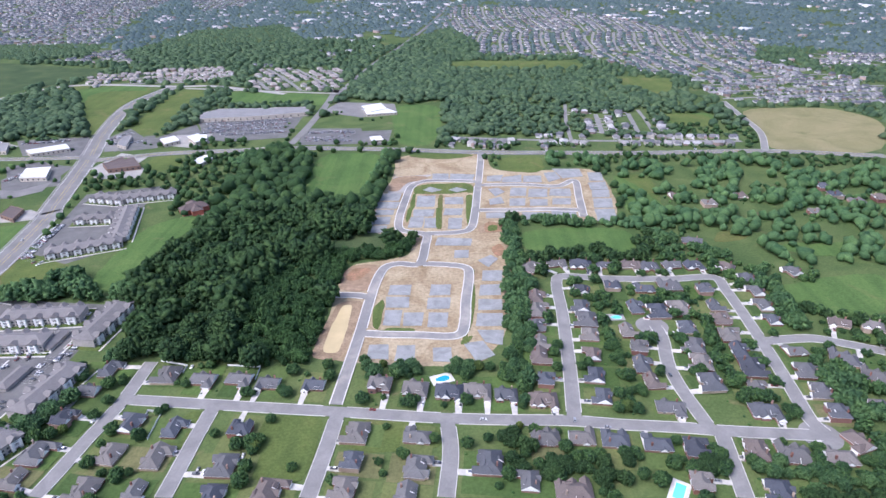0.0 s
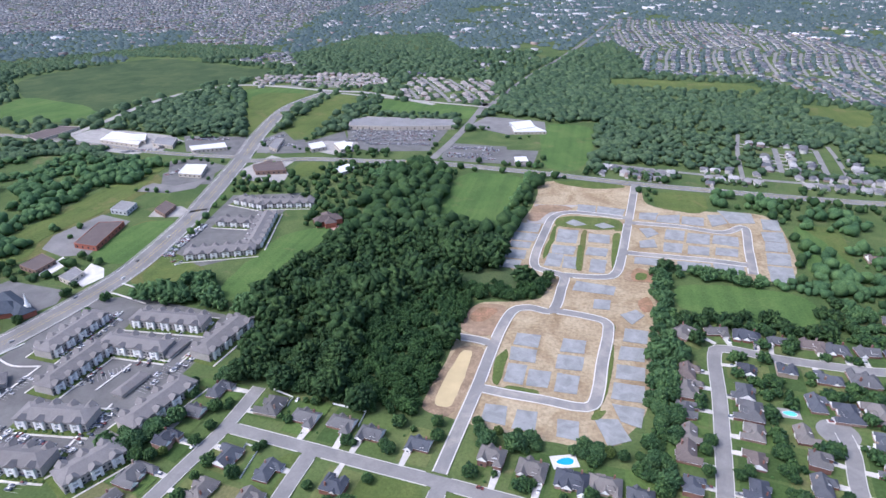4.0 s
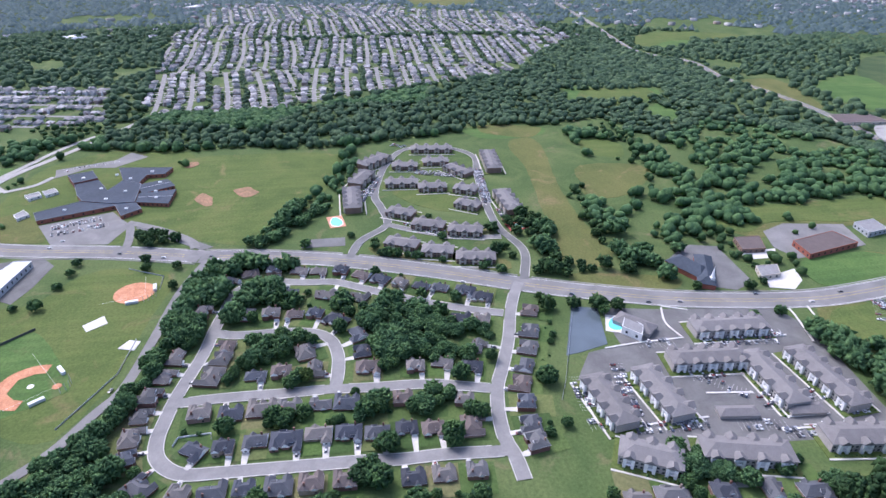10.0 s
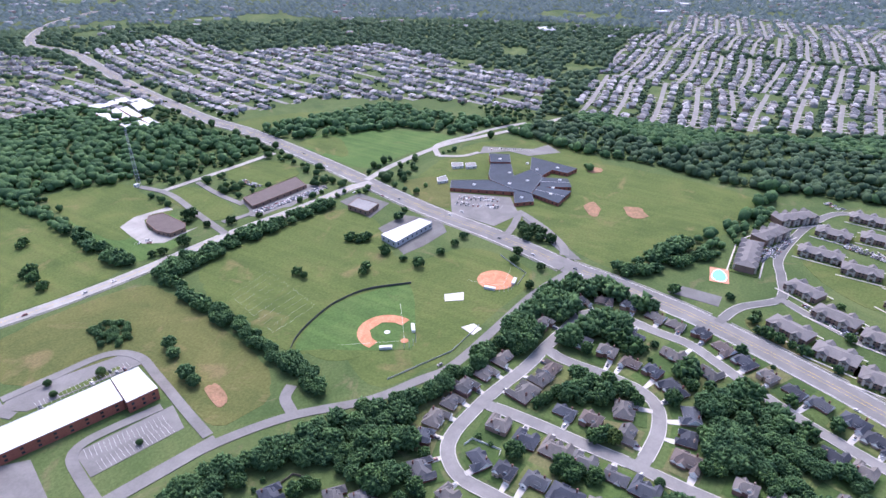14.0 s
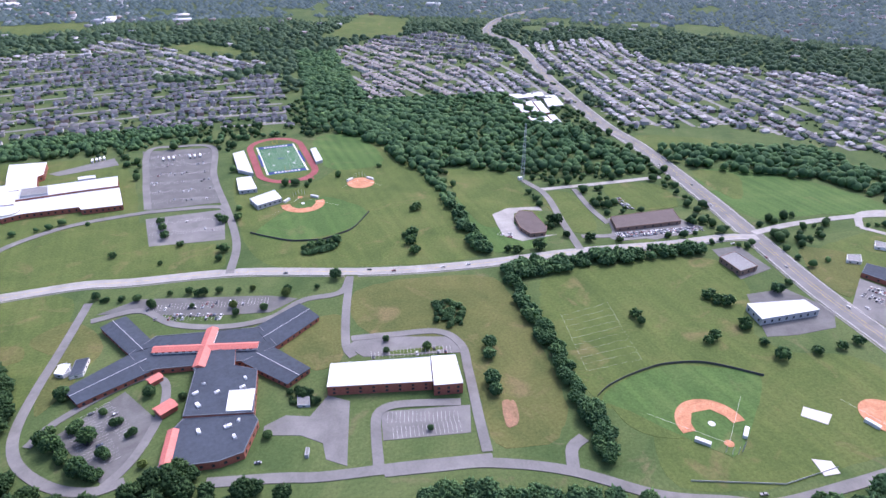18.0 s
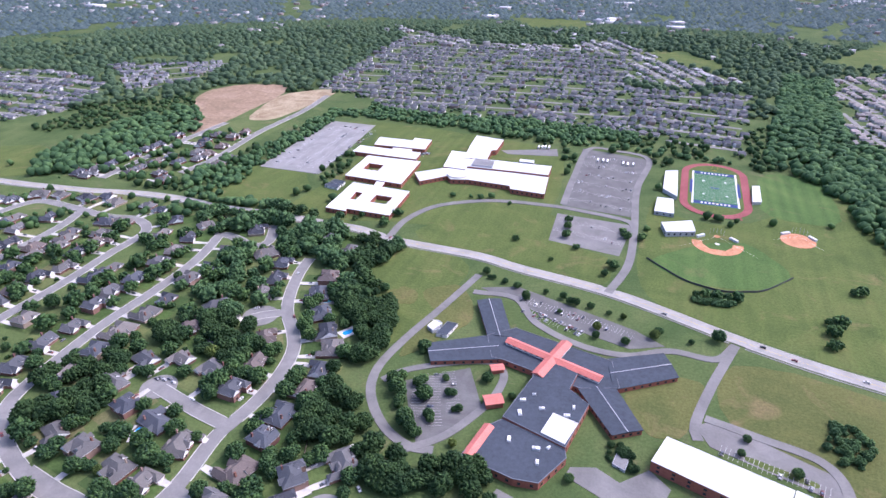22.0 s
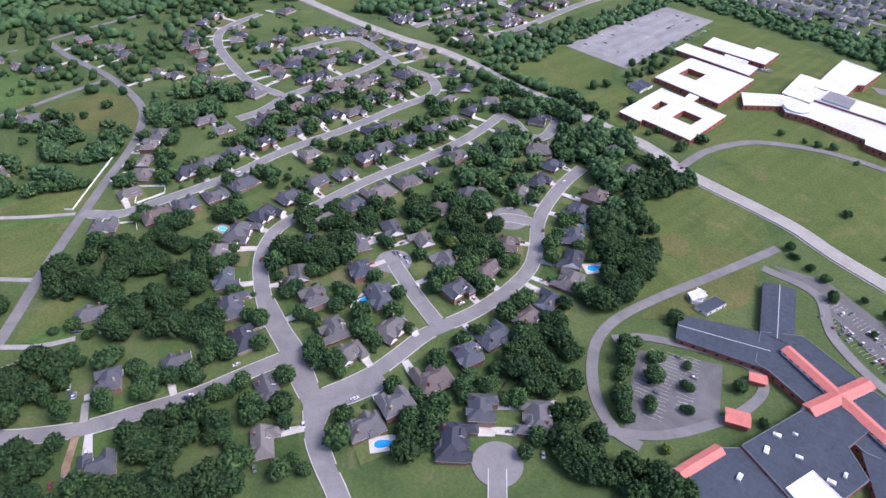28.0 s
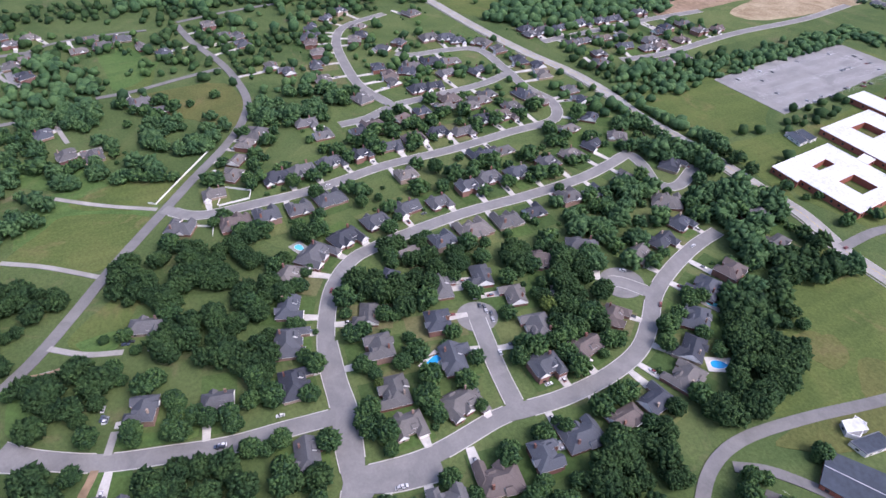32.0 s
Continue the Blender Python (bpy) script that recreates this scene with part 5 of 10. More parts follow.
def block(name, roof, wall, height, poly, holes=(), sill=0.0):
    """A flat-roofed building: walls, parapet, roof deck, rows of windows and open courtyards; sill lifts one that sits on another roof."""
    mark_poly(poly, 4)
    p = np.array(poly, float)
    c = p.mean(0)
    base = new(name)
    base.location = (*c, 0)
    q = inset([tuple(a - c) for a in p], 0)
    rings = [inset([tuple(np.array(a) - c) for a in h], 0)[::-1] for h in holes]
    tagged(base, "%s with %s and %s" % (name.replace("_", " "), BLOCK_LABEL[roof], WALL_LABEL[wall]), name.split("_")[0] if name.startswith("school") else name.replace("_", " "))
    bm = bmesh.new()
    prism(bm, q, sill, height - 0.5, False)
    for h in rings:
        lo, hi = [bm.verts.new((*a, sill)) for a in h], [bm.verts.new((*a, height - 0.3)) for a in h]
        for i in range(len(h)):
            bm.faces.new((lo[i], lo[(i + 1) % len(h)], hi[(i + 1) % len(h)], hi[i]))
    shell = part("wall", bm, wall, base)
    bm = bmesh.new()
    lid(bm, inset(q, 0.35), rings, height - 0.35)
    deck = part("roof", bm, roof, base)
    bm = bmesh.new()
    outer, inner = inset(q, -0.12), inset(q, 0.38)
    n = len(q)
    for ring, lo, hi in ((outer, height - 0.55, height), (inner[::-1], height - 0.5, height)):
        prism(bm, ring, lo, hi, False)
    va = [bm.verts.new((*a, height)) for a in outer]
    vb = [bm.verts.new((*a, height)) for a in inner]
    for i in range(n):
        bm.faces.new((va[i], va[(i + 1) % n], vb[(i + 1) % n], vb[i]))
    bmesh.ops.recalc_face_normals(bm, faces=bm.faces)
    part("parapet", bm, "trim_white" if roof == "roof_white" else "roof_edge" if roof == "roof_dark" else wall, deck)
    if name in ("bleachers", "canopy", "cross_ridge", "ridge_roof", "roof_deck") or sill:
        return base
    if height > 8.2 and wall == "brick_red":
        windows_along(shell, q, height * 0.16, height * 0.36)
        windows_along(shell, q, height * 0.55, height * 0.75)
    else:
        windows_along(shell, q, height * 0.28, height * 0.62)
    return base


def wing(name, ends, eave, rise):
    """A long classroom wing under a low gabled roof with a wide overhang. ends: its four corners, the first two on one end."""
    p = np.array(ends, float)
    mark_poly([tuple(a) for a in p], 4)
    c = p.mean(0)
    base = new(name)
    base.location = (*c, 0)
    q = p - c
    if (q[:, 0] * np.roll(q[:, 1], -1) - np.roll(q[:, 0], -1) * q[:, 1]).sum() < 0:
        q = q[[1, 0, 3, 2]]
    tagged(base, "school wing with a low slate-blue roof and red brick walls", "school")
    inner = inset([tuple(a) for a in q], 0.9)
    bm = bmesh.new()
    prism(bm, inner, 0, eave - 0.1, False)
    shell = part("wall", bm, "brick_red", base)
    windows_along(shell, inner, 1.1, 2.9, 5.0)
    bm = bmesh.new()
    lo = [bm.verts.new((*a, eave - 0.35)) for a in q]
    hi = [bm.verts.new((*a, eave)) for a in q]
    ra, rb = [bm.verts.new((*m, eave + rise)) for m in ((q[0] + q[1]) / 2, (q[2] + q[3]) / 2)]
    for i in range(4):
        bm.faces.new((lo[i], lo[(i + 1) % 4], hi[(i + 1) % 4], hi[i]))
    for f in ((hi[0], hi[1], ra), (hi[1], hi[2], rb, ra), (hi[2], hi[3], rb), (hi[3], hi[0], ra, rb)):
        bm.faces.new(f)
    roof = part("roof", bm, "roof_dark", base)
    a, b = (q[0] + q[1]) / 2, (q[2] + q[3]) / 2
    u = (b - a) / np.linalg.norm(b - a)
    n = np.array((-u[1], u[0])) * 0.22
    bm = bmesh.new()
    prism(bm, [tuple(a + n), tuple(a - n), tuple(b - n), tuple(b + n)], eave + rise - 0.05, eave + rise + 0.08)
    part("ridge_cap", bm, "metal_gray", roof, "pale metal ridge cap")
    return base


FLAT_LABEL = {"flats": "gray and white apartment house with gabled white bays", "brickflats": "brown brick apartment house with a gray shingle roof",
              "low": "low building with a pitched gray roof", "clear": "salmon red pitched roof hall", "church": "red brick church with a dark roof"}


SHRUBS, shrub_rng = [], random.Random(3)


def pitched(name, style, roof, wall, cx, cy, angle, length, width, eave, rise):
    """A building with a pitched roof; apartment houses get gabled bays with balconies along both sides."""
    base = new(name)
    base.location, base.rotation_euler = (cx, cy, 0.1), (0, 0, radians(angle))
    tagged(base, FLAT_LABEL[style], name.replace("_", " "), "apartment houses" if "flats" in style else "")
    mark_disc(cx, cy, length * 0.4, 4)
    w, d = length / 2, width / 2
    bm = bmesh.new()
    box(bm, -w, w, -d, d, 0, eave)
    shell = part("wall", bm, wall, base)
    bm = bmesh.new()
    hip(bm, -w, w, -d, d, eave, rise, "gg" if style == "clear" else "hh", 0.7)
    bays = max(2, int(length / 11.5)) if "flats" in style else 0
    for i in range(bays):
        x = -w + length * (i + 0.5) / bays
        for s in (-1, 1):
            y0, y1 = sorted((s * (d + 1.9), s * (d - 5)))
            hip(bm, x - 3.3, x + 3.3, y0, y1, eave + 0.5, 2.7, "gh" if s < 0 else "hg", 0.35)
    part("roof", bm, roof, base)
    for i in range(bays):
        x = -w + length * (i + 0.5) / bays
        for s in (-1, 1):
            bm = bmesh.new()
            y0, y1 = sorted((s * (d + 1.9), s * d))
            box(bm, x - 3.3, x - 1.5, y0, y1, 0, eave + 0.4)
            box(bm, x + 1.5, x + 3.3, y0, y1, 0, eave + 0.4)
            yf = s * (d + 1.85)
            t = [bm.verts.new(q) for q in ((x - 3.4, yf, eave + 0.4), (x + 3.4, yf, eave + 0.4), (x, yf, eave + 3.0))]
            bm.faces.new(t if s < 0 else t[::-1])
            for z in np.arange(2.7, eave, 2.9):
                box(bm, x - 1.5, x + 1.5, y0, y1, z, z + 0.9)
            part("bay", bm, "trim_white" if style == "flats" else "wall_tan", shell, "white gabled balcony bay")
    if "flats" in style:
        for s in (-1, 1):
            bm = bmesh.new()
            for z in np.arange(0.9, eave - 1.5, 2.9):
                for i in range(bays + 1):
                    for off in (-1.6, 1.6):
                        x = -w + length * i / bays + off
                        if abs(x) < w - 1:
                            box(bm, x - 0.8, x + 0.8, s * d - 0.06, s * d + 0.06, z, z + 1.5)
            tagged(part("window_band", bm, "window_glass", shell), kind="stuff")
    if "flats" in style:
        strip_bm = bmesh.new()
        prism(strip_bm, [(-w - 3.5, -d - 5), (w + 3.5, -d - 5), (w + 3.5, d + 5), (-w - 3.5, d + 5)], 0, 0.40)
        part("lawn_strip", strip_bm, "grass_mid", base, "narrow lawn strip round the house")
        for s in (-1, 1):
            strip_bm = bmesh.new()
            y0, y1 = sorted((s * (d + 5.02), s * (d + 6.4)))
            box(strip_bm, -w - 3.5, w + 3.5, y0, y1, 0, 0.43)
            part("walkway", strip_bm, "concrete_kerb", base, "pale concrete walkway")
        ca, sa = math.cos(radians(angle)), math.sin(radians(angle))
        for s in (-1, 1):
            x = -w
            while x < w:
                x += shrub_rng.uniform(1.6, 5.0)
                y = s * (d + shrub_rng.uniform(2.6, 4.2))
                SHRUBS.append((cx + x * ca - y * sa, cy + x * sa + y * ca))
    if style == "clear" and name == "ridge_hall":
        bm = bmesh.new()
        for i in range(int(length / 5)):
            x = -w + 2.5 + i * 5
            box(bm, x - 1.2, x + 1.2, -d - 0.05, d + 0.05, eave - 1.5, eave - 0.5)
        part("clerestory", bm, "window_glass", base)
    return base

# ---------- large buildings ----------
# the red-brick school with four wings
wing("school_wing", [(-18, -375), (-37, -385), (-61, -333), (-41, -329)], 4.6, 0.9)
wing("school_wing", [(-10, -283), (1, -303), (-44, -331), (-63, -305)], 4.6, 0.9)
wing("school_wing", [(-174, -353), (-186, -327), (-143, -297), (-134, -331)], 4.6, 0.9)
wing("school_wing", [(-166, -264), (-147, -252), (-119, -290), (-143, -302)], 4.6, 0.9)
block("school_hall", "roof_dark", "brick_red", 5.2, [(-60, -346), (-138, -329), (-147, -300), (-121, -290), (-88, -297), (-61, -303), (-52, -303), (-41, -329)])
block("school_hall", "roof_dark", "brick_red", 7.6, [(-91, -308), (-117, -306), (-114, -284), (-129, -273), (-121, -229), (-77, -242)])
block("roof_deck", "roof_white", "wall_white", 8.1, [(-108, -256), (-125, -252), (-120, -231), (-104, -236)], (), 7.0)
block("school_hall", "roof_dark", "brick_red", 6.2, [(-77, -241), (-121, -228.5), (-123, -222), (-111, -197), (-96, -195), (-61, -202), (-71, -234)])
block("classroom_block", "roof_white", "brick_red", 8.5, [(-180, -259), (-251, -240), (-243, -214), (-172, -235)])
block("classroom_block", "roof_white", "brick_red", 9.8, [(-251.5, -239), (-269, -234), (-262, -203), (-242, -208)])
# the white-roofed school on the far side of the parkway
block("school_block", "roof_white", "brick_red", 6, [(206, -578), (129, -575), (124, -505), (177, -505), (175, -499), (201, -500)],
      ([(189, -552), (180, -552), (179, -531), (186, -531)], [(162, -552), (141, -552), (140, -531), (161, -531)]))
block("school_block", "roof_white", "brick_red", 6, [(232, -673), (155, -675), (148, -593), (227, -596)], ([(217, -646), (196, -646), (194, -624), (216, -624)],))
block("school_block", "roof_white", "brick_red", 6, [(261, -708), (168, -708), (164, -681), (260, -681)])
block("school_block", "roof_white", "brick_red", 6, [(251, -752), (198, -753), (200, -765), (173, -765), (168, -723), (244, -718)])
block("school_passage", "roof_white", "brick_red", 5, [(214, -718), (185, -719), (183, -708.5), (211, -708.5)])
block("school_passage", "roof_white", "brick_red", 5, [(181, -593), (170, -593), (168, -577), (178, -577)])
block("school_block", "roof_white", "brick_red", 6, [(147, -635), (112, -667), (101, -642), (130, -610)])
block("school_block", "roof_white", "brick_red", 8, [(115, -801), (72, -796), (70, -750), (76, -745), (72, -709), (103, -704), (110, -754)])
block("school_block", "roof_white", "brick_red", 7.5, [(128, -726), (106, -727), (104, -704), (89, -704), (88, -664), (118, -664)])
block("school_block", "roof_white", "brick_red", 9, [(88.5, -704), (-16, -709), (-18, -676.5), (26, -676), (88, -672)])
block("school_block", "roof_white", "brick_red", 6.5, [(112, -663.5), (88, -663.5), (88, -671.5), (26, -675.5), (-19, -676), (-25, -621), (17, -623), (20, -632), (75, -634), (95, -628), (106, -640)])
block("roof_monitor", "roof_gray", "wall_gray", 11, [(85, -699), (58, -697), (55, -676), (83, -675)], (), 8.5)
block("roof_monitor", "roof_white", "wall_gray", 10.5, [(28, -718), (9, -718), (8, -709.5), (27, -709)], (), 0.1)
block("rotunda", "roof_white", "wall_tan", 8, [(92 + 13 * math.cos(a), -645 + 13 * math.sin(a)) for a in np.linspace(0, 2 * math.pi, 20, endpoint=False)], (), 0.1)
# the school with fanned wings beside the arterial road
block("elementary_hall", "roof_dark", "brick_red", 7.5, [(-801, -227), (-813, -202), (-787, -188), (-774, -211)])
block("elementary_hall", "roof_dark", "brick_red", 5.6, [(-774, -210.5), (-786, -187), (-750, -166), (-781, -157), (-766, -133), (-737, -129), (-713, -126), (-712, -149), (-723, -185), (-740, -196)])
block("elementary_wing", "roof_dark", "brick_red", 5.2, [(-825, -175), (-817, -108), (-796, -113), (-796, -134), (-767, -137), (-781, -157.5)])
wing("elementary_wing", [(-779, -106), (-756, -92), (-737, -125), (-765, -137)], 4.7, 0.6)
wing("elementary_wing", [(-745, -88), (-704, -88), (-713, -125), (-738, -128)], 4.7, 0.6)
block("elementary_wing", "roof_dark", "brick_red", 5, [(-712, -148), (-712.5, -125), (-694, -114), (-678, -131)])
block("elementary_wing", "roof_dark", "brick_red", 5, [(-698, -226), (-724, -186), (-712.5, -150), (-707, -143), (-677, -215)])
for sx, sy in ((-800, -170), (-805, -130), (-785, -150), (-757, -175), (-745, -145), (-725, -160), (-768, -112), (-722, -105), (-695, -130), (-700, -195), (-740, -110), (-790, -205)):
    block("roof_light", "roof_white", "wall_white", 7.8 if sy < -200 and sx < -780 else 6.1, [(sx - 1.6, sy - 1.6), (sx + 1.6, sy - 1.6), (sx + 1.6, sy + 1.6), (sx - 1.6, sy + 1.6)], (), 4.4)
block("portable", "roof_gray", "wall_white", 3.5, [(8, -336), (2, -337), (-2, -326), (3, -322)])
block("portable", "roof_dark", "wall_white", 3.5, [(-4, -338), (-13, -338), (-10, -320), (-1, -319)])
block("field_house", "roof_white", "wall_gray", 7, [(-532, -211), (-584, -198), (-583, -182), (-526, -189)])
block("office", "roof_gray", "brick_brown", 6, [(-572, -286), (-594, -289), (-593, -259), (-570, -257)])
block("storage_row", "roof_white", "wall_gray", 4, [(-656, -903), (-723, -899), (-715, -874), (-652, -876)])
block("storage_row", "roof_white", "wall_gray", 4, [(-711, -877), (-735, -873), (-716, -811), (-684, -810)])
block("storage_row", "roof_white", "wall_red", 4, [(-638, -854), (-653, -856), (-638, -793), (-625, -791)])
block("storage_row", "roof_white", "wall_red", 4, [(-659, -850), (-674, -852), (-652, -777), (-639, -775)])
block("storage_row", "roof_white", "wall_red", 4, [(-675, -846), (-690, -848), (-670, -780), (-656, -778)])
block("storage_row", "roof_white", "wall_red", 4, [(-623, -772), (-636, -773), (-629, -729), (-614, -725)])
block("storage_row", "roof_white", "wall_red", 4, [(-642, -772), (-654, -771), (-646, -726), (-632, -721)])
block("storage_row", "roof_white", "wall_red", 4, [(-658, -767), (-670, -766), (-658, -720), (-645, -718)])
block("clinic", "roof_brown", "brick_brown", 5, [(-438, -452), (-451, -445), (-449, -422), (-447, -404), (-440, -395), (-423, -397), (-420, -415), (-427, -441)])
block("office", "roof_brown", "brick_brown", 5, [(-526, -402), (-605, -395), (-593, -366), (-515, -376)])
block("transformer_yard", "roof_gray", "wall_gray", 2.2, [(-152, -243), (-160, -241), (-158, -228), (-150, -231)])
block("shed", "roof_gray", "wall_gray", 2.8, [(-148, -190), (-150, -189), (-148, -183), (-146, -184)])
block("shop", "roof_brown", "brick_brown", 5, [(-540, 494), (-539, 521), (-514, 512), (-515, 488)])
block("shop", "roof_gray", "wall_tan", 5, [(-484, 483), (-484, 504), (-468, 497), (-466, 477)])
block("shop", "roof_brown", "brick_red", 6, [(-523, 547), (-537, 600), (-511, 609), (-495, 546)])
block("metal_barn", "roof_gray", "wall_gray", 6, [(-552, 637), (-557, 663), (-534, 661), (-528, 635)])
block("shop", "roof_brown", "brick_brown", 5, [(-502, 651), (-506, 678), (-485, 668), (-480, 639)])
block("bleachers", "roof_white", "wall_gray", 5, [(-157, -754), (-172, -761), (-174, -671), (-157, -691)])
block("bleachers", "roof_white", "wall_gray", 4, [(-260, -739), (-268, -742), (-267, -691), (-257, -686)])
block("press_building", "roof_white", "wall_gray", 5, [(-152, -661), (-170, -662), (-172, -619), (-151, -620)])
block("batting_barn", "roof_white", "wall_gray", 6, [(-160, -589), (-191, -605), (-195, -578), (-166, -567)])
block("shop", "roof_white", "wall_tan", 6, [(-551, 769), (-563, 805), (-533, 811), (-517, 771)])
block("shop", "roof_white", "wall_tan", 7, [(-781, 909), (-718, 927), (-697, 895), (-766, 885)])
block("shop", "roof_gray", "wall_tan", 6, [(-693, 920), (-658, 923), (-638, 881), (-677, 886)])
block("shop", "roof_white", "wall_tan", 6, [(-611, 885), (-568, 915), (-551, 894), (-594, 868)])
block("shop", "roof_white", "wall_tan", 5, [(-350, 840), (-339, 861), (-325, 849), (-334, 822)])
block("shop", "roof_white", "wall_tan", 6, [(-435, 937), (-419, 954), (-402, 929), (-418, 912)])
block("shop", "roof_white", "wall_tan", 6, [(-397, 949), (-386, 966), (-363, 935), (-374, 919)])
block("shop", "roof_brown", "brick_brown", 6, [(-469, 824), (-437, 849), (-412, 814), (-450, 799)])
block("shop", "roof_white", "wall_gray", 6, [(-147, 1134), (-113, 1155), (-100, 1116), (-128, 1092)])
block("clubhouse", "roof_gray", "wall_white", 7, [(-422, 329), (-407, 338), (-395, 332), (-408, 321)])
block("building_shell", "roof_brown", "wall_tan", 5, [(-915, 878), (-909, 944), (-867, 948), (-871, 864)])
block("portable", "roof_gray", "wall_white", 3.5, [(-699, -247), (-711, -242), (-699, -231), (-688, -239)])
block("portable", "roof_gray", "wall_white", 3.5, [(-753, -258), (-762, -246), (-752, -239), (-741, -249)])
block("portable", "roof_gray", "wall_white", 3.5, [(-762, -242), (-771, -232), (-760, -224), (-750, -234)])
block("portable", "roof_dark", "wall_white", 3.5, [(239, -564), (240, -574), (220, -571), (219, -560)])
block("portable", "roof_dark", "wall_white", 3.5, [(237, -575), (237, -585), (220, -583), (219, -573)])
block("portable", "roof_white", "wall_gray", 4, [(9, -326), (6, -336), (-1, -334), (3, -322)])
block("shop", "roof_white", "wall_tan", 6, [(-773, 885), (-788, 932), (-714, 920), (-695, 875)])
block("shop", "roof_gray", "wall_tan", 5, [(-689, 900), (-680, 935), (-651, 911), (-658, 875)])
block("restaurant", "roof_brown", "brick_brown", 5, [(-466, 827), (-456, 855), (-435, 832), (-446, 807)])
block("shop", "roof_gray", "wall_tan", 5, [(-491, 914), (-501, 959), (-488, 959), (-472, 902)])
block("shopping_center", "roof_gray", "wall_tan", 7, [(-412, 1049), (-423, 1085), (-400, 1115), (-242, 1127), (-234, 1089), (-330, 1061)])
block("shop", "roof_white", "wall_tan", 5, [(-113, 945), (-96, 950), (-90, 930), (-108, 925)])
block("shop", "roof_white", "wall_tan", 5, [(-140, 1113), (-106, 1128), (-79, 1093), (-131, 1079)])
block("shop", "roof_white", "wall_tan", 5, [(-394, 959), (-372, 964), (-360, 929), (-377, 924)])
pitched("apartment_house", "flats", "shingle_gray", "wall_stone", -399, 406, 87, 60, 17, 7.6, 3.2)
pitched("apartment_house", "flats", "shingle_gray", "wall_stone", -364, 369, 86, 58, 17, 7.6, 3.2)
pitched("apartment_house", "flats", "shingle_gray", "wall_stone", -337, 403, 2, 57, 17, 7.6, 3.2)
pitched("apartment_house", "flats", "shingle_gray", "wall_stone", -333, 441, 5, 64, 17, 7.6, 3.2)
pitched("apartment_house", "flats", "shingle_gray", "wall_stone", -334, 319, 8, 51, 17, 7.6, 3.2)
pitched("apartment_house", "flats", "shingle_gray", "wall_stone", -331, 280, 8, 49, 17, 7.6, 3.2)
pitched("apartment_house", "flats", "shingle_gray", "wall_stone", -277, 430, 83, 57, 18, 7.6, 3.2)
pitched("apartment_house", "flats", "shingle_gray", "wall_stone", -276, 346, 77, 54, 17, 7.6, 3.2)
pitched("apartment_house", "flats", "shingle_gray", "wall_stone", -281, 287, 63, 37, 17, 7.6, 3.2)
pitched("garage_row", "low", "shingle_gray", "wall_stone", -311, 362, 83, 26, 9, 3, 2.2)
pitched("garage_row", "low", "shingle_gray", "wall_stone", -307, 409, 85, 24, 9, 3, 2.2)
pitched("clubhouse", "low", "shingle_gray", "wall_stone", -415, 335, 43, 31, 15, 4, 4)
pitched("apartment_house", "flats", "shingle_gray", "wall_stone", -365, 570, 24, 70, 17, 6, 3.4)
pitched("apartment_house", "flats", "shingle_gray", "wall_stone", -352, 630, 106, 90, 17, 6, 3.4)
pitched("apartment_house", "flats", "shingle_gray", "wall_stone", -360, 707, 16, 69, 16, 6, 3.4)
pitched("apartment_house", "flats", "shingle_gray", "wall_stone", -401, 700, -11, 46, 15, 6, 3.0)
pitched("apartment_house", "flats", "shingle_gray", "wall_stone", -388, 641, 6, 44, 14, 6, 3.0)
pitched("ridge_hall", "clear", "roof_red", "wall_white", -96, -314, 163, 77, 7, 7.2, 1.9)
pitched("ridge_hall", "clear", "roof_red", "wall_white", -96, -314, 74, 47, 8, 7.4, 2.0)
pitched("ridge_hall", "clear", "roof_red", "wall_white", -68, -218, 79, 29, 6, 5.8, 1.6)
pitched("canopy", "clear", "roof_red", "brick_red", -59, -294, -150, 9, 6, 4, 1.2)
pitched("canopy", "clear", "roof_red", "brick_red", -66, -259, -150, 12, 9, 4.5, 1.6)
pitched("church", "church", "roof_dark", "brick_red", -491, 421, 26, 39, 20, 5, 7)
pitched("church", "church", "roof_dark", "brick_red", -484, 432, -24, 54, 15, 5, 5)
pitched("mansion", "low", "roof_brown", "brick_red", -288, 668, 39, 30, 14, 6, 5)
pitched("mansion", "low", "roof_brown", "brick_red", -288, 670, -57, 32, 12, 6, 4)
pitched("apartment_house", "brickflats", "shingle_gray", "brick_brown", -844, 226, 84, 56, 16.5, 5.6, 3)
pitched("apartment_house", "brickflats", "shingle_gray", "brick_brown", -786, 184, 82, 32, 16.5, 5.6, 3)
pitched("apartment_house", "brickflats", "shingle_gray", "brick_brown", -796, 225, 87, 33, 16.5, 5.6, 3)
pitched("apartment_house", "brickflats", "shingle_gray", "brick_brown", -762, 249, 37, 39, 16.5, 5.6, 3)
pitched("apartment_house", "brickflats", "shingle_gray", "brick_brown", -730, 175, 86, 39, 16.5, 5.6, 3)
pitched("apartment_house", "brickflats", "shingle_gray", "brick_brown", -713, 210, 88, 33, 16.5, 5.6, 3)
pitched("apartment_house", "brickflats", "shingle_gray", "brick_brown", -701, 248, 65, 27, 16.5, 5.6, 3)
pitched("apartment_house", "brickflats", "shingle_gray", "brick_brown", -658, 243, 57, 28, 16.5, 5.6, 3)
pitched("apartment_house", "brickflats", "shingle_gray", "brick_brown", -647, 167, 61, 30, 16.5, 5.6, 3)
pitched("apartment_house", "brickflats", "shingle_gray", "brick_brown", -614, 193, 69, 34, 16.5, 5.6, 3)
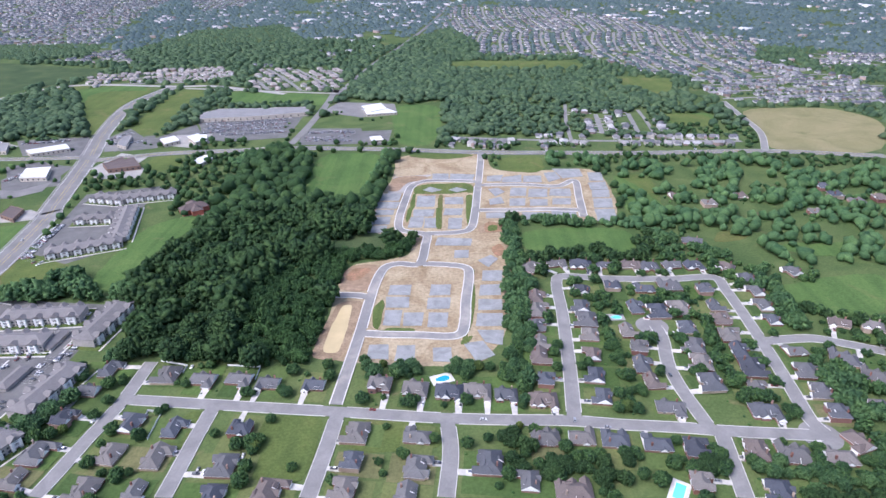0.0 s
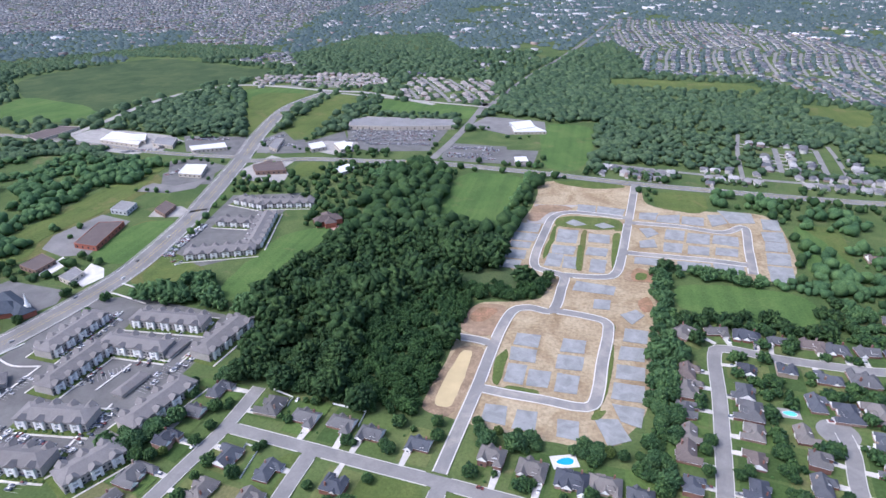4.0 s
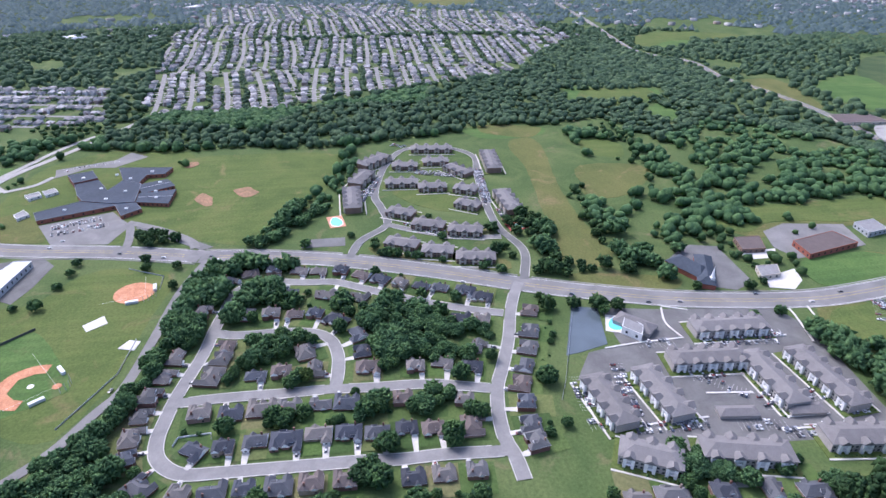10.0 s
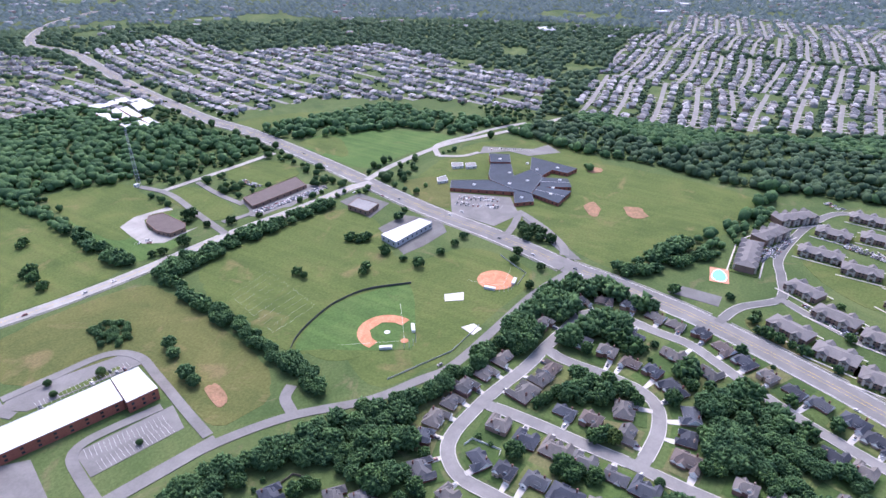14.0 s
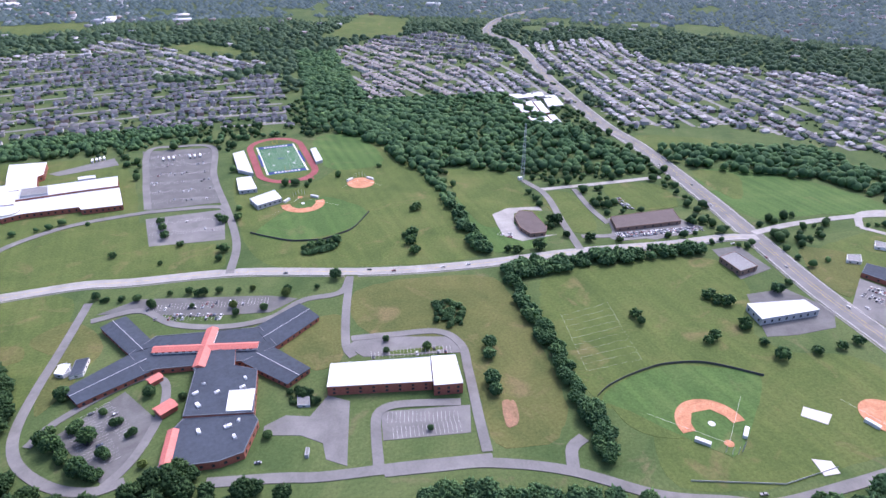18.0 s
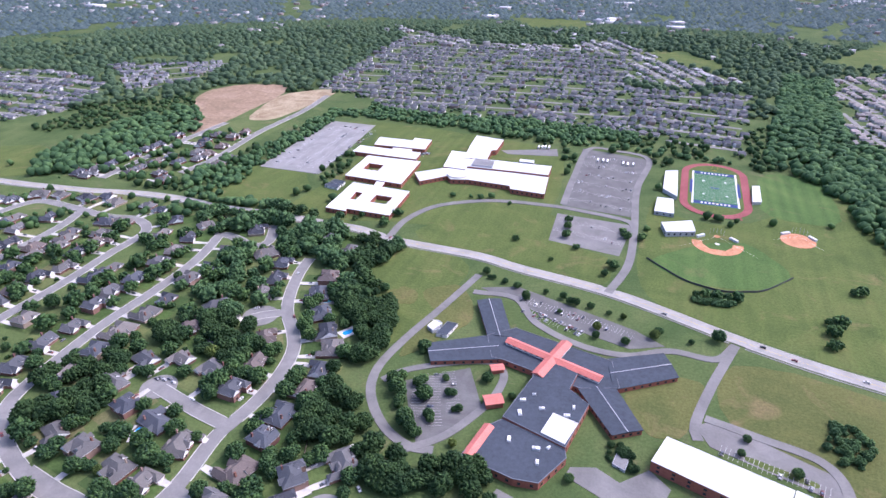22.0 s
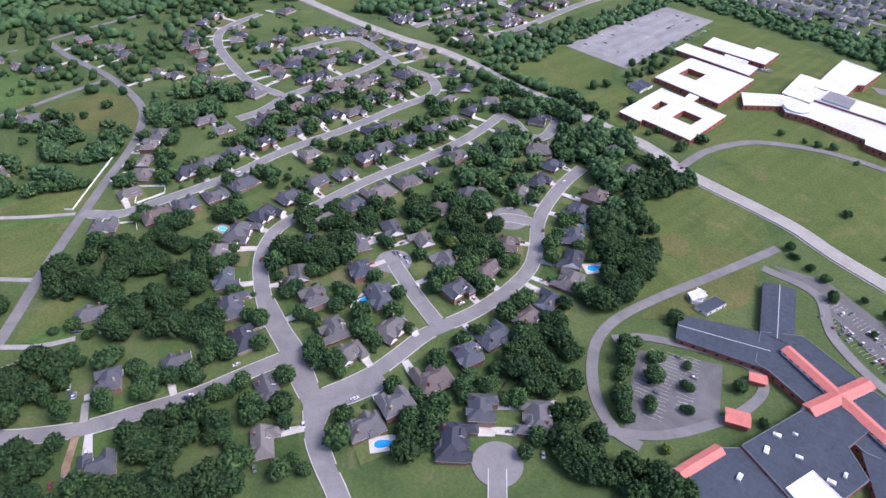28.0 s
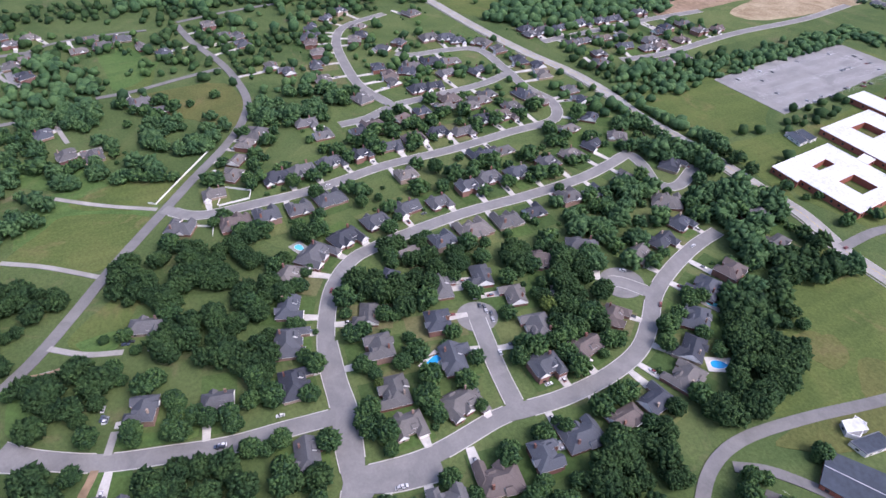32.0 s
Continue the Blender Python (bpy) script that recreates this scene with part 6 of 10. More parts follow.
pitched("apartment_house", "brickflats", "shingle_gray", "brick_brown", -596, 229, 76, 35, 16.5, 5.6, 3)
pitched("apartment_house", "brickflats", "shingle_gray", "brick_brown", -576, 162, 65, 33, 16.5, 5.6, 3)
pitched("apartment_house", "brickflats", "shingle_gray", "brick_brown", -557, 195, 75, 30, 16.5, 5.6, 3)
pitched("apartment_house", "brickflats", "shingle_gray", "brick_brown", -539, 229, 80, 37, 16.5, 5.6, 3)
pitched("apartment_house", "brickflats", "shingle_gray", "brick_brown", -804, 146, 135, 48, 17, 7.6, 3.2)
pitched("apartment_house", "brickflats", "shingle_gray", "brick_brown", -747, 128, 154, 44, 17, 7.6, 3.2)
pitched("apartment_house", "brickflats", "shingle_gray", "brick_brown", -687, 115, -179, 59, 17, 7.6, 3.2)
pitched("apartment_house", "brickflats", "shingle_gray", "brick_brown", -786, 296, -3, 67, 17, 7.6, 3.2)
pitched("apartment_house", "brickflats", "shingle_gray", "brick_brown", -658, 288, 4, 57, 17, 7.6, 3.2)

# ---------- houses ----------


HOUSE_KINDS = []


def house_kind(width, depth, eave, rise, wings, garage, two_storey=False, plain=False):
    """One prototype house, front towards -y. wings: (x0, x1, reach, rise, end) of front projections; garage: which wing or side holds it."""
    root = new("house")
    w, d = width / 2, depth / 2
    bm = bmesh.new()
    box(bm, -w, w, -d, d, 0, eave)
    for x0, x1, reach, r, e in wings:
        box(bm, x0, x1, -d - reach, -d + 1, 0, eave)
        if e == "g":
            m, y = (x0 + x1) / 2, -d - reach
            t = [bm.verts.new(p) for p in ((x0, y, eave), (x1, y, eave), (m, y, eave + r * 0.93))]
            bm.faces.new(t)
    wall = part("wall", bm, "wall_brick", root)
    bm = bmesh.new()
    hip(bm, -w, w, -d, d, eave, rise, "hh" if width % 2 else "hg")
    for x0, x1, reach, r, e in wings:
        hip(bm, x0, x1, -d - reach, -d + (x1 - x0) * 0.9 + 3.0, eave + 0.02, r, "gh" if e == "g" else "hh", 0.45)
    hip(bm, -w * 0.55, -w * 0.05, d - 4.0, d + 1.2, eave + 0.02, rise * 0.55, "hg", 0.4)
    hip(bm, w * 0.15, w * 0.62, -d + 1.0, -d + 5.0, eave + rise * 0.38, rise * 0.34, "gh", 0.3)
    bm.normal_update()
    for f in bm.faces:
        f.material_index = 1 if abs(f.normal.z) < 0.1 else 0
    roof = part("roof", bm, "shingle", root)
    roof.data.materials.append(MATS["trim_white"])
    bm = bmesh.new()
    box(bm, w * 0.45, w * 0.45 + 1.3, d * 0.5, d * 0.5 + 1.0, eave, eave + rise + 0.6)
    part("chimney", bm, "wall_brick", roof)
    gx, gy, gw = garage
    bm = bmesh.new()
    box(bm, gx - gw, gx + gw, gy - 0.06, gy, 0.05, 2.3)
    part("garage_door", bm, "trim_white", wall, "white panelled garage door")
    if plain:
        HOUSE_KINDS.append((root, d + max([q[2] for q in wings] or [0]), gx, gw))
        return root
    bm = bmesh.new()
    box(bm, -0.6, 0.6, -d - 0.06, -d, 0.1, 2.3)
    part("front_door", bm, "fence_wood", wall, "dark wooden front door")
    levels = (1.0, 4.0) if two_storey else (1.0,)
    for z in levels:
        for x, y, s in ((-w * 0.55, -d - 0.05, 0), (w * 0.2, -d - 0.05, 0), (-w * 0.4, d + 0.05, 0)):
            bm = bmesh.new()
            box(bm, -0.85, 0.85, -0.05, 0.05, z, z + 1.5)
            o = part("window", bm, "window_glass", wall)
            o.location = (x, y, 0)
    if wings:
        x0, x1, reach, r, e = wings[0]
        bm = bmesh.new()
        box(bm, -0.9, 0.9, -0.05, 0.05, 0.9, 2.5)
        o = part("window", bm, "window_glass", wall)
        o.location = ((x0 + x1) / 2, -d - reach - 0.05, 0)
    HOUSE_KINDS.append((root, d + max([q[2] for q in wings] or [0]), gx, gw))
    return root


HOUSE_SHAPES = (
    (19, 13, 3.0, 4.6, [(-8.5, -2.5, 2.5, 3.2, "g"), (3.0, 9.5, 4.0, 3.2, "h")], (6.2, -10.5, 2.5)),
    (18, 12, 3.0, 4.4, [(-9.0, -3.0, 3.5, 3.0, "g")], (-6.0, -9.5, 2.4)),
    (21, 14, 3.1, 5.2, [(-5.5, 0.5, 2.0, 3.4, "g"), (4.5, 10.5, 5.0, 3.3, "g"), (-10.0, -6.5, 1.2, 2.0, "g")], (7.5, -12.0, 2.6)),
    (17, 12, 5.6, 4.0, [(-8.0, -2.0, 2.0, 3.0, "g"), (3.0, 8.5, 3.5, 2.8, "h")], (5.8, -9.5, 2.4), True),
    (20, 12, 2.9, 4.2, [(2.5, 10.0, 4.5, 3.4, "h")], (6.2, -10.5, 2.6)),
    (23, 15, 3.2, 5.4, [(-11.0, -5.0, 3.0, 3.2, "g"), (-2.5, 3.0, 1.5, 3.0, "g"), (6.0, 11.5, 6.0, 3.0, "h")], (8.7, -13.5, 2.4)),)
for far_kind in (False, True):
    for w_, d_, e_, r_, wings_, garage_, *two_ in HOUSE_SHAPES:
        house_kind(w_, d_, e_, r_, wings_, garage_, bool(two_), far_kind)
HOUSE_LABEL = "brick house with a steep gray shingle roof"
house_rng = random.Random(11)
HOUSES = []
LOT_QUADS, DRIVE_CARS = [], []


def nearest_road(p):
    best = None
    for name, w, _, line in ROADS:
        if name in ("arterial_road", "parkway", "access_road", "drive", "ring_drive", "site_road", "highway", "dirt_track"):
            continue
        k = int(np.argmin(((line - p) ** 2).sum(1)))
        d = np.linalg.norm(line[k] - p)
        if best is None or d - w / 2 < best[0]:
            a, b = line[max(0, k - 2)], line[min(len(line) - 1, k + 2)]
            best = (d - w / 2, line[k], (b - a) / max(np.linalg.norm(b - a), 1e-6), w)
    return best


def houses(street, places):
    """Houses along a street, each turned to the road, with its driveway."""
    for x, y in places:
        p = np.array((x, y), float)
        if any((p[0] - q[0]) ** 2 + (p[1] - q[1]) ** 2 < 190 for q in HOUSES):
            continue
        for name, w, _, line in ROADS:
            if name == "dirt_track":
                continue
            k = int(np.argmin(((line - p) ** 2).sum(1)))
            away = p - line[k]
            gap = np.linalg.norm(away)
            if gap < w / 2 + 12.5:
                p = line[k] + away / max(gap, 0.1) * (w / 2 + 12.5)
        x, y = float(p[0]), float(p[1])
        if any((p[0] - q[0]) ** 2 + (p[1] - q[1]) ** 2 < 190 for q in HOUSES):
            continue
        HOUSES.append((x, y))
        k = house_rng.randrange(6) + (6 if math.hypot(x + 30, y - 10) > 365 else 0)
        root, front, gx, gw = HOUSE_KINDS[k]
        dist, foot, along, w = nearest_road(p)
        if dist > 75:
            a = house_rng.choice((0.0, math.pi / 2, math.pi))
        else:
            v = foot - p
            n = np.array((-along[1], along[0]))
            n = n if n @ v > 0 else -n
            a = math.atan2(n[1], n[0]) + math.pi / 2
        s = house_rng.uniform(0.78, 0.94) if y > 240 else house_rng.uniform(0.71, 0.85) if x < -180 else house_rng.uniform(0.9, 1.08) if math.hypot(x, y) < 420 else house_rng.uniform(0.86, 1.0)
        ob = copy_thing(root, Matrix.LocRotScale((x, y, 0.2), Euler((0, 0, a)), (s, s, s)))
        ob.scale = (s, s, s)
        tagged(ob, HOUSE_LABEL, "house", "houses of the " + street.replace("_", " "))
        mark_disc(x, y, 11, 4)
        if dist < 45:
            fr, bk, sd = dist - 3.3, house_rng.uniform(14, 22), house_rng.uniform(9.5, 12)
            ca, sa, zq = math.cos(a), math.sin(a), 0.459 + 0.00007 * len(LOT_QUADS)
            LOT_QUADS.append([(x + u * ca - v * sa, y + u * sa + v * ca, zq) for u, v in ((-sd, -fr), (sd, -fr), (sd, bk), (-sd, bk))])
        if dist < 45:
            r = Matrix.Rotation(a, 3, "Z")
            st = r @ Vector((gx * s, -(front - 0.5) * s, 0))
            length = max(3.0, dist - front * s + 0.6)
            en = st + r @ Vector((0, -length, 0))
            bm = bmesh.new()
            side = r @ Vector((1, 0, 0))
            g0, g1 = gw * s + 0.4, gw * s - 0.4
            prism(bm, [(st.x + side.x * g0, st.y + side.y * g0), (st.x - side.x * g0, st.y - side.y * g0), (en.x - side.x * g1, en.y - side.y * g1), (en.x + side.x * g1, en.y + side.y * g1)], -0.3, 0.3173 + 0.0004 * len(HOUSES))
            dr = part("driveway", bm, "concrete_drive", None, "pale concrete driveway in front of a house")
            dr.location = (x, y, 0.2)
            if house_rng.random() < 0.55:
                out = house_rng.uniform(0.15, 0.5)
                DRIVE_CARS.append((x + st.x + (en.x - st.x) * out + side.x * house_rng.choice((-1.2, 1.2)), y + st.y + (en.y - st.y) * out, a + math.pi / 2))
            tagged(dr, category="driveway", group="driveways of the " + street.replace("_", " "), kind="structure")

# ---------- houses, street by street ----------
houses("west_close", [(-479, -10), (-422, -20), (-401, -19), (-379, -21), (-363, -26), (-344, -27), (-326, -25), (-301, -15), (-294, 9), (-292, 28), (-293, 46), (-296, 66), (-295, 84), (-292, 104), (-292, 143), (-295, 161), (-295, 182), (-327, 11), (-327, 29), (-330, 48), (-329, 67), (-331, 87), (-330, 106), (-327, 124), (-329, 143), (-326, 160), (-324, 184), (-358, 9), (-356, 29), (-358, 49), (-359, 67), (-362, 87), (-358, 105), (-354, 143), (-355, 185), (-397, 11), (-394, 41), (-395, 59), (-394, 86), (-416, 74), (-393, 121), (-388, 155), (-390, 175), (-383, 196), (-405, 204), (-434, 17), (-417, 15), (-473, 25), (-471, 45), (-468, 64), (-466, 81), (-455, 98), (-434, 115), (-412, 118), (-527, 1), (-539, 20), (-540, 41), (-532, 63), (-529, 82), (-525, 99), (-520, 118), (-514, 137), (-504, 154), (-497, 172), (-492, 188), (-485, 209), (-473, 222), (-503, 57), (-499, 70), (-494, 88), (-486, 117), (-449, 200), (-443, 215), (-447, 254), (-419, 248), (-399, 241), (-378, 235), (-359, 228), (-339, 226), (-320, 224), (-304, 223)])
houses("se_loop", [(273, -148), (264, -122), (250, -99), (222, -91), (194, -82), (163, -76), (220, -157), (195, -134), (165, -129), (134, -124), (112, -121), (196, -185), (195, -214), (169, -224), (169, -167), (139, -163), (109, -153), (138, -222), (111, -207), (113, -236), (126, -269), (236, -208), (190, -260), (238, -184), (83, -294), (68, -275), (64, -248), (63, -226), (64, -198), (63, -173), (62, -147), (61, -119), (29, -153), (5, -175), (24, -128), (245, -11), (181, -2), (171, -37), (117, -69), (88, -50), (129, 22), (141, 90), (61, -98)])
houses("se_upper", [(370, -127), (371, -148), (374, -173), (372, -200), (319, -105), (320, -130), (322, -155), (325, -221), (286, -202), (283, -228), (290, -257), (296, -279), (292, -306), (292, -335), (282, -175), (190, -294), (166, -323), (169, -349), (180, -377), (241, -321), (240, -345), (239, -287), (238, -263), (239, -235), (204, -387), (246, -380), (242, -431), (117, -341), (100, -315), (121, -367), (369, -77), (389, -96), (411, -105), (430, -118), (445, -131), (335, -46), (323, -83), (448, -176), (419, -183), (412, -214), (416, -231), (376, -228), (380, -253), (419, -260), (418, -281), (472, -240), (530, -60), (526, 31), (536, 87), (459, 83), (469, 0), (474, 21)])
houses("east_lane", [(83, 524), (109, 531), (132, 529), (154, 527), (178, 527), (196, 524), (218, 526), (239, 526), (268, 523), (280, 501), (125, 481), (152, 485), (180, 482), (204, 487), (231, 479), (278, 476), (81, 469), (78, 448), (75, 425), (75, 401), (72, 383), (72, 355), (68, 335), (118, 454), (119, 433), (117, 412), (113, 386), (110, 361), (110, 338), (163, 451), (182, 445), (201, 449), (231, 453), (228, 433), (197, 421), (225, 410), (194, 396), (147, 416), (149, 393), (146, 372), (192, 375), (190, 352), (225, 389), (225, 368), (219, 346), (214, 322), (148, 353), (152, 326), (274, 453), (271, 431), (268, 388), (264, 364), (263, 342), (261, 319), (322, 426), (344, 418), (298, 377), (309, 357), (293, 325), (64, 298), (87, 298), (108, 297), (133, 292), (154, 287), (193, 287), (214, 282), (259, 294), (240, 280), (28, 278), (50, 264), (74, 255), (148, 261), (192, 254), (43, 341)])
houses("north_row", [(-199, 364), (-173, 359), (-147, 359), (-125, 354), (-92, 352), (-45, 351), (-20, 348), (4, 344), (23, 345), (43, 342)])
houses("west_block", [(-246, 371), (-250, 347), (-251, 318), (-253, 288), (-254, 267), (-204, 314), (-174, 309), (-205, 287), (-177, 284), (-207, 259), (-178, 257), (-131, 306), (-132, 277), (-132, 254), (-102, 256), (-55, 304), (-17, 300), (-55, 279), (-17, 275), (-57, 257), (-22, 253)])
houses("east_farms", [(325, 425), (344, 414), (299, 376), (308, 354), (328, 512), (256, 577), (358, 699), (421, 647), (414, 716), (311, 673), (283, 700), (488, 679), (517, 687), (470, 725), (472, 697)])
houses("west_south", [(-240, -78), (-242, -69), (-258, -46), (-264, -31)])
houses("se_loop", [(131, -425)])
houses("se_rows", [(393, -400), (419, -345), (413, -329), (445, -320), (460, -303), (511, -308), (512, -289), (578, -311), (586, -333), (587, -373), (578, -391), (546, -419), (523, -428), (485, -434), (467, -452), (562, -493), (529, -220), (595, -237), (647, -244), (701, -284), (714, -307), (656, -312), (629, -304)])
houses("se_new", [(546, -490), (550, -510), (548, -533), (550, -565), (548, -595), (545, -615), (541, -659), (500, -519), (501, -536), (498, -564), (494, -586), (467, -568), (468, -608), (485, -637), (488, -653), (460, -524), (437, -510), (408, -578), (412, -607), (451, -645), (464, -682), (461, -712), (448, -589)])
houses("county", [(719, -28), (731, -50), (701, 61), (780, 44), (586, -183), (564, -195), (687, -158), (661, -172), (554, -48), (759, -22)])
houses("se_mid", [(675, -256), (625, -239), (566, -226), (613, -290), (530, -284), (521, -319), (522, -343), (467, -318), (471, -291), (495, -285), (421, -307), (413, -397), (427, -358), (381, -277), (366, -259), (670, -390), (448, -608), (491, -686), (490, -343), (515, -364), (565, -399), (482, -376), (372, -298), (384, -326), (326, -293), (383, -347), (297, -363), (301, -389), (343, -422), (333, -388), (443, -437), (470, -436), (327, -314), (304, -421), (160, -436), (401, -441), (376, -436), (396, -366), (417, -321)])
houses("county_west", [(786, 71), (762, 63), (775, 41), (714, -4), (715, -25), (722, -52), (698, -67), (670, -85), (707, 61), (714, 47), (703, 89), (659, 51), (731, -148), (695, -157), (687, -172)])

tagged(new("yard_lawns", mesh_from("yard_lawns", [p for q in LOT_QUADS for p in q], [tuple(range(4 * i, 4 * i + 4)) for i in range(len(LOT_QUADS))], ["lawn_lot"])),
       "mown lawns round the houses, each lot its own green", "lawn", kind="stuff")

for spot in ((165, -194, 13), (149, -296, 15), (170, 426, 13), (240, 301, 13), (0, -139, 13.5)):
    bulb(*spot)


# ---------- sports grounds ----------
def flat(name, poly, z, mat, parent=None, label=""):
    """A thin painted or laid sheet at a height."""
    bm = bmesh.new()
    prism(bm, poly, z - 0.03, z)
    return part(name, bm, mat, parent, label)


def oval(cx, cy, half, r, n=16):
    """A running-track outline: two straights along y and two bends."""
    pts = [(cx + r * math.cos(a), cy + half + r * math.sin(a)) for a in np.linspace(0, math.pi, n)]
    return pts + [(cx + r * math.cos(a), cy - half + r * math.sin(a)) for a in np.linspace(math.pi, 2 * math.pi, n)]


def stadium(cx, cy):
    root = new("football_field")
    root.location = (cx, cy, 0)
    tagged(root, "green football field with blue end zones inside a red running track", "football field")
    flat("running_track", oval(0, 0, 50, 40), 0.50, "track", root, "dull red running track")
    flat("infield_grass", oval(0, 0, 50, 31), 0.53, "grass_mid", root)
    flat("turf", [(-26, -57), (26, -57), (26, 57), (-26, 57)], 0.56, "turf", root, "bright green artificial turf")
    for s in (-1, 1):
        y0, y1 = sorted((s * 45.7, s * 54.9))
        z = flat("end_zone", [(-24, y0), (24, y0), (24, y1), (-24, y1)], 0.59, "field_blue", root, "dark blue end zone with white letters")
        for k in range(8):
            x = -15 + k * 4.3
            flat("painted_bar", [(x - 1.1, (y0 + y1) / 2 - 2.2), (x + 1.1, (y0 + y1) / 2 - 2.2), (x + 1.1, (y0 + y1) / 2 + 2.2), (x - 1.1, (y0 + y1) / 2 + 2.2)], 0.615, "marking_white", z)
        x0, x1 = sorted((s * 24.4, s * 26.6))
        flat("sideline", [(x0, -55), (x1, -55), (x1, 55), (x0, 55)], 0.59, "marking_white", root)
        flat("team_area", [(s * 27.5 - 1.6, -23), (s * 27.5 + 1.6, -23), (s * 27.5 + 1.6, 23), (s * 27.5 - 1.6, 23)], 0.61, "field_blue", root)
        bm = bmesh.new()
        box(bm, -0.15, 0.15, s * 56 - 0.15, s * 56 + 0.15, 0.5, 3.5)
        box(bm, -3.2, 3.2, s * 56 - 0.12, s * 56 + 0.12, 3.4, 3.65)
        box(bm, -3.2, -2.95, s * 56 - 0.12, s * 56 + 0.12, 3.6, 10)
        box(bm, 2.95, 3.2, s * 56 - 0.12, s * 56 + 0.12, 3.6, 10)
        part("goal_post", bm, "marking_yellow", root, "yellow goal post")
    for k in range(-9, 10):
        flat("yard_line", [(-24.3, k * 4.57 - 0.16), (24.3, k * 4.57 - 0.16), (24.3, k * 4.57 + 0.16), (-24.3, k * 4.57 + 0.16)], 0.60, "marking_white", root)
    flat("midfield_mark", [(-5, -1.6), (5, -1.6), (5, 1.6), (-5, 1.6)], 0.62, "field_blue", root)
    for x in (-13, 13):
        for y in (-23, 23):
            flat("painted_number", [(x + 1.8 * math.cos(a), y + 1.8 * math.sin(a)) for a in np.linspace(0, 6.28, 9)[:-1]], 0.62, "marking_white", root)
    flat("apron", [(-28, 88), (14, 88), (20, 62), (-22, 62)], 0.515, "track", root)
    mark_poly([(cx - 48, cy - 95), (cx + 48, cy - 95), (cx + 48, cy + 95), (cx - 48, cy + 95)], 2)


stadium(-217, -724)


def diamond(name, hx, hy, heading, base, skin):
    """A ball field: clay skin, grass square, mound, plate circle, foul lines and dugouts."""
    root = new("baseball_diamond")
    root.location, root.rotation_euler = (hx, hy, 0), (0, 0, radians(heading))
    tagged(root, "orange clay baseball diamond with white foul lines", "baseball diamond")
    d = base * math.sqrt(0.5)
    big = base > 20
    mid = base * 0.67
    if big:
        band = [(skin * math.cos(a), mid + skin * math.sin(a)) for a in np.linspace(-0.12, math.pi + 0.12, 26)]
        inner = [(-skin * 0.60, mid - 3), (-skin * 0.56, mid + 4), (-skin * 0.3, mid + skin * 0.52), (skin * 0.3, mid + skin * 0.52), (skin * 0.56, mid + 4), (skin * 0.60, mid - 3)]
        flat("clay_skin", band + inner, 0.46, "clay", root, "orange clay infield")
    else:
        flat("clay_skin", [(skin * math.cos(a), mid + skin * math.sin(a)) for a in np.linspace(0, 6.28, 26)[:-1]], 0.46, "clay", root, "orange clay infield")
    flat("mound", [(2.4 * math.cos(a), mid + 2.4 * math.sin(a)) for a in np.linspace(0, 6.28, 13)[:-1]], 0.52, "marking_white" if big else "clay", root)
    flat("plate_circle", [(3.2 * math.cos(a), 3.2 * math.sin(a)) for a in np.linspace(0, 6.28, 13)[:-1]], 0.50, "clay", root)
    for s in (-1, 1):
        u = np.array((s * math.sqrt(0.5), math.sqrt(0.5)))
        n = np.array((-u[1], u[0]))
        a, b = u * 2, u * base * 1.9
        flat("foul_line", [tuple(a + n * 0.06), tuple(b + n * 0.06), tuple(b - n * 0.06), tuple(a - n * 0.06)], 0.54, "marking_white", root)
        bm = bmesh.new()
        box(bm, -5, 5, -1.4, 1.4, 0, 2.5)
        o = part("dugout", bm, "roof_white", root, "white-roofed dugout")
        o.rotation_euler = (0, 0, math.atan2(u[1], u[0]))
        o.location = (*(u * base * 0.55 - n * s * 8), 0)
    bm = bmesh.new()
    for k in range(5):
        a = radians(-140 + k * 25)
        box(bm, 9 * math.cos(a) - 0.12, 9 * math.cos(a) + 0.12, 9 * math.sin(a) - 0.12, 9 * math.sin(a) + 0.12, 0, 6)
    tagged(part("backstop", bm, "metal_gray", root, "gray chain-link backstop posts"), kind="stuff")
    return root


diamond("diamond", -404, -96, 173, 27.4, 24)
diamond("diamond", -217, -585, 0, 27.4, 25)
diamond("diamond", -517, -66, 148, 18.3, 17)
diamond("diamond", -298, -615, -10, 18.3, 17)


def court(x, y, angle):
    root = new("tennis_court")
    root.location, root.rotation_euler = (x, y, 0), (0, 0, radians(angle))
    tagged(root, "red and green tennis court with white lines", "tennis court")
    flat("surround", [(-9, -18), (9, -18), (9, 18), (-9, 18)], 0.42, "court_red", root)
    flat("playing_surface", [(-5.5, -12), (5.5, -12), (5.5, 12), (-5.5, 12)], 0.45, "court_green", root)
    for y0 in (-12, -6.4, 0, 6.4, 12):
        flat("court_line", [(-5.5, y0 - 0.08), (5.5, y0 - 0.08), (5.5, y0 + 0.08), (-5.5, y0 + 0.08)], 0.48, "marking_white", root)


court(-605, 293, 10)


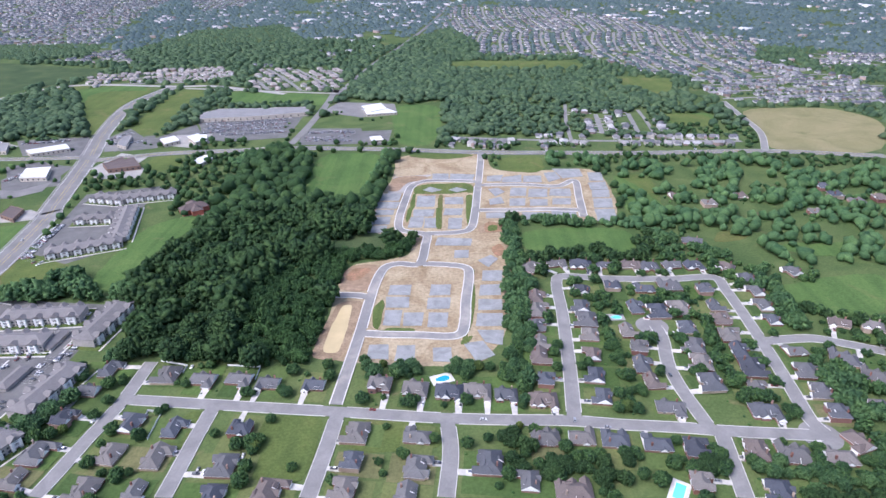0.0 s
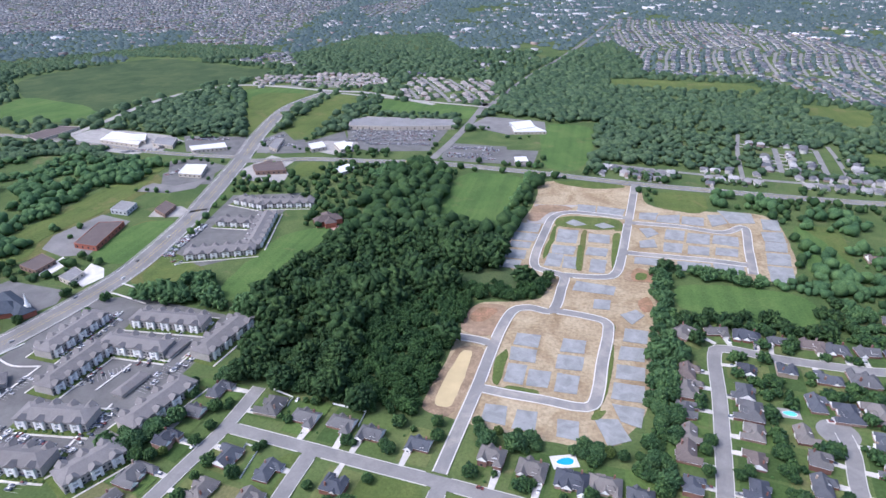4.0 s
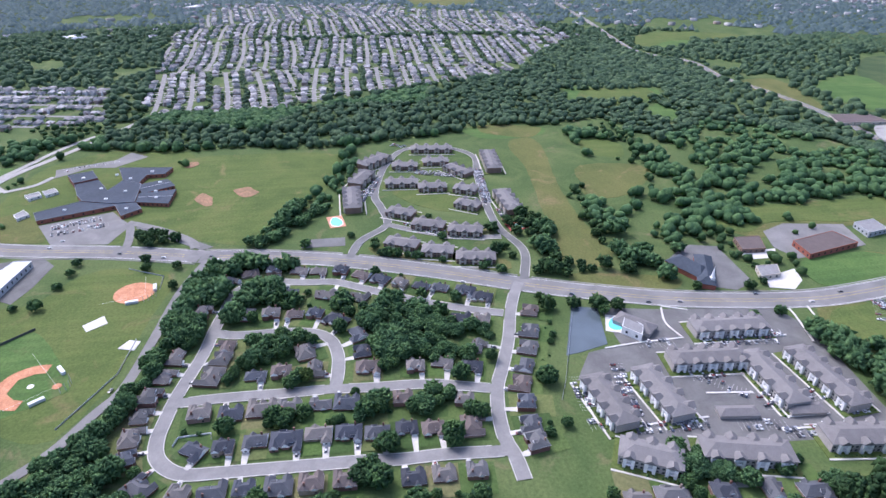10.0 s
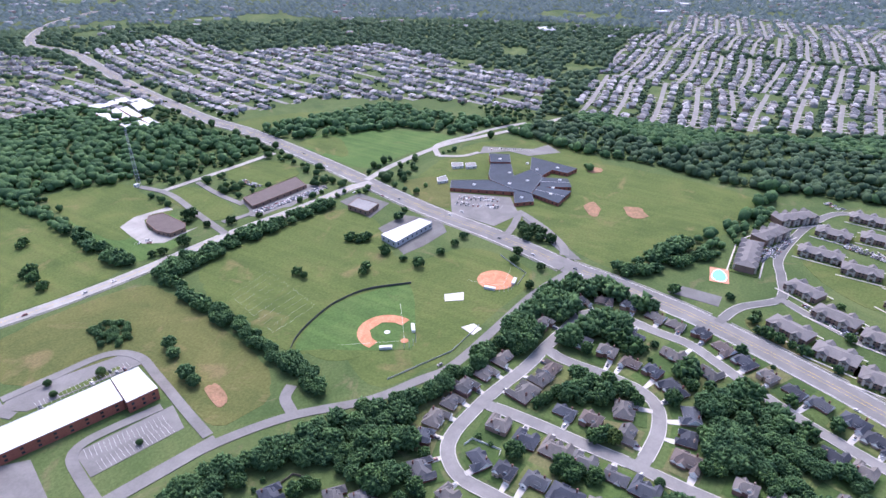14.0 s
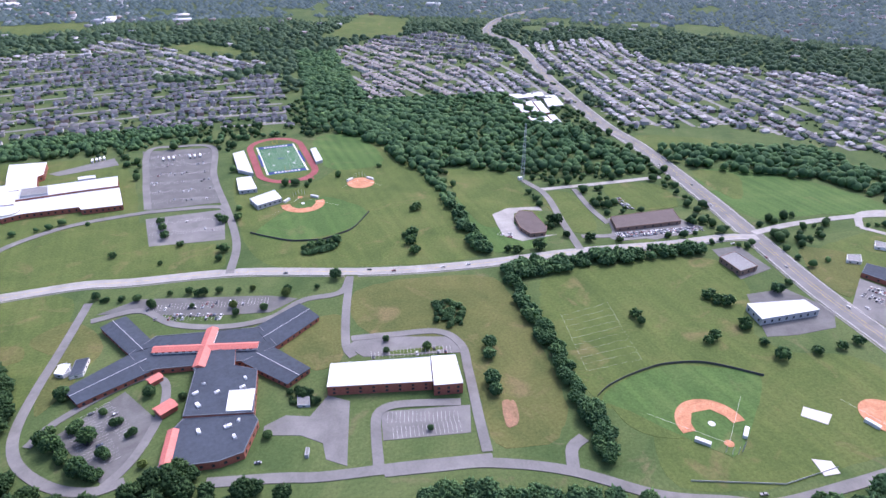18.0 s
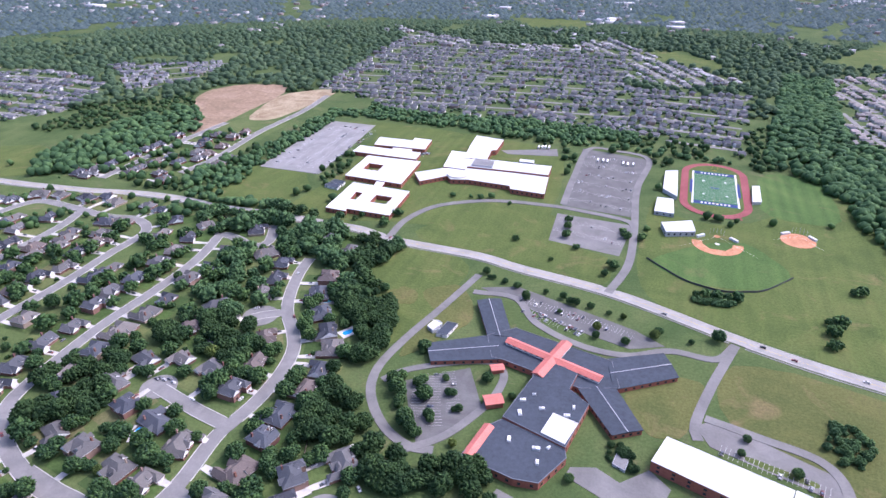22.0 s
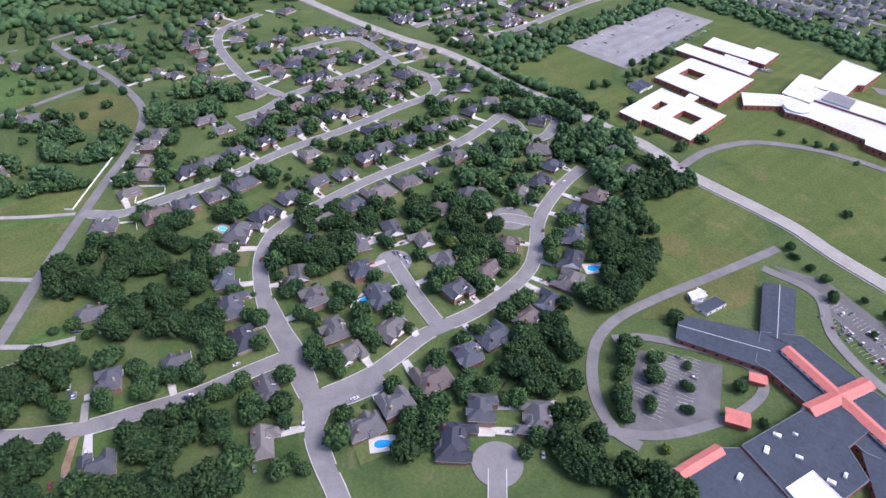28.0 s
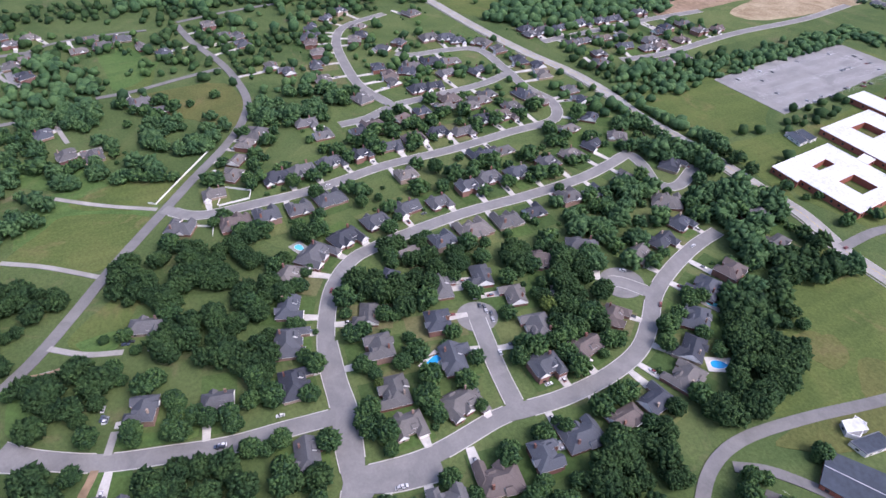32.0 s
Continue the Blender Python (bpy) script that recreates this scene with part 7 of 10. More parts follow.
def pitch_lines(corners, bars):
    """Faint chalk lines of a playing field on the grass: its border and bars across it."""
    a, b, c, d = [np.array(q, float) for q in corners]
    v, f = [], []
    ends = [(a, b), (b, c), (c, d), (d, a)] + [(a + (d - a) * k / bars, b + (c - b) * k / bars) for k in range(1, bars)]
    for p, q in ends:
        n = np.array((-(q - p)[1], (q - p)[0]))
        n *= 0.028 / np.linalg.norm(n)
        k = len(v)
        v += [(*(p + n), 0.62), (*(p - n), 0.62), (*(q - n), 0.62), (*(q + n), 0.62)]
        f.append((k, k + 1, k + 2, k + 3))
    tagged(new("pitch_lines", mesh_from("pitch_lines", v, f, ["marking_white"])), "thin chalk lines of a practice field on grass", "markings", kind="structure")


pitch_lines([(-378, -261), (-426, -263), (-405, -188), (-358, -191)], 9)


# ---------- pools ----------
def pool(x, y, angle, length, width, tint, deck, curved=True):
    root = new("swimming_pool")
    root.location, root.rotation_euler = (x, y, 0.26), (0, 0, radians(angle))
    tagged(root, "blue backyard swimming pool with a pale deck" if tint == "pool_blue" else "turquoise swimming pool with a pale deck", "pool")
    a, b = length / 2, width / 2
    if curved:
        shape = [(a * math.cos(t), b * math.sin(t) * (1 + 0.25 * math.cos(t))) for t in np.linspace(0, 6.28, 19)[:-1]]
    else:
        shape = [(-a, -b), (a, -b), (a, b), (-a, b)]
    flat("deck", [(-a - 3, -b - 2.4), (a + 2.4, -b - 2.4), (a + 2.4, b + 2.4), (-a - 3, b + 2.4)], 0.26, deck, root)
    flat("coping", [(p[0] * 1.08, p[1] * 1.12) for p in shape], 0.29, "trim_white", root)
    flat("water", shape, 0.31, tint, root)
    mark_disc(x, y, length * 0.6, 4)


for px, py, pa, pl, pw, pt, pd, pc in (
        (-640, 97, 10, 22, 12, "pool_light", "tile_orange", True), (145, -153, -65, 10, 5, "pool_blue", "concrete_new", False), (279, -116, 20, 8, 5, "pool_light", "concrete_old", True), (107, -335, 20, 8, 5, "pool_light", "concrete_old", True), (68, -300, 60, 10, 6, "pool_blue", "concrete_new", True), (58, -276, 60, 5, 5, "pool_light", "concrete_old", True), (8, -182, 60, 13, 6, "pool_blue", "concrete_new", False), (36, -126, 40, 9, 5, "pool_light", "concrete_new", False), (48, -100, 60, 10, 5, "pool_blue", "concrete_new", True), (-420, 321, -20, 18, 11, "pool_light", "concrete_new", True),
        (-1, 360, 20, 11, 6, "pool_blue", "concrete_new", True),
       
       
       
        (144, 439, 0, 9, 5, "pool_light", "concrete_old", True),
        (135, 257, 60, 12, 6, "pool_light", "concrete_new", False)):
    pool(px, py, pa, pl, pw, pt, pd, pc)


# ---------- lattice tower ----------
def lattice_tower(x, y, height, half):
    root = new("radio_tower")
    root.location = (x, y, 0)
    tagged(root, "tall thin gray steel lattice radio tower", "tower")
    corners = [(half * math.cos(a), half * math.sin(a)) for a in (0.5, 2.6, 4.7)]

    def bar(bm, a, b, r):
        a, b = Vector(a), Vector(b)
        q = (b - a).to_track_quat("Z", "Y")
        e = [[bm.verts.new(c + q @ Vector((r * math.cos(t), r * math.sin(t), 0))) for t in (0, 2.09, 4.19)] for c in (a, b)]
        for i in range(3):
            bm.faces.new((e[0][i], e[0][(i + 1) % 3], e[1][(i + 1) % 3], e[1][i]))

    top = 0.35
    for cx, cy in corners:
        bm = bmesh.new()
        bar(bm, (cx, cy, 0), (cx * top, cy * top, height), 0.18)
        part("leg", bm, "metal_gray", root)
    n = 18
    for i in range(n):
        k0, k1 = 1 - (1 - top) * i / n, 1 - (1 - top) * (i + 1) / n
        z0, z1 = height * i / n, height * (i + 1) / n
        bm = bmesh.new()
        for j in range(3):
            a, b = corners[j], corners[(j + 1) % 3]
            bar(bm, (a[0] * k0, a[1] * k0, z0), (b[0] * k1, b[1] * k1, z1), 0.09)
            bar(bm, (a[0] * k1, a[1] * k1, z1), (b[0] * k1, b[1] * k1, z1), 0.08)
        part("brace", bm, "metal_gray", root)
    bm = bmesh.new()
    box(bm, -2.5, 2.5, -6, -2, 0, 3)
    part("equipment_shed", bm, "wall_white", root, "small white equipment shed")


lattice_tower(-489, -540, 74, 3.0)


def steeple(x, y):
    root = new("church_steeple")
    root.location = (x, y, 0)
    tagged(root, "white pointed church steeple", "steeple")
    bm = bmesh.new()
    box(bm, -1.8, 1.8, -1.8, 1.8, 0, 10)
    part("tower", bm, "trim_white", root)
    bm = bmesh.new()
    b = [bm.verts.new((1.7 * math.cos(a), 1.7 * math.sin(a), 10)) for a in np.linspace(0, 6.28, 9)[:-1]]
    t = bm.verts.new((0, 0, 21))
    for i in range(8):
        bm.faces.new((b[i], b[(i + 1) % 8], t))
    part("spire", bm, "trim_white", root)


steeple(-463, 427)


# ---------- roof units ----------
def roof_unit(x, y, z, angle, size):
    root = new("roof_unit")
    root.location, root.rotation_euler = (x, y, z), (0, 0, radians(angle))
    tagged(root, "pale metal air handling unit on a flat roof", "roof unit", "roof units")
    bm = bmesh.new()
    box(bm, -size, size, -size * 0.5, size * 0.5, 0, 1.3)
    part("casing", bm, "trim_white", root)
    bm = bmesh.new()
    prism(bm, [(size * 0.4 * math.cos(a) + size * 0.4, size * 0.4 * math.sin(a)) for a in np.linspace(0, 6.28, 9)[:-1]], 1.3, 1.55)
    part("fan", bm, "metal_gray", root)


for ux, uy, uz, ua, us in ((-86, -262, 7.2, 20, 2.0), (-87, -249, 7.2, 110, 2.4), (-100, -258, 7.2, 20, 1.8), (-86, -225, 5.85, 100, 2.2), (-104, -223, 5.85, 10, 2.4), (-107, -212, 5.85, 100, 1.9),
                           (-117, -257, 7.2, 15, 2.0), (-111, -226, 5.85, 60, 1.4), (-92, -270, 7.2, 15, 1.2), (-120, -266, 7.2, 100, 1.6)):
    roof_unit(ux, uy, uz, ua, us)


# ---------- fences ----------
FENCE = {"white_fence": ("trim_white", 1.8, 2.4, "white vinyl yard fence"), "wood_fence": ("fence_wood", 1.8, 2.4, "brown wooden yard fence"),
         "rail_fence": ("metal_gray", 1.1, 4.0, "thin gray rail fence on grass"), "ball_fence": ("fence_black", 2.0, 5.0, "dark outfield fence with posts"),
         "hedge_wall": ("fence_wood", 1.8, 3.0, "low wooden boundary fence"), "parapet": ("trim_white", 1.5, 6.0, "white concrete bridge parapet beside a road")}


def fence(kind, points):
    mat, h, gap, label = FENCE[kind]
    line = spline(points, 3.0) if kind == "ball_fence" else np.array([a + (b - a) * k for a, b in zip(np.array(points[:-1], float), np.array(points[1:], float)) for k in np.linspace(0, 1, max(2, int(np.linalg.norm(b - a) / 3)), endpoint=False)] + [np.array(points[-1], float)])
    root = new(kind)
    root.location = (*line[0], 0)
    tagged(root, label, "fence", kind="structure")
    n = sides(line) * 0.06
    q = line - line[0]
    v, f = [], []
    for p, m in zip(q, n):
        v += [(*(p + m), 0.1), (*(p - m), 0.1), (*(p - m), h), (*(p + m), h)]
    for i in range(len(q) - 1):
        a, b = 4 * i, 4 * i + 4
        f += [(a + 1, b + 1, b + 2, a + 2), (b, a, a + 3, b + 3), (a + 2, b + 2, b + 3, a + 3)]
    panel = new("panel", mesh_from("panel", v, f, [mat]))
    panel.parent = root
    v, f = [], []
    step = max(1, int(gap / 3 + 0.5))
    for p in q[::step]:
        k = len(v)
        v += [(p[0] + dx, p[1] + dy, z) for z in (0, h + 0.15) for dx, dy in ((-0.1, -0.1), (0.1, -0.1), (0.1, 0.1), (-0.1, 0.1))]
        f += [(k, k + 1, k + 5, k + 4), (k + 1, k + 2, k + 6, k + 5), (k + 2, k + 3, k + 7, k + 6), (k + 3, k, k + 4, k + 7), (k + 4, k + 5, k + 6, k + 7)]
    posts = new("posts", mesh_from("posts", v, f, [mat]))
    posts.parent = root
    tagged(posts, kind="stuff")


# ---------- cars ----------
def car_meshes():
    bm = bmesh.new()
    side = [(-2.25, 0.35), (2.2, 0.35), (2.25, 0.75), (1.0, 0.95), (-1.9, 1.0), (-2.3, 0.85)]
    l = [bm.verts.new((x, -0.9, z)) for x, z in side]
    r = [bm.verts.new((x, 0.9, z)) for x, z in side]
    bm.faces.new(l), bm.faces.new(r[::-1])
    for i in range(6):
        bm.faces.new((l[i], r[i], r[(i + 1) % 6], l[(i + 1) % 6]))
    roof = [(-1.35, 1.42), (0.25, 1.45)]
    t = [bm.verts.new((x, s * 0.68, z)) for x, z in roof for s in (-1, 1)]
    bm.faces.new((t[0], t[2], t[3], t[1]))
    bmesh.ops.recalc_face_normals(bm, faces=bm.faces)
    body = bpy.data.meshes.new("body")
    bm.to_mesh(body), bm.free()
    bm = bmesh.new()
    lo = [bm.verts.new(p) for p in ((-1.85, -0.82, 0.98), (0.98, -0.82, 0.95), (0.98, 0.82, 0.95), (-1.85, 0.82, 0.98))]
    hi = [bm.verts.new(p) for p in ((-1.35, -0.67, 1.40), (0.25, -0.67, 1.43), (0.25, 0.67, 1.43), (-1.35, 0.67, 1.40))]
    for i in range(4):
        bm.faces.new((lo[i], lo[(i + 1) % 4], hi[(i + 1) % 4], hi[i]))
    glass = bpy.data.meshes.new("cabin_glass")
    bm.to_mesh(glass), bm.free()
    bm = bmesh.new()
    bmesh.ops.create_cone(bm, cap_ends=True, segments=10, radius1=0.34, radius2=0.34, depth=0.24, matrix=Matrix.Rotation(math.pi / 2, 4, "X"))
    wheel = bpy.data.meshes.new("wheel")
    bm.to_mesh(wheel), bm.free()
    body.materials.append(MATS["car_paint"]), glass.materials.append(MATS["window_glass"]), wheel.materials.append(MATS["rubber"])
    return body, glass, wheel


CAR_BODY, CAR_GLASS, CAR_WHEEL = car_meshes()


def car(x, y, z, angle, label="parked car with dark windows", group="cars on the roads"):
    root = new("car")
    root.location, root.rotation_euler = (x, y, z), (0, 0, angle)
    for nm, me in (("body", CAR_BODY), ("cabin_glass", CAR_GLASS)):
        new(nm, me).parent = root
    for wx in (-1.4, 1.4):
        for wy in (-0.82, 0.82):
            w = new("wheel", CAR_WHEEL)
            w.parent, w.location = root, (wx, wy, 0.34)
    return tagged(root, label, "car", group)


def cars(group, places):
    """Cars on roads and drives, turned along the nearest road."""
    for x, y in places:
        p = np.array((x, y), float)
        best, ang = 1e9, 0.0
        for name, w, _, line in ROADS:
            k = int(np.argmin(((line - p) ** 2).sum(1)))
            d = np.linalg.norm(line[k] - p)
            if d < best:
                t = line[min(len(line) - 1, k + 1)] - line[max(0, k - 1)]
                best, ang = d, math.atan2(t[1], t[0])
        car(x, y, 0.6 if best < 9 else 0.5, ang, "car driving or parked on a gray road" if best < 12 else "car parked on a pale driveway", "cars: " + group.replace("_", " "))


LOT_V, LOT_F, LOT_I, lot_n = [], [], [], [0]
LINE_V, LINE_F = [], []
lot_rng = random.Random(8)
one_v, one_f, one_i = [], [], []
for me, mi in ((CAR_BODY, 0), (CAR_GLASS, 1)):
    o = len(one_v)
    one_v += [v.co[:] for v in me.vertices]
    for q in me.polygons:
        for i in range(1, len(q.vertices) - 1):
            one_f.append([o + q.vertices[0], o + q.vertices[i], o + q.vertices[i + 1]]), one_i.append(mi)
one_v, one_f = np.array(one_v), np.array(one_f)


def park(x, y, z, heading):
    """One more parked car, nose in or nose out."""
    t = heading + (math.pi if lot_rng.random() < 0.4 else 0) + lot_rng.uniform(-0.03, 0.03)
    ca, sa = math.cos(t), math.sin(t)
    v = one_v * (1, 1, lot_rng.choice((1.0, 1.0, 1.18)))
    LOT_V.append(np.stack([v[:, 0] * ca - v[:, 1] * sa + x, v[:, 0] * sa + v[:, 1] * ca + y, v[:, 2] + z], 1))
    LOT_F.append(one_f + lot_n[0]), LOT_I.append(one_i)
    lot_n[0] += len(v)


def parking_row(ends, share):
    """A row of stalls between two points, with painted lines and parked cars."""
    a, b = np.array(ends[0], float), np.array(ends[1], float)
    ln = np.linalg.norm(b - a)
    u = (b - a) / ln
    n = np.array((-u[1], u[0]))
    ang = math.atan2(n[1], n[0])
    count = int(ln / 2.8)
    for i in range(count + 1):
        c = a + u * i * 2.8
        k = len(LINE_V)
        for du, dn in ((-0.06, -5.0), (0.06, -5.0), (0.06, 5.0), (-0.06, 5.0)):
            q = c + u * du + n * dn
            LINE_V.append((q[0], q[1], 0.475))
        LINE_F.append((k, k + 1, k + 2, k + 3))
        if i < count:
            for s in (-1, 1):
                if lot_rng.random() < share:
                    q = c + u * 1.4 + n * s * 2.6
                    park(q[0], q[1], 0.3, ang)

# ---------- fences, parking rows and cars ----------
fence("white_fence", [(-161, 377), (-136, 375), (-136, 360)])
fence("white_fence", [(-213, 383), (-191, 377), (-191, 368)])
fence("white_fence", [(-198, 302), (-200, 328), (-190, 326), (-189, 301)])
fence("white_fence", [(440, -87), (404, -57), (377, -35), (381, -30)])
fence("white_fence", [(355, -76), (377, -87), (364, -104), (354, -100), (354, -77)])
fence("white_fence", [(336, -56), (330, -68), (319, -65)])
fence("white_fence", [(522, -306), (498, -312), (510, -340), (494, -347)])
fence("white_fence", [(-334, -3), (-341, -1), (-342, 19), (-337, 20)])
fence("wood_fence", [(149, -147), (148, -167)])
fence("wood_fence", [(38, -187), (31, -170), (17, -173)])
fence("wood_fence", [(63, -141), (54, -158)])
fence("wood_fence", [(-244, -82), (-260, -79), (-262, -72), (-258, -66)])
fence("wood_fence", [(-255, -36), (-272, -37), (-272, -17)])
fence("rail_fence", [(-567, -93), (-549, -58), (-526, -56)])
fence("rail_fence", [(-453, -56), (-412, -58), (-360, -81)])
fence("ball_fence", [(-350, -165), (-360, -170), (-375, -174), (-400, -177), (-421, -176), (-449, -166), (-478, -139)])
fence("ball_fence", [(-151, -511), (-161, -501), (-172, -491), (-185, -480), (-199, -474), (-220, -470), (-239, -476), (-256, -485), (-282, -517)])
fence("rail_fence", [(-439, 291), (-358, 259), (-341, 251)])
fence("parapet", [(813, -354), (810, -432)])
fence("parapet", [(825, -354), (822, -432)])
fence("hedge_wall", [(344, -470), (295, -446)])
for spot in DRIVE_CARS:
    park(spot[0], spot[1], 0.5, spot[2])
parking_row([(-53, -786), (-126, -778)], 0.1)
parking_row([(-52, -751), (-128, -742)], 0.12)
parking_row([(-52, -718), (-130, -709)], 0.1)
parking_row([(-52, -688), (-130, -678)], 0.1)
parking_row([(-52, -659), (-131, -648)], 0.12)
parking_row([(-52, -631), (-131, -621)], 0.08)
parking_row([(346, -616), (352, -790)], 0.008)
parking_row([(328, -616), (334, -790)], 0.008)
parking_row([(310, -616), (316, -790)], 0.008)
parking_row([(292, -616), (298, -790)], 0.008)
parking_row([(274, -616), (280, -790)], 0.12)
parking_row([(-53, -571), (-127, -560)], 0.02)
parking_row([(-53, -544), (-127, -533)], 0.02)
parking_row([(-8, -269), (-22, -227)], 0.03)
parking_row([(-16, -275), (-35, -225)], 0.03)
parking_row([(-25, -281), (-44, -241)], 0.05)
parking_row([(-52, -397), (-150, -373)], 0.15)
parking_row([(-58, -381), (-111, -362)], 0.4)
parking_row([(-205, -199), (-251, -182)], 0.0)
parking_row([(-204, -184), (-248, -173)], 0.0)
parking_row([(-515, -366), (-602, -350)], 0.8)
parking_row([(-213, -267), (-275, -252)], 0.15)
parking_row([(-665, -197), (-684, -151)], 0.8)
parking_row([(-650, -192), (-668, -140)], 0.8)
parking_row([(-835, -245), (-862, -185)], 0.15)
parking_row([(-511, -368), (-608, -349)], 0.85)
parking_row([(-568, -450), (-565, -415)], 0.7)
parking_row([(-397, -418), (-409, -404)], 0.5)
parking_row([(-394, 380), (-390, 448)], 0.5)
parking_row([(-392, 328), (-391, 358)], 0.5)
parking_row([(-372, 302), (-324, 295)], 0.55)
parking_row([(-362, 267), (-327, 265)], 0.4)
parking_row([(-344, 323), (-313, 314)], 0.4)
parking_row([(-338, 400), (-312, 392)], 0.5)
parking_row([(-348, 358), (-327, 381)], 0.35)
parking_row([(-327, 422), (-312, 428)], 0.5)
parking_row([(-308, 433), (-307, 453)], 0.5)
parking_row([(-307, 319), (-307, 341)], 0.5)
parking_row([(-315, 261), (-317, 290)], 0.5)
parking_row([(-301, 358), (-297, 391)], 0.3)
parking_row([(-399, 1036), (-260, 1072)], 0.6)
parking_row([(-393, 1011), (-257, 1045)], 0.6)
parking_row([(-387, 985), (-254, 1019)], 0.6)
parking_row([(-345, 975), (-250, 992)], 0.5)
parking_row([(-513, 929), (-458, 943)], 0.5)
parking_row([(-218, 983), (-149, 994)], 0.5)
parking_row([(-216, 951), (-147, 964)], 0.5)
parking_row([(-418, 556), (-392, 539)], 0.5)
parking_row([(-421, 580), (-423, 635)], 0.5)
parking_row([(-752, 145), (-703, 133)], 0.7)
parking_row([(-768, 276), (-662, 267)], 0.7)
parking_row([(-779, 175), (-751, 264)], 0.5)
parking_row([(-610, 180), (-588, 235)], 0.5)
parking_row([(-878, 173), (-865, 193)], 0.7)
parking_row([(-572, 150), (-564, 179)], 0.3)
parking_row([(-37, -760), (-95, -761)], 0.0)
parking_row([(168, -709), (162, -730)], 0.6)
parking_row([(338, -795), (289, -789)], 0.2)
parking_row([(342, -611), (350, -766)], 0.04)
parking_row([(304, -610), (316, -767)], 0.03)
parking_row([(-388, 379), (-382, 439)], 0.5)
parking_row([(-351, 350), (-352, 384)], 0.4)
parking_row([(-328, 389), (-311, 389)], 0.6)
parking_row([(-324, 417), (-309, 420)], 0.7)
parking_row([(-346, 298), (-317, 295)], 0.6)
parking_row([(-347, 273), (-328, 273)], 0.5)
parking_row([(-308, 286), (-305, 334)], 0.6)
parking_row([(-290, 383), (-290, 408)], 0.6)
parking_row([(-304, 435), (-304, 457)], 0.6)
parking_row([(-417, 551), (-423, 633)], 0.7)
parking_row([(-362, 320), (-341, 316)], 0.5)
parking_row([(-707, 848), (-658, 876)], 0.6)
parking_row([(-570, 769), (-557, 821)], 0.6)
parking_row([(-520, 946), (-503, 993)], 0.7)
parking_row([(-687, 124), (-727, 133)], 0.8)
parking_row([(-757, 272), (-678, 270)], 0.9)
parking_row([(-768, 195), (-747, 254)], 0.7)
parking_row([(-628, 170), (-596, 202)], 0.6)
parking_row([(-650, 277), (-613, 279)], 0.6)
parking_row([(-395, 1053), (-273, 1082)], 0.75)
parking_row([(-388, 1026), (-264, 1054)], 0.75)
parking_row([(-376, 1000), (-260, 1023)], 0.7)
parking_row([(-356, 974), (-258, 994)], 0.5)
parking_row([(-216, 984), (-139, 982)], 0.6)
parking_row([(-212, 942), (-139, 941)], 0.6)
parking_row([(-647, 934), (-578, 949)], 0.6)
cars("streets", [(227, -121), (118, -98), (82, -105), (158, -201), (163, -203), (121, -304), (133, -191), (101, -203), (158, -304), (156, -367), (64, -186), (186, 17), (238, -1), (144, -33), (123, -34), (120, -37), (170, -202), (166, -201), (172, -200), (276, -212), (344, -160), (371, -153), (404, -84), (396, -74), (393, -375), (105, -465)])
cars("arterial", [(-598, -110), (-584, -66), (-500, 210), (-467, 300), (-446, 361), (-443, 388), (-445, 459), (-438, 535), (-443, 593), (-427, 500)])
cars("arterial", [(-619, -181), (-633, -174), (-660, -393), (-681, -450), (-689, -521), (-612, -309), (-572, -13), (-580, -21), (-393, -57), (-268, -382), (-314, -372), (-339, -368), (-625, -253), (-622, -275)])
cars("parkway", [(-172, -414), (-247, -392), (-177, -236), (-118, -190)])
cars("drives", [(194, 18), (187, 18), (237, 2), (144, -31), (71, -179), (64, -179), (85, -73), (82, -103), (-12, -161), (78, -40), (148, -64), (115, -165), (-18, -245)])
cars("roads", [(-187, 375), (-232, 318), (106, 309), (86, 316), (26, 317), (164, 362), (-53, 900), (372, 886), (-48, 327), (-132, 300), (-124, 286), (-148, 275), (-144, 273)])
cars("streets", [(135, 43), (134, 36), (186, 18), (188, 19), (143, -32)])

tagged(new("stall_lines", mesh_from("stall_lines", LINE_V, LINE_F, ["marking_white"])), "thin white painted parking stall lines", "markings", kind="stuff")
tagged(new("parked_cars", quick_mesh("parked_cars", np.concatenate(LOT_V), np.concatenate(LOT_F), ["car_paint_far", "window_glass"], np.concatenate(LOT_I))),
       "rows of parked cars in parking lots and on driveways", "cars", kind="stuff")


def bus(x, y, angle):
    root = new("bus")
    root.location, root.rotation_euler = (x, y, 0.4), (0, 0, radians(angle))
    tagged(root, "white bus parked in a school lot", "bus", "buses in the school lot")
    bm = bmesh.new()
    box(bm, -5, 5, -1.2, 1.2, 0.5, 3.0)
    bmesh.ops.bevel(bm, geom=bm.edges[:], offset=0.15, segments=1, affect="EDGES")
    part("body", bm, "trim_white", root)
    bm = bmesh.new()
    box(bm, -4.6, 5.03, -1.23, 1.23, 1.7, 2.4)
    part("window_band", bm, "window_glass", root)
    for wx in (-3, 3.2):
        for wy in (-1.05, 1.05):
            w = new("wheel", CAR_WHEEL)
            w.parent, w.location, w.scale = root, (wx, wy, 0.45), (1.35, 1.35, 1.35)


for bx, by in ((-68, -772), (-75, -773), (-81, -772), (-102, -771), (-108, -769), (-115, -771), (20, -798), (15, -800), (11, -802), (6, -803)):
    bus(bx, by, 92)

for root, _, _, _ in HOUSE_KINDS:
    for o in (*root.children_recursive, root):
        bpy.data.objects.remove(o)

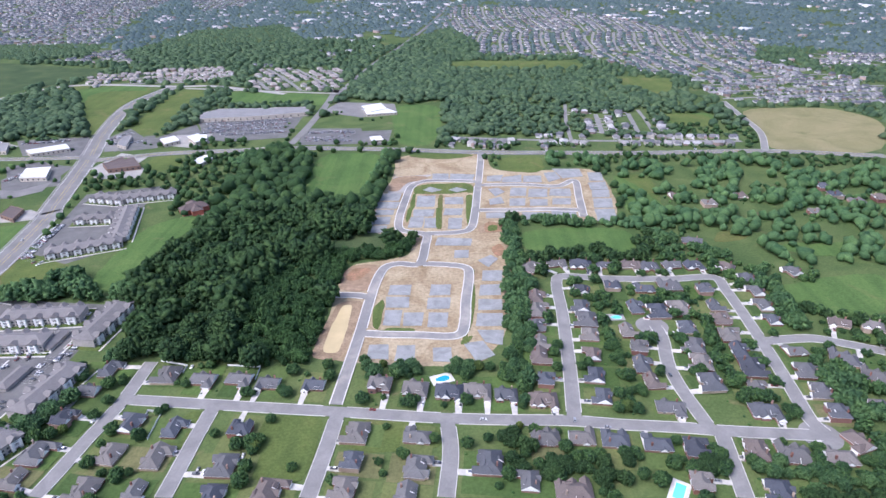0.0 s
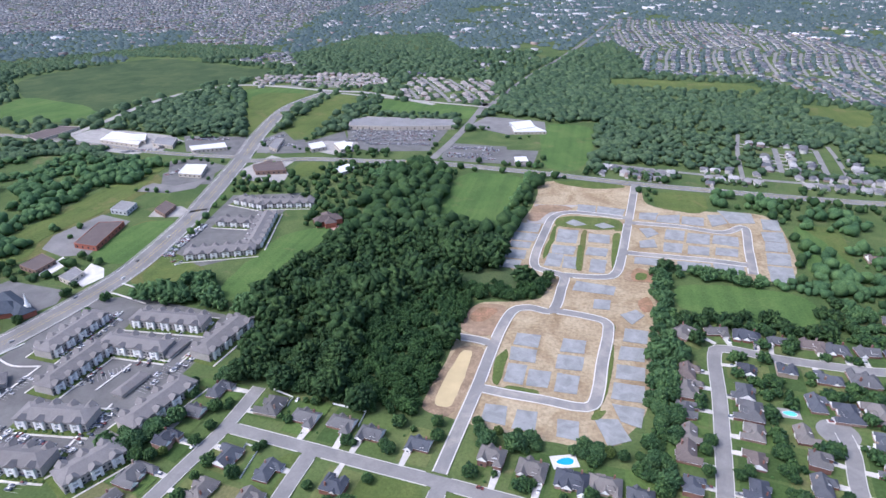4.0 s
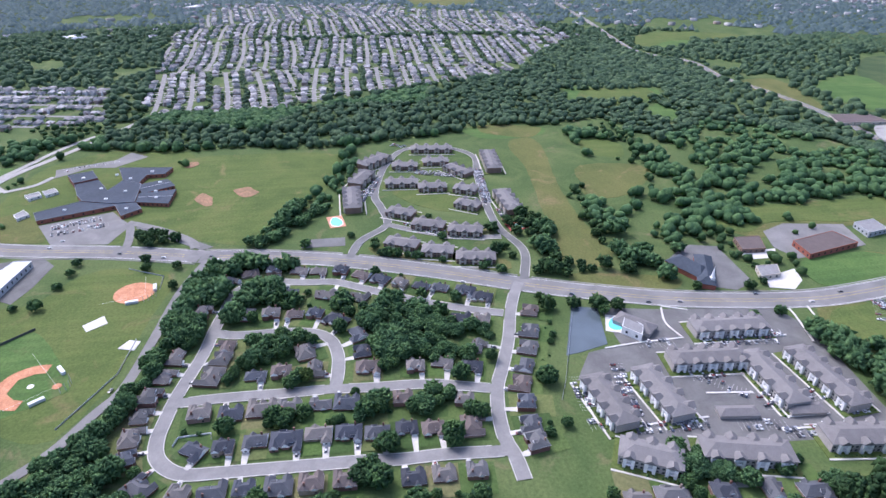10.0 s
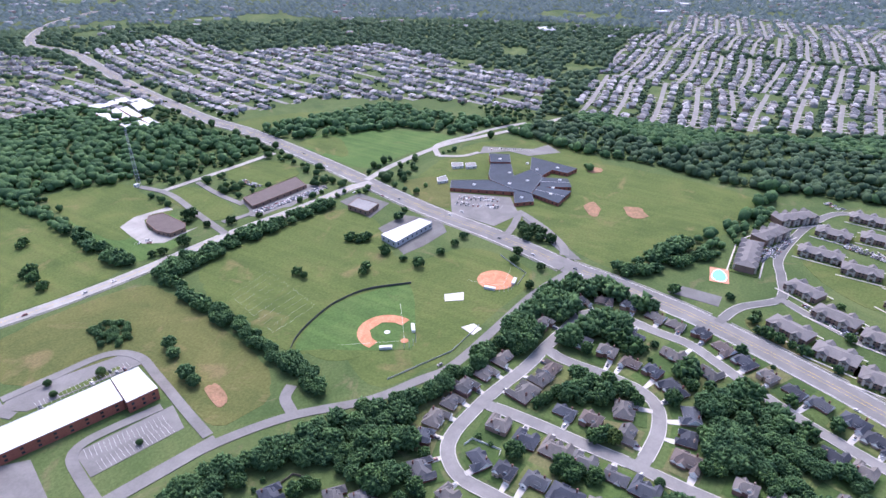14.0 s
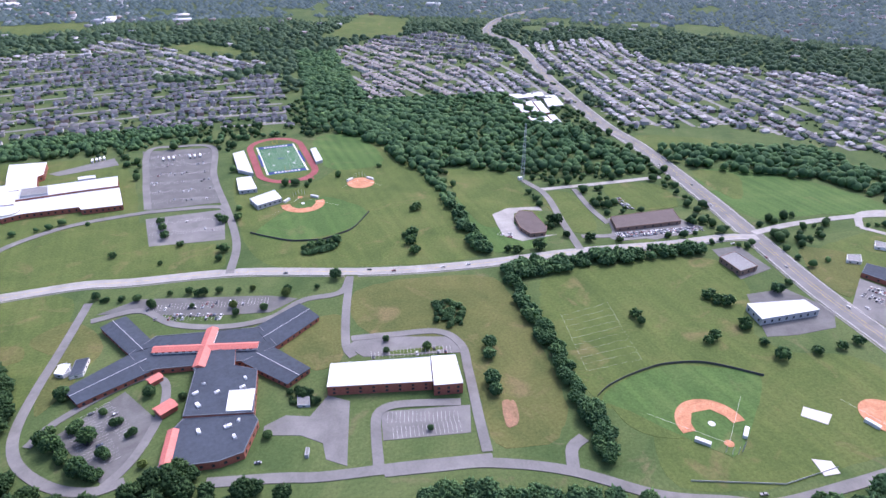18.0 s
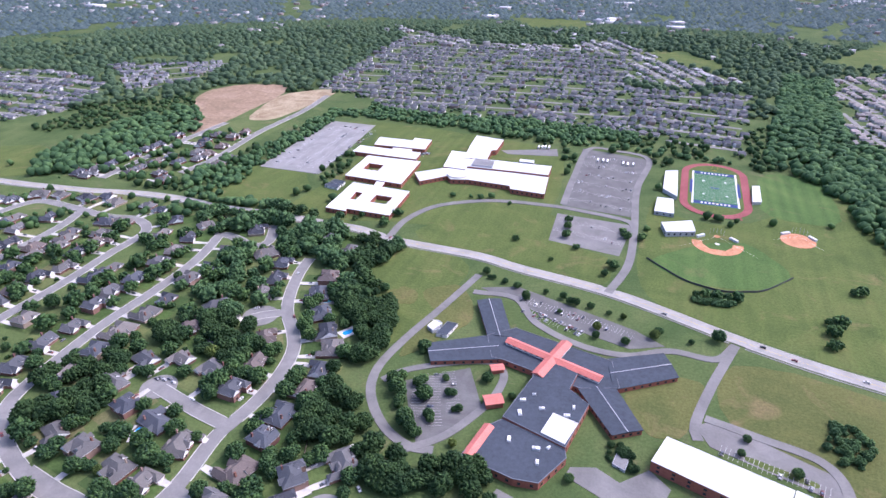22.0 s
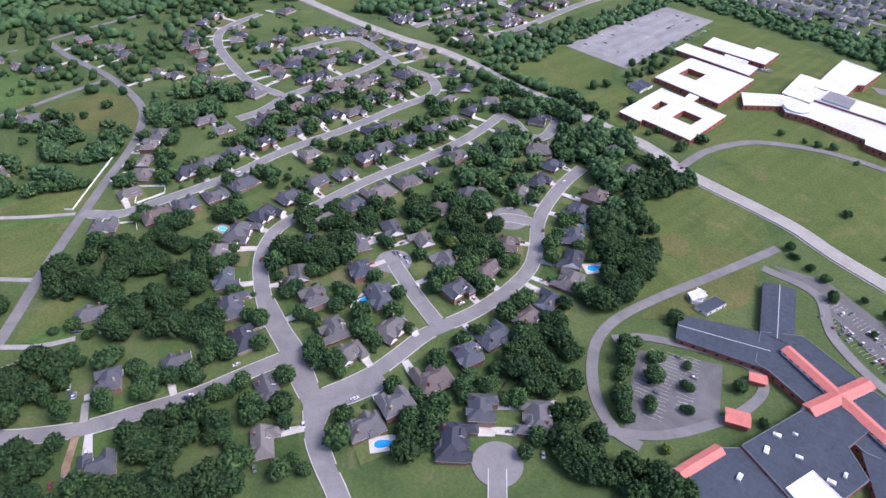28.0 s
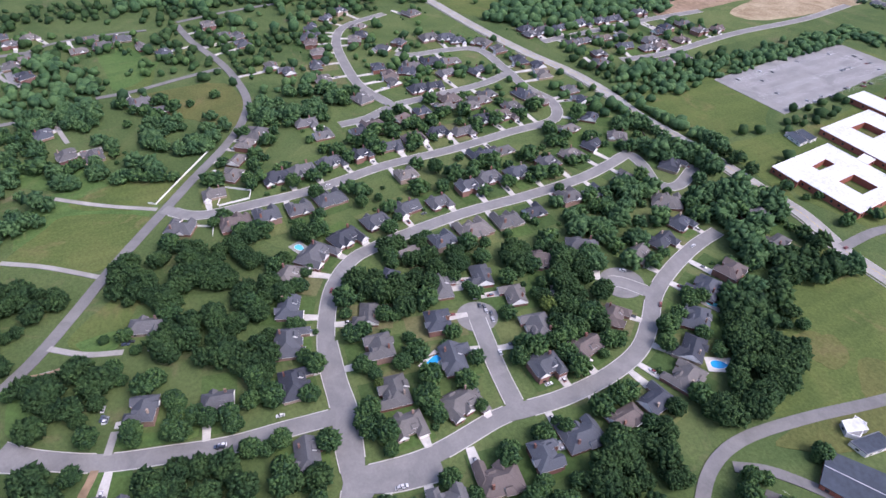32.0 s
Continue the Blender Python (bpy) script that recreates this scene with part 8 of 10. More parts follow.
# ---------- trees ----------
OCTA = np.array([(1, 0, 0), (-1, 0, 0), (0, 1, 0), (0, -1, 0), (0, 0, 1), (0, 0, -1)], float)
OCTA_F = np.array([(0, 2, 4), (2, 1, 4), (1, 3, 4), (3, 0, 4), (2, 0, 5), (1, 2, 5), (3, 1, 5), (0, 3, 5)])
SPRAY = np.array([(1, 1, 1), (1, -1, -1), (-1, 1, -1), (-1, -1, 1)], float) / 1.25
SPRAY_F = np.array([(0, 1, 2), (0, 3, 1), (0, 2, 3), (1, 3, 2)])
leaf_rng = np.random.RandomState(5)


def ico_ball(sub):
    bm = bmesh.new()
    bmesh.ops.create_icosphere(bm, subdivisions=sub, radius=1)
    v = np.array([p.co[:] for p in bm.verts])
    f = np.array([[q.index for q in t.verts] for t in bm.faces])
    bm.free()
    return v, f


ICO1 = ico_ball(1)


def turned(v, rng):
    a, b = rng.uniform(0, 2 * np.pi, 2)
    ca, sa, cb, sb = np.cos(a), np.sin(a), np.cos(b), np.sin(b)
    return v @ np.array([(ca, -sa, 0), (sa, ca, 0), (0, 0, 1)]) @ np.array([(1, 0, 0), (0, cb, -sb), (0, sb, cb)])


def crown_template(clumps, clump, tall, rng, low=0.12, core=True):
    """A crown one metre in radius on z 0..tall: a rough core with many uneven sprays of leaves round it."""
    vs, fs, n = [], [], 0
    if core:
        v, f = ICO1
        v = v * (0.82 + 0.18 * rng.rand(len(v), 1)) * (0.9, 0.9, 0.45 * tall) + (0, 0, 0.5 * tall)
        vs.append(v), fs.append(f)
        n = len(v)
    for i in range(clumps):
        u = (i + 0.5) / clumps
        z = 1 - (1.75 - low) * u
        a = i * 2.39996 + rng.uniform(-0.5, 0.5)
        r = math.sqrt(max(0.03, 1 - z * z))
        k = rng.uniform(0.76, 1.0)
        c = np.array((r * math.cos(a) * k, r * math.sin(a) * k, tall * (0.52 + 0.46 * z * k)))
        v = turned(SPRAY * (0.65 + 0.7 * rng.rand(4, 1)), rng) * clump * rng.uniform(0.6, 1.35) * (1, 1, 0.8) + c
        vs.append(v), fs.append(SPRAY_F + n)
        n += 4
    return np.concatenate(vs), np.concatenate(fs)


def dome_template(ring, rng):
    """A far crown: an uneven dome with no underside."""
    v = [(0, 0, 1.15)]
    for z, r, turn in ((0.72, 0.78, 0.0), (0.0, 0.9, 0.5)):
        for k in range(ring):
            a = 2 * math.pi * (k + turn) / ring
            q = r * rng.uniform(0.75, 1.25)
            v.append((q * math.cos(a), q * math.sin(a), z * rng.uniform(0.8, 1.25)))
    f = [(0, 1 + k, 1 + (k + 1) % ring) for k in range(ring)]
    for k in range(ring):
        a, b, c, d = 1 + k, 1 + (k + 1) % ring, 1 + ring + k, 1 + ring + (k + 1) % ring
        f += [(a, c, b), (b, c, d)]
    return np.array(v), np.array(f)


NEAR = [crown_template(100, 0.205, 1.5, leaf_rng) for _ in range(8)]
MID = [crown_template(24, 0.36, 1.4, leaf_rng) for _ in range(8)]
FAR = [(ICO1[0] * (0.55 + 0.65 * leaf_rng.rand(len(ICO1[0]), 1)) * (1, 1, 0.75) + (0, 0, 0.6), ICO1[1]) for _ in range(6)]
LOW = [dome_template(4, leaf_rng) for _ in range(6)]
TINY = [(v[[0, 5, 6, 7, 8]], np.array([(0, 1, 2), (0, 2, 3), (0, 3, 4), (0, 4, 1)])) for v, _ in LOW]
SHRUB = [(OCTA * (0.75 + 0.5 * leaf_rng.rand(6, 1)) * (1, 1, 0.8) + (0, 0, 0.5), OCTA_F) for _ in range(4)]


def plant(name, places, sizes, leaves, label, category, lift=0.1, slim=False):
    """One object of joined crowns, finer ones for trees that the flight passes near."""
    vs, fs, n = [], [], 0
    rng = np.random.RandomState(len(places) + 3)
    for (x, y), s in zip(places, sizes):
        d = math.hypot(x + 60, y - 40)
        pool = SHRUB if s < 1.4 else NEAR if d < 410 and s > 2.4 and not slim else MID if d < 620 else FAR if d < 1200 else LOW if d < 1900 else TINY
        v, f = pool[rng.randint(len(pool))]
        a = rng.uniform(0, 6.28)
        ca, sa = math.cos(a) * s, math.sin(a) * s
        h = s * rng.uniform(0.95, 1.3) * (0.5 if d > 2000 else 0.72 if d > 950 else 1.45 if slim else 1)
        vs.append(np.stack([v[:, 0] * ca - v[:, 1] * sa + x, v[:, 0] * sa + v[:, 1] * ca + y, v[:, 2] * h + lift * s], 1))
        fs.append(f + n)
        n += len(v)
    if not vs:
        return None
    ob = new(name, quick_mesh(name, np.concatenate(vs), np.concatenate(fs), [leaves], None, True))
    return tagged(ob, label, category, kind="stuff")


wood_rng = np.random.RandomState(21)
WOOD_LABEL = {"young_forest": "thicket of slim young green trees beside the building site", "forest": "dense dark green broadleaf forest beside the building site", "wood_belt": "dense dark green belt of broadleaf trees",
              "tree_row": "row of dark green trees along a boundary", "tree_group": "group of dark green yard trees", "shrub_block": "clipped square block of dark green shrubs"}


def wood(name, density, poly):
    """Trees scattered over a polygon, keeping off roads and houses."""
    p = np.array(poly, float)
    x, y = p[:, 0], p[:, 1]
    size = abs((x * np.roll(y, -1) - y * np.roll(x, -1)).sum()) / 2
    away = math.hypot(*p.mean(0))
    far = away > 1250
    n = int(size / 1000 * density * (0.85 if away < 560 and p[:, 0].mean() > 60 and p[:, 1].mean() < 130 else 0.95 if far else 1.35 if name in ("young_forest", "shrub_block") else 1.9 if name == "tree_row" else 1.25))
    off = 22 if name == "young_forest" or far else 30
    open_wood = density < 5
    got = []
    lo, hi = p.min(0), p.max(0)
    tries = 0
    while len(got) < n and tries < 60:
        q = lo + (hi - lo) * wood_rng.rand(max(50, n), 2)
        k = inside(q[:, 0], q[:, 1], [tuple(a) for a in poly]) & ((land_at(q[:, 0], q[:, 1]) & off) == 0)
        if open_wood:
            k &= np.array([noise.noise(Vector((a / 48, b / 48, 5))) > -0.14 for a, b in q])
        if away < 700:
            k &= ~on_road(q, None, 4.5)
        if away < 560 and p[:, 0].mean() > 60 and p[:, 1].mean() < 130:
            k &= np.array([noise.noise(Vector((a / 24, b / 24, 2))) > -0.1 for a, b in q])
        got += [tuple(a) for a in q[k]]
        tries += 1
    got = got[:n]
    mark_poly(poly, 8)
    base = 2.2 if name == "shrub_block" else 2.7 if name == "young_forest" else 4.7 if name == "tree_row" else (3.9 if p[:, 1].mean() > 240 else 5.6) if name == "tree_group" else 7.0 if name == "forest" else 5.5 if away < 420 else 6.8
    if far:
        base = 8.5
    size = wood_rng.choice((0.6, 0.85, 1.1, 1.5), len(got)) * wood_rng.uniform(0.88, 1.12, len(got)) if name == "forest" else wood_rng.uniform(0.7, 1.3, len(got))
    # leaf colour goes by distance; the far tones carry painted haze
    plant(name, got, base * size, "leaves_distant_haze" if away > 2300 else "leaves_far_haze" if away > 1000 else "leaves_young" if name == "young_forest" else "leaves_wood" if name == "forest" or away < 340 else "leaves_belt", WOOD_LABEL[name], "trees", slim=name == "young_forest")

# ---------- far housing ----------
FAR_ROOF = {"slate_homes": "shingle_slate", "far_homes": "shingle_far", "dark_homes": "shingle_far_dark", "tan_homes": "shingle_far_tan", "white_homes": "shingle_far_white", "townhomes": "shingle_far_tan"}
suburb_rng = np.random.RandomState(31)
lift = [0.45]


def suburb(name, poly, heading=None):
    """Rows of small houses on gently winding streets, with drives and yard trees, over a polygon."""
    p = np.array(poly, float)
    c = p.mean(0)
    e = np.linalg.svd(p - c)[2]
    ax, ay = e[0], e[1]
    if heading is not None:
        ax = np.array((math.cos(radians(heading)), math.sin(radians(heading))))
        ay = np.array((-ax[1], ax[0]))
    far = math.hypot(*c) > 1900
    block_d, gap = (57, 15) if not far else (62, 20)
    uv = (p - c) @ np.array([ax, ay]).T
    full = (*uv.min(0), *uv.max(0))
    vs, fs, ix, n = [], [], [], 0
    trees_at = []
    sq = np.array([(-1, -1), (1, -1), (1, 1), (-1, 1)], float)
    poly_t = [tuple(q) for q in poly]
    across = (ax, ay)
    size = 430 if far else 330
    nu, nv = max(1, round((full[2] - full[0]) / size)), max(1, round((full[3] - full[1]) / size))
    cells = [(i, j) for i in range(nu) for j in range(nv)]
    for ci, cj in cells:
        mid = ((ci + 0.5) / nu * (full[2] - full[0]) + full[0], (cj + 0.5) / nv * (full[3] - full[1]) + full[1])
        half = (full[2] - full[0]) / nu / 2, (full[3] - full[1]) / nv / 2
        centre = c + across[0] * mid[0] + across[1] * mid[1]
        swing = suburb_rng.uniform(-0.16, 0.16) + (math.pi / 2 if heading is None and suburb_rng.rand() < 0.3 else 0)
        ax = across[0] * math.cos(swing) + across[1] * math.sin(swing)
        ay = across[1] * math.cos(swing) - across[0] * math.sin(swing)
        reach = max(half) * 1.25
        u0, v0, u1, v1 = -reach, -reach, reach, reach
        k1, k2, k3 = suburb_rng.uniform(0, 6, 3)

        def warp(u, v):
            return centre + ax * (u + 5 * math.sin(v / 90 + k1)) + ay * (v + 9 * math.sin(u / 190 + k2) + 3 * math.sin(u / 75 + k3))

        def within(q):
            a, b = (q - centre) @ across[0], (q - centre) @ across[1]
            return abs(a) < half[0] and abs(b) < half[1] and bool(inside(np.array([q[0]]), np.array([q[1]]), poly_t)[0])

        row = v0 + 10
        lift[0] += 0.0015
        zs = lift[0]
        while row < v1:
            skip = [suburb_rng.uniform(u0, u1) for _ in range(int((u1 - u0) / 170) + 1)]
            for side in (-1, 1):
                u = u0 + suburb_rng.uniform(0, gap)
                while u < u1:
                    u += gap * suburb_rng.uniform(0.85, 1.25)
                    if any(abs(u - s) < 13 for s in skip):
                        continue
                    q = warp(u, row + side * (17.5 + suburb_rng.uniform(-2, 2)))
                    if not within(q) or int(land_at(q[0], q[1])) & 30:
                        continue
                    if suburb_rng.rand() < 0.06:
                        continue
                    tilt = suburb_rng.uniform(-0.12, 0.12) + (math.pi / 2 if suburb_rng.rand() < 0.35 else 0)
                    bx, by = ax * math.cos(tilt) + ay * math.sin(tilt), ay * math.cos(tilt) - ax * math.sin(tilt)
                    w, d, h, r = suburb_rng.uniform(4.9, 6.8), suburb_rng.uniform(4.2, 5.5), suburb_rng.choice((2.8, 3.0, 5.4)), suburb_rng.uniform(2.4, 3.8)
                    if far:
                        w, d = w * 1.1, d * 1.1
                    m2 = np.array([bx, by])
                    base = (sq * (w, d)) @ m2 + q
                    eave = (sq * (w + 0.5, d + 0.5)) @ m2 + q
                    k = suburb_rng.choice((0.35, 0.95))
                    ridge = np.array([(-w * k, 0), (w * k, 0)]) @ m2 + q
                    v = np.concatenate([np.c_[base, np.zeros(4)], np.c_[base, np.full(4, h)], np.c_[eave, np.full(4, h)], np.c_[ridge, np.full(2, h + r)]])
                    f = [(i, (i + 1) % 4, (i + 1) % 4 + 4) for i in range(4)] + [(i, (i + 1) % 4 + 4, i + 4) for i in range(4)]
                    g = [(8, 9, 13), (8, 13, 12), (10, 11, 12), (10, 12, 13), (9, 10, 13), (11, 8, 12)]
                    vs.append(v), fs.append(np.array(f + g) + n), ix.append([0] * 8 + [1] * 6)
                    n += len(v)
                    wing = (np.array([(0.1, -1.5), (0.85, -1.5), (0.85, 0), (0.1, 0), (0.475, -1.5), (0.475, 0.2)]) * (w, d * side)) @ m2 + q
                    zz = np.array([h, h, h, h, h + r * 0.7, h + r * 0.7])
                    v = np.concatenate([np.c_[wing, zz], np.c_[wing[:2], np.zeros(2)]])
                    f = np.array([(0, 4, 5), (0, 5, 3), (1, 2, 5), (1, 5, 4), (6, 7, 1), (6, 1, 0), (0, 1, 4)])
                    vs.append(v), fs.append(f + n), ix.append([1, 1, 1, 1, 0, 0, 0])
                    n += len(v)
                    dv = q - ay * side * (d + 4.5) + ax * w * 0.5
                    pad = (sq * (2.3, 4.5)) @ np.array([ax, ay]) + dv
                    vs.append(np.c_[pad, np.full(4, zs + 0.003)]), fs.append(np.array([(0, 1, 2), (0, 2, 3)]) + n), ix.append([2, 2])
                    n += 4
                    for _ in range(2 if far else 3):
                        if suburb_rng.rand() < 0.75:
                            trees_at.append(tuple(q + ay * side * suburb_rng.choice((-9.5, 9, 12, 15)) + ax * suburb_rng.uniform(-9, 9)))
            for u in np.arange(u0, u1, 8.5 if not far else 15):
                if suburb_rng.rand() < 0.62:
                    q = warp(u + suburb_rng.uniform(-4, 4), row + block_d / 2 + suburb_rng.uniform(-4, 4))
                    if within(q) and not int(land_at(q[0], q[1])) & 22:
                        trees_at.append(tuple(q))
            us = np.arange(u0, u1, 12)
            line = np.array([warp(u, row) for u in us])
            if len(line) > 2:
                ok = np.array([within(q) for q in line]) & ((land_at(line[:, 0], line[:, 1]) & 24) == 0)
                nn = sides(line) * 4.0
                for i in range(len(line) - 1):
                    if ok[i] and ok[i + 1]:
                        vs.append(np.array([(*(line[i] - nn[i]), zs), (*(line[i + 1] - nn[i + 1]), zs), (*(line[i + 1] + nn[i + 1]), zs), (*(line[i] + nn[i]), zs)]))
                        fs.append(np.array([(0, 1, 2), (0, 2, 3)]) + n), ix.append([3, 3])
                        n += 4
            row += block_d * suburb_rng.uniform(0.92, 1.1)
    mark_poly(poly, 16)
    if vs:
        me = quick_mesh(name, np.concatenate(vs), np.concatenate(fs), ["siding_far", FAR_ROOF[name], "concrete_old", "asphalt_res"], np.concatenate(ix))
        tagged(new(name, me), "distant rows of small houses along pale streets", "houses", kind="stuff")
    plant("far_yard_trees", trees_at, suburb_rng.uniform(2.4, 5.2, len(trees_at)) * (1.4 if far else 1), "leaves_distant_haze" if far else "leaves_far_haze", "dark green yard trees among distant houses", "trees")


# ---------- yard trees ----------
YARD = []


def yard_tree_kind(kind, leaves):
    root = new("tree")
    v, f = crown_template(160, 0.185, 1.7, leaf_rng)
    s = 3.6
    crown = new("crown", quick_mesh("crown", v * s + (0, 0, 0.5), f, [leaves], None, True))
    crown.parent = root
    bm = bmesh.new()
    for a, b, r0, r1 in (((0, 0, 0), (0.1, 0, 3.6), 0.28, 0.16), ((0.05, 0, 2.2), (1.2, 0.5, 4.4), 0.12, 0.05), ((0.05, 0, 2.4), (-1.0, -0.7, 4.6), 0.12, 0.05)):
        a, b = Vector(a), Vector(b)
        rings = []
        for c, r in ((a, r0), (b, r1)):
            rings.append([bm.verts.new(c + Vector((r * math.cos(t), r * math.sin(t), 0))) for t in np.linspace(0, 2 * math.pi, 6, endpoint=False)])
        for i in range(6):
            bm.faces.new((rings[0][i], rings[0][(i + 1) % 6], rings[1][(i + 1) % 6], rings[1][i]))
    part("trunk", bm, "bark", root)
    YARD.append(root)
    return root


for k in range(5):
    yard_tree_kind(k, "leaves_lime" if k == 4 else "leaves_yard")
tree_rng = random.Random(4)
TREES = []


def tree(x, y, s, kind=None):
    k = kind if kind is not None else (4 if tree_rng.random() < 0.06 else tree_rng.randrange(4))
    ob = copy_thing(YARD[k], Matrix.LocRotScale((x, y, 0.1), Euler((0, 0, tree_rng.uniform(0, 6.28))), (s, s, s)))
    ob.scale = (s, s, s * tree_rng.uniform(0.9, 1.2))
    TREES.append((x, y))
    return tagged(ob, "yellow-green young tree in a yard" if k == 4 else "rounded dark green tree standing on grass", "tree", "yard trees")




SINGLES = []


def trees(group, places):
    """Single trees that stand in the open."""
    for x, y in places:
        if not int(land_at(x, y)) & 4 and not on_road(np.array([[x, y]], float), None, 2.0)[0]:
            SINGLES.append((x, y, group == "lime", 0.62 if group.startswith("campus") or group in ("shops", "crossing") else 1.0))
            mark_disc(x, y, 4, 8)


def plant_singles(limit):
    """The nearest single trees become things of their own, those past the limit are joined."""
    SINGLES.sort(key=lambda q: math.hypot(q[0] + 40, q[1] + 40))
    for x, y, lime, small in SINGLES[:limit]:
        tree(x, y, tree_rng.uniform(0.6, 0.9) if lime else small * tree_rng.uniform(0.9, 1.7) * (0.7 if 240 < y < 600 else 1), 4 if lime else None)
    rest = [q[:2] for q in SINGLES[limit:]]
    plant("yard_trees", rest, [tree_rng.uniform(3.0, 5.6) for _ in rest], "leaves_yard", "scattered rounded dark green trees on grass", "trees")



# ---------- single trees ----------
trees("campus", [(-11, -429), (-20, -422), (-31, -417), (-44, -414), (-56, -399), (-71, -413), (-87, -410), (-94, -404), (-99, -403), (-112, -403), (-128, -398), (-140, -396), (-169, -383), (-194, -378), (-88, -386), (-121, -373), (-122, -361), (-145, -361), (-166, -376), (-66, -376), (-76, -367), (-193, -361), (-55, -280), (-27, -271), (-34, -257), (-21, -249), (-31, -228), (-12, -264), (-43, -243), (6, -262), (-3, -246), (-13, -229), (-25, -212), (-20, -220), (1, -295), (-6, -284), (67, -367), (104, -532), (124, -489), (160, -492), (-20, -505)])
trees("campus", [(-63, -473), (-82, -507), (-116, -463), (-122, -480), (-127, -548), (-123, -561), (-64, -570), (-66, -552), (-68, -530), (79, -590), (58, -594), (46, -595), (34, -601), (37, -588), (9, -591), (-229, -281), (-225, -267), (-261, -280), (-256, -260), (-228, -178), (-300, -444), (-310, -446), (-301, -429), (-303, -414), (-369, -402), (-368, -411), (-333, -647), (-335, -506), (-197, -453), (-205, -454), (-214, -455), (-223, -455), (-231, -457), (-127, -210)])
trees("playfield", [(-436, -237), (-434, -227), (-468, -186), (-477, -189), (-520, -232), (-526, -229), (-526, -224), (-508, -190), (-514, -192), (-521, -242), (-214, -389), (-232, -386), (-275, -633), (-152, -696), (-146, -576), (-143, -550), (-139, -531), (-139, -513)])
trees("arterial_side", [(-512, -192), (-509, -169), (-507, -150), (-540, -145), (-562, -142), (-580, -142), (-599, -163), (-515, -228), (-514, -238), (-522, -224), (-330, -503), (-308, -440), (-308, -449), (-298, -409), (-303, -428), (-831, -96), (-843, -105), (-650, -262), (-650, -245), (-673, -248), (-782, -288), (-794, -286), (-802, -281), (-632, -226), (-600, -96), (-600, -84), (-588, -66), (-582, -54), (-602, -230), (-580, -223), (-525, -7), (-492, -3)])
trees("apartment_side", [(-538, 127), (-527, 161), (-514, 198), (-503, 235), (-488, 269), (-561, 140), (-556, 155), (-555, 165), (-550, 173), (-542, 192), (-535, 210), (-528, 222), (-522, 233), (-517, 250), (-834, -99), (-841, -98), (-478, 294), (-472, 308), (-445, 411), (-552, 194), (-503, 117), (-507, 121)])
trees("roadside", [(-461, 700), (-474, 730), (-484, 759), (-453, 670), (-450, 650), (-445, 626), (-441, 605), (-437, 584), (-432, 564), (-426, 543), (-419, 522), (-498, 800), (-501, 820), (-418, 504), (-415, 461), (-413, 437), (-408, 393), (-420, 345), (-437, 317)])
trees("front_yards", [(-246, 308), (-251, 303), (-114, 317), (-122, 294), (-56, 330), (-6, 298), (-28, 291), (-26, 286), (33, 338), (-113, 345), (-116, 351), (83, 369), (6, 338), (114, 299), (49, 310), (54, 295), (-118, 292), (-235, 274), (-264, 308)])
trees("se_yards", [(76, -160), (122, -139), (98, -147), (94, -149), (104, -161), (108, -138), (96, -110), (73, -125), (52, -127), (47, -129), (39, -166), (39, -172), (114, -114), (136, -42), (135, -47), (131, -60), (133, -65), (128, -84), (120, -83), (158, -16), (177, -18), (172, 32), (169, 6), (8, -256), (1, -247), (-5, -237), (-11, -226), (-16, -220), (-22, -215), (-10, -260), (-19, -248), (-28, -232), (72, -193), (-6, -153), (51, -108), (49, -119), (41, -128), (112, -78), (69, -58), (60, -59)])
trees("site_edge", [(-59, 378), (-45, 375), (-32, 375), (-18, 371), (-6, 369), (17, 371), (25, 371), (34, 370), (44, 372)])
trees("se_west_yards", [(676, 56), (673, 33), (690, 19), (659, 4), (593, -12), (611, 12), (635, -48), (645, -60), (757, -31), (754, -80), (724, -101), (638, -93), (632, -104), (615, -107), (629, -44), (620, -62), (573, -53), (532, -89), (540, -114), (597, -144), (567, -157), (599, -175), (677, -202), (609, -190), (730, -131), (714, -145), (745, -168), (723, -194), (687, -225), (665, -229), (584, -207), (563, 58), (573, 42), (565, 38), (533, 56), (487, 38), (498, 50), (519, 3), (483, -14), (514, -31), (465, 24), (420, -27), (417, -33), (414, -39), (409, -44), (407, -53)])
trees("se_upper_yards", [(559, -279), (543, -276), (570, -274), (621, -345), (636, -382), (599, -372), (374, -105), (332, -147), (338, -117), (355, -136), (306, -174), (318, -184), (307, -188), (285, -183), (324, -246), (274, -223), (267, -180), (330, -69), (470, -396), (447, -396), (411, -393), (404, -394), (343, -372), (349, -324), (331, -293), (318, -288), (348, -292), (291, -275), (285, -306), (317, -322), (304, -328), (316, -347), (307, -365), (310, -392), (285, -367), (294, -392), (342, -400), (369, -438), (392, -463), (374, -456), (264, -311), (255, -321), (240, -324), (214, -396), (219, -377), (200, -389), (205, -423), (187, -399), (177, -462), (158, -458), (177, -489), (157, -503), (124, -492), (119, -519), (142, -410), (139, -448)])
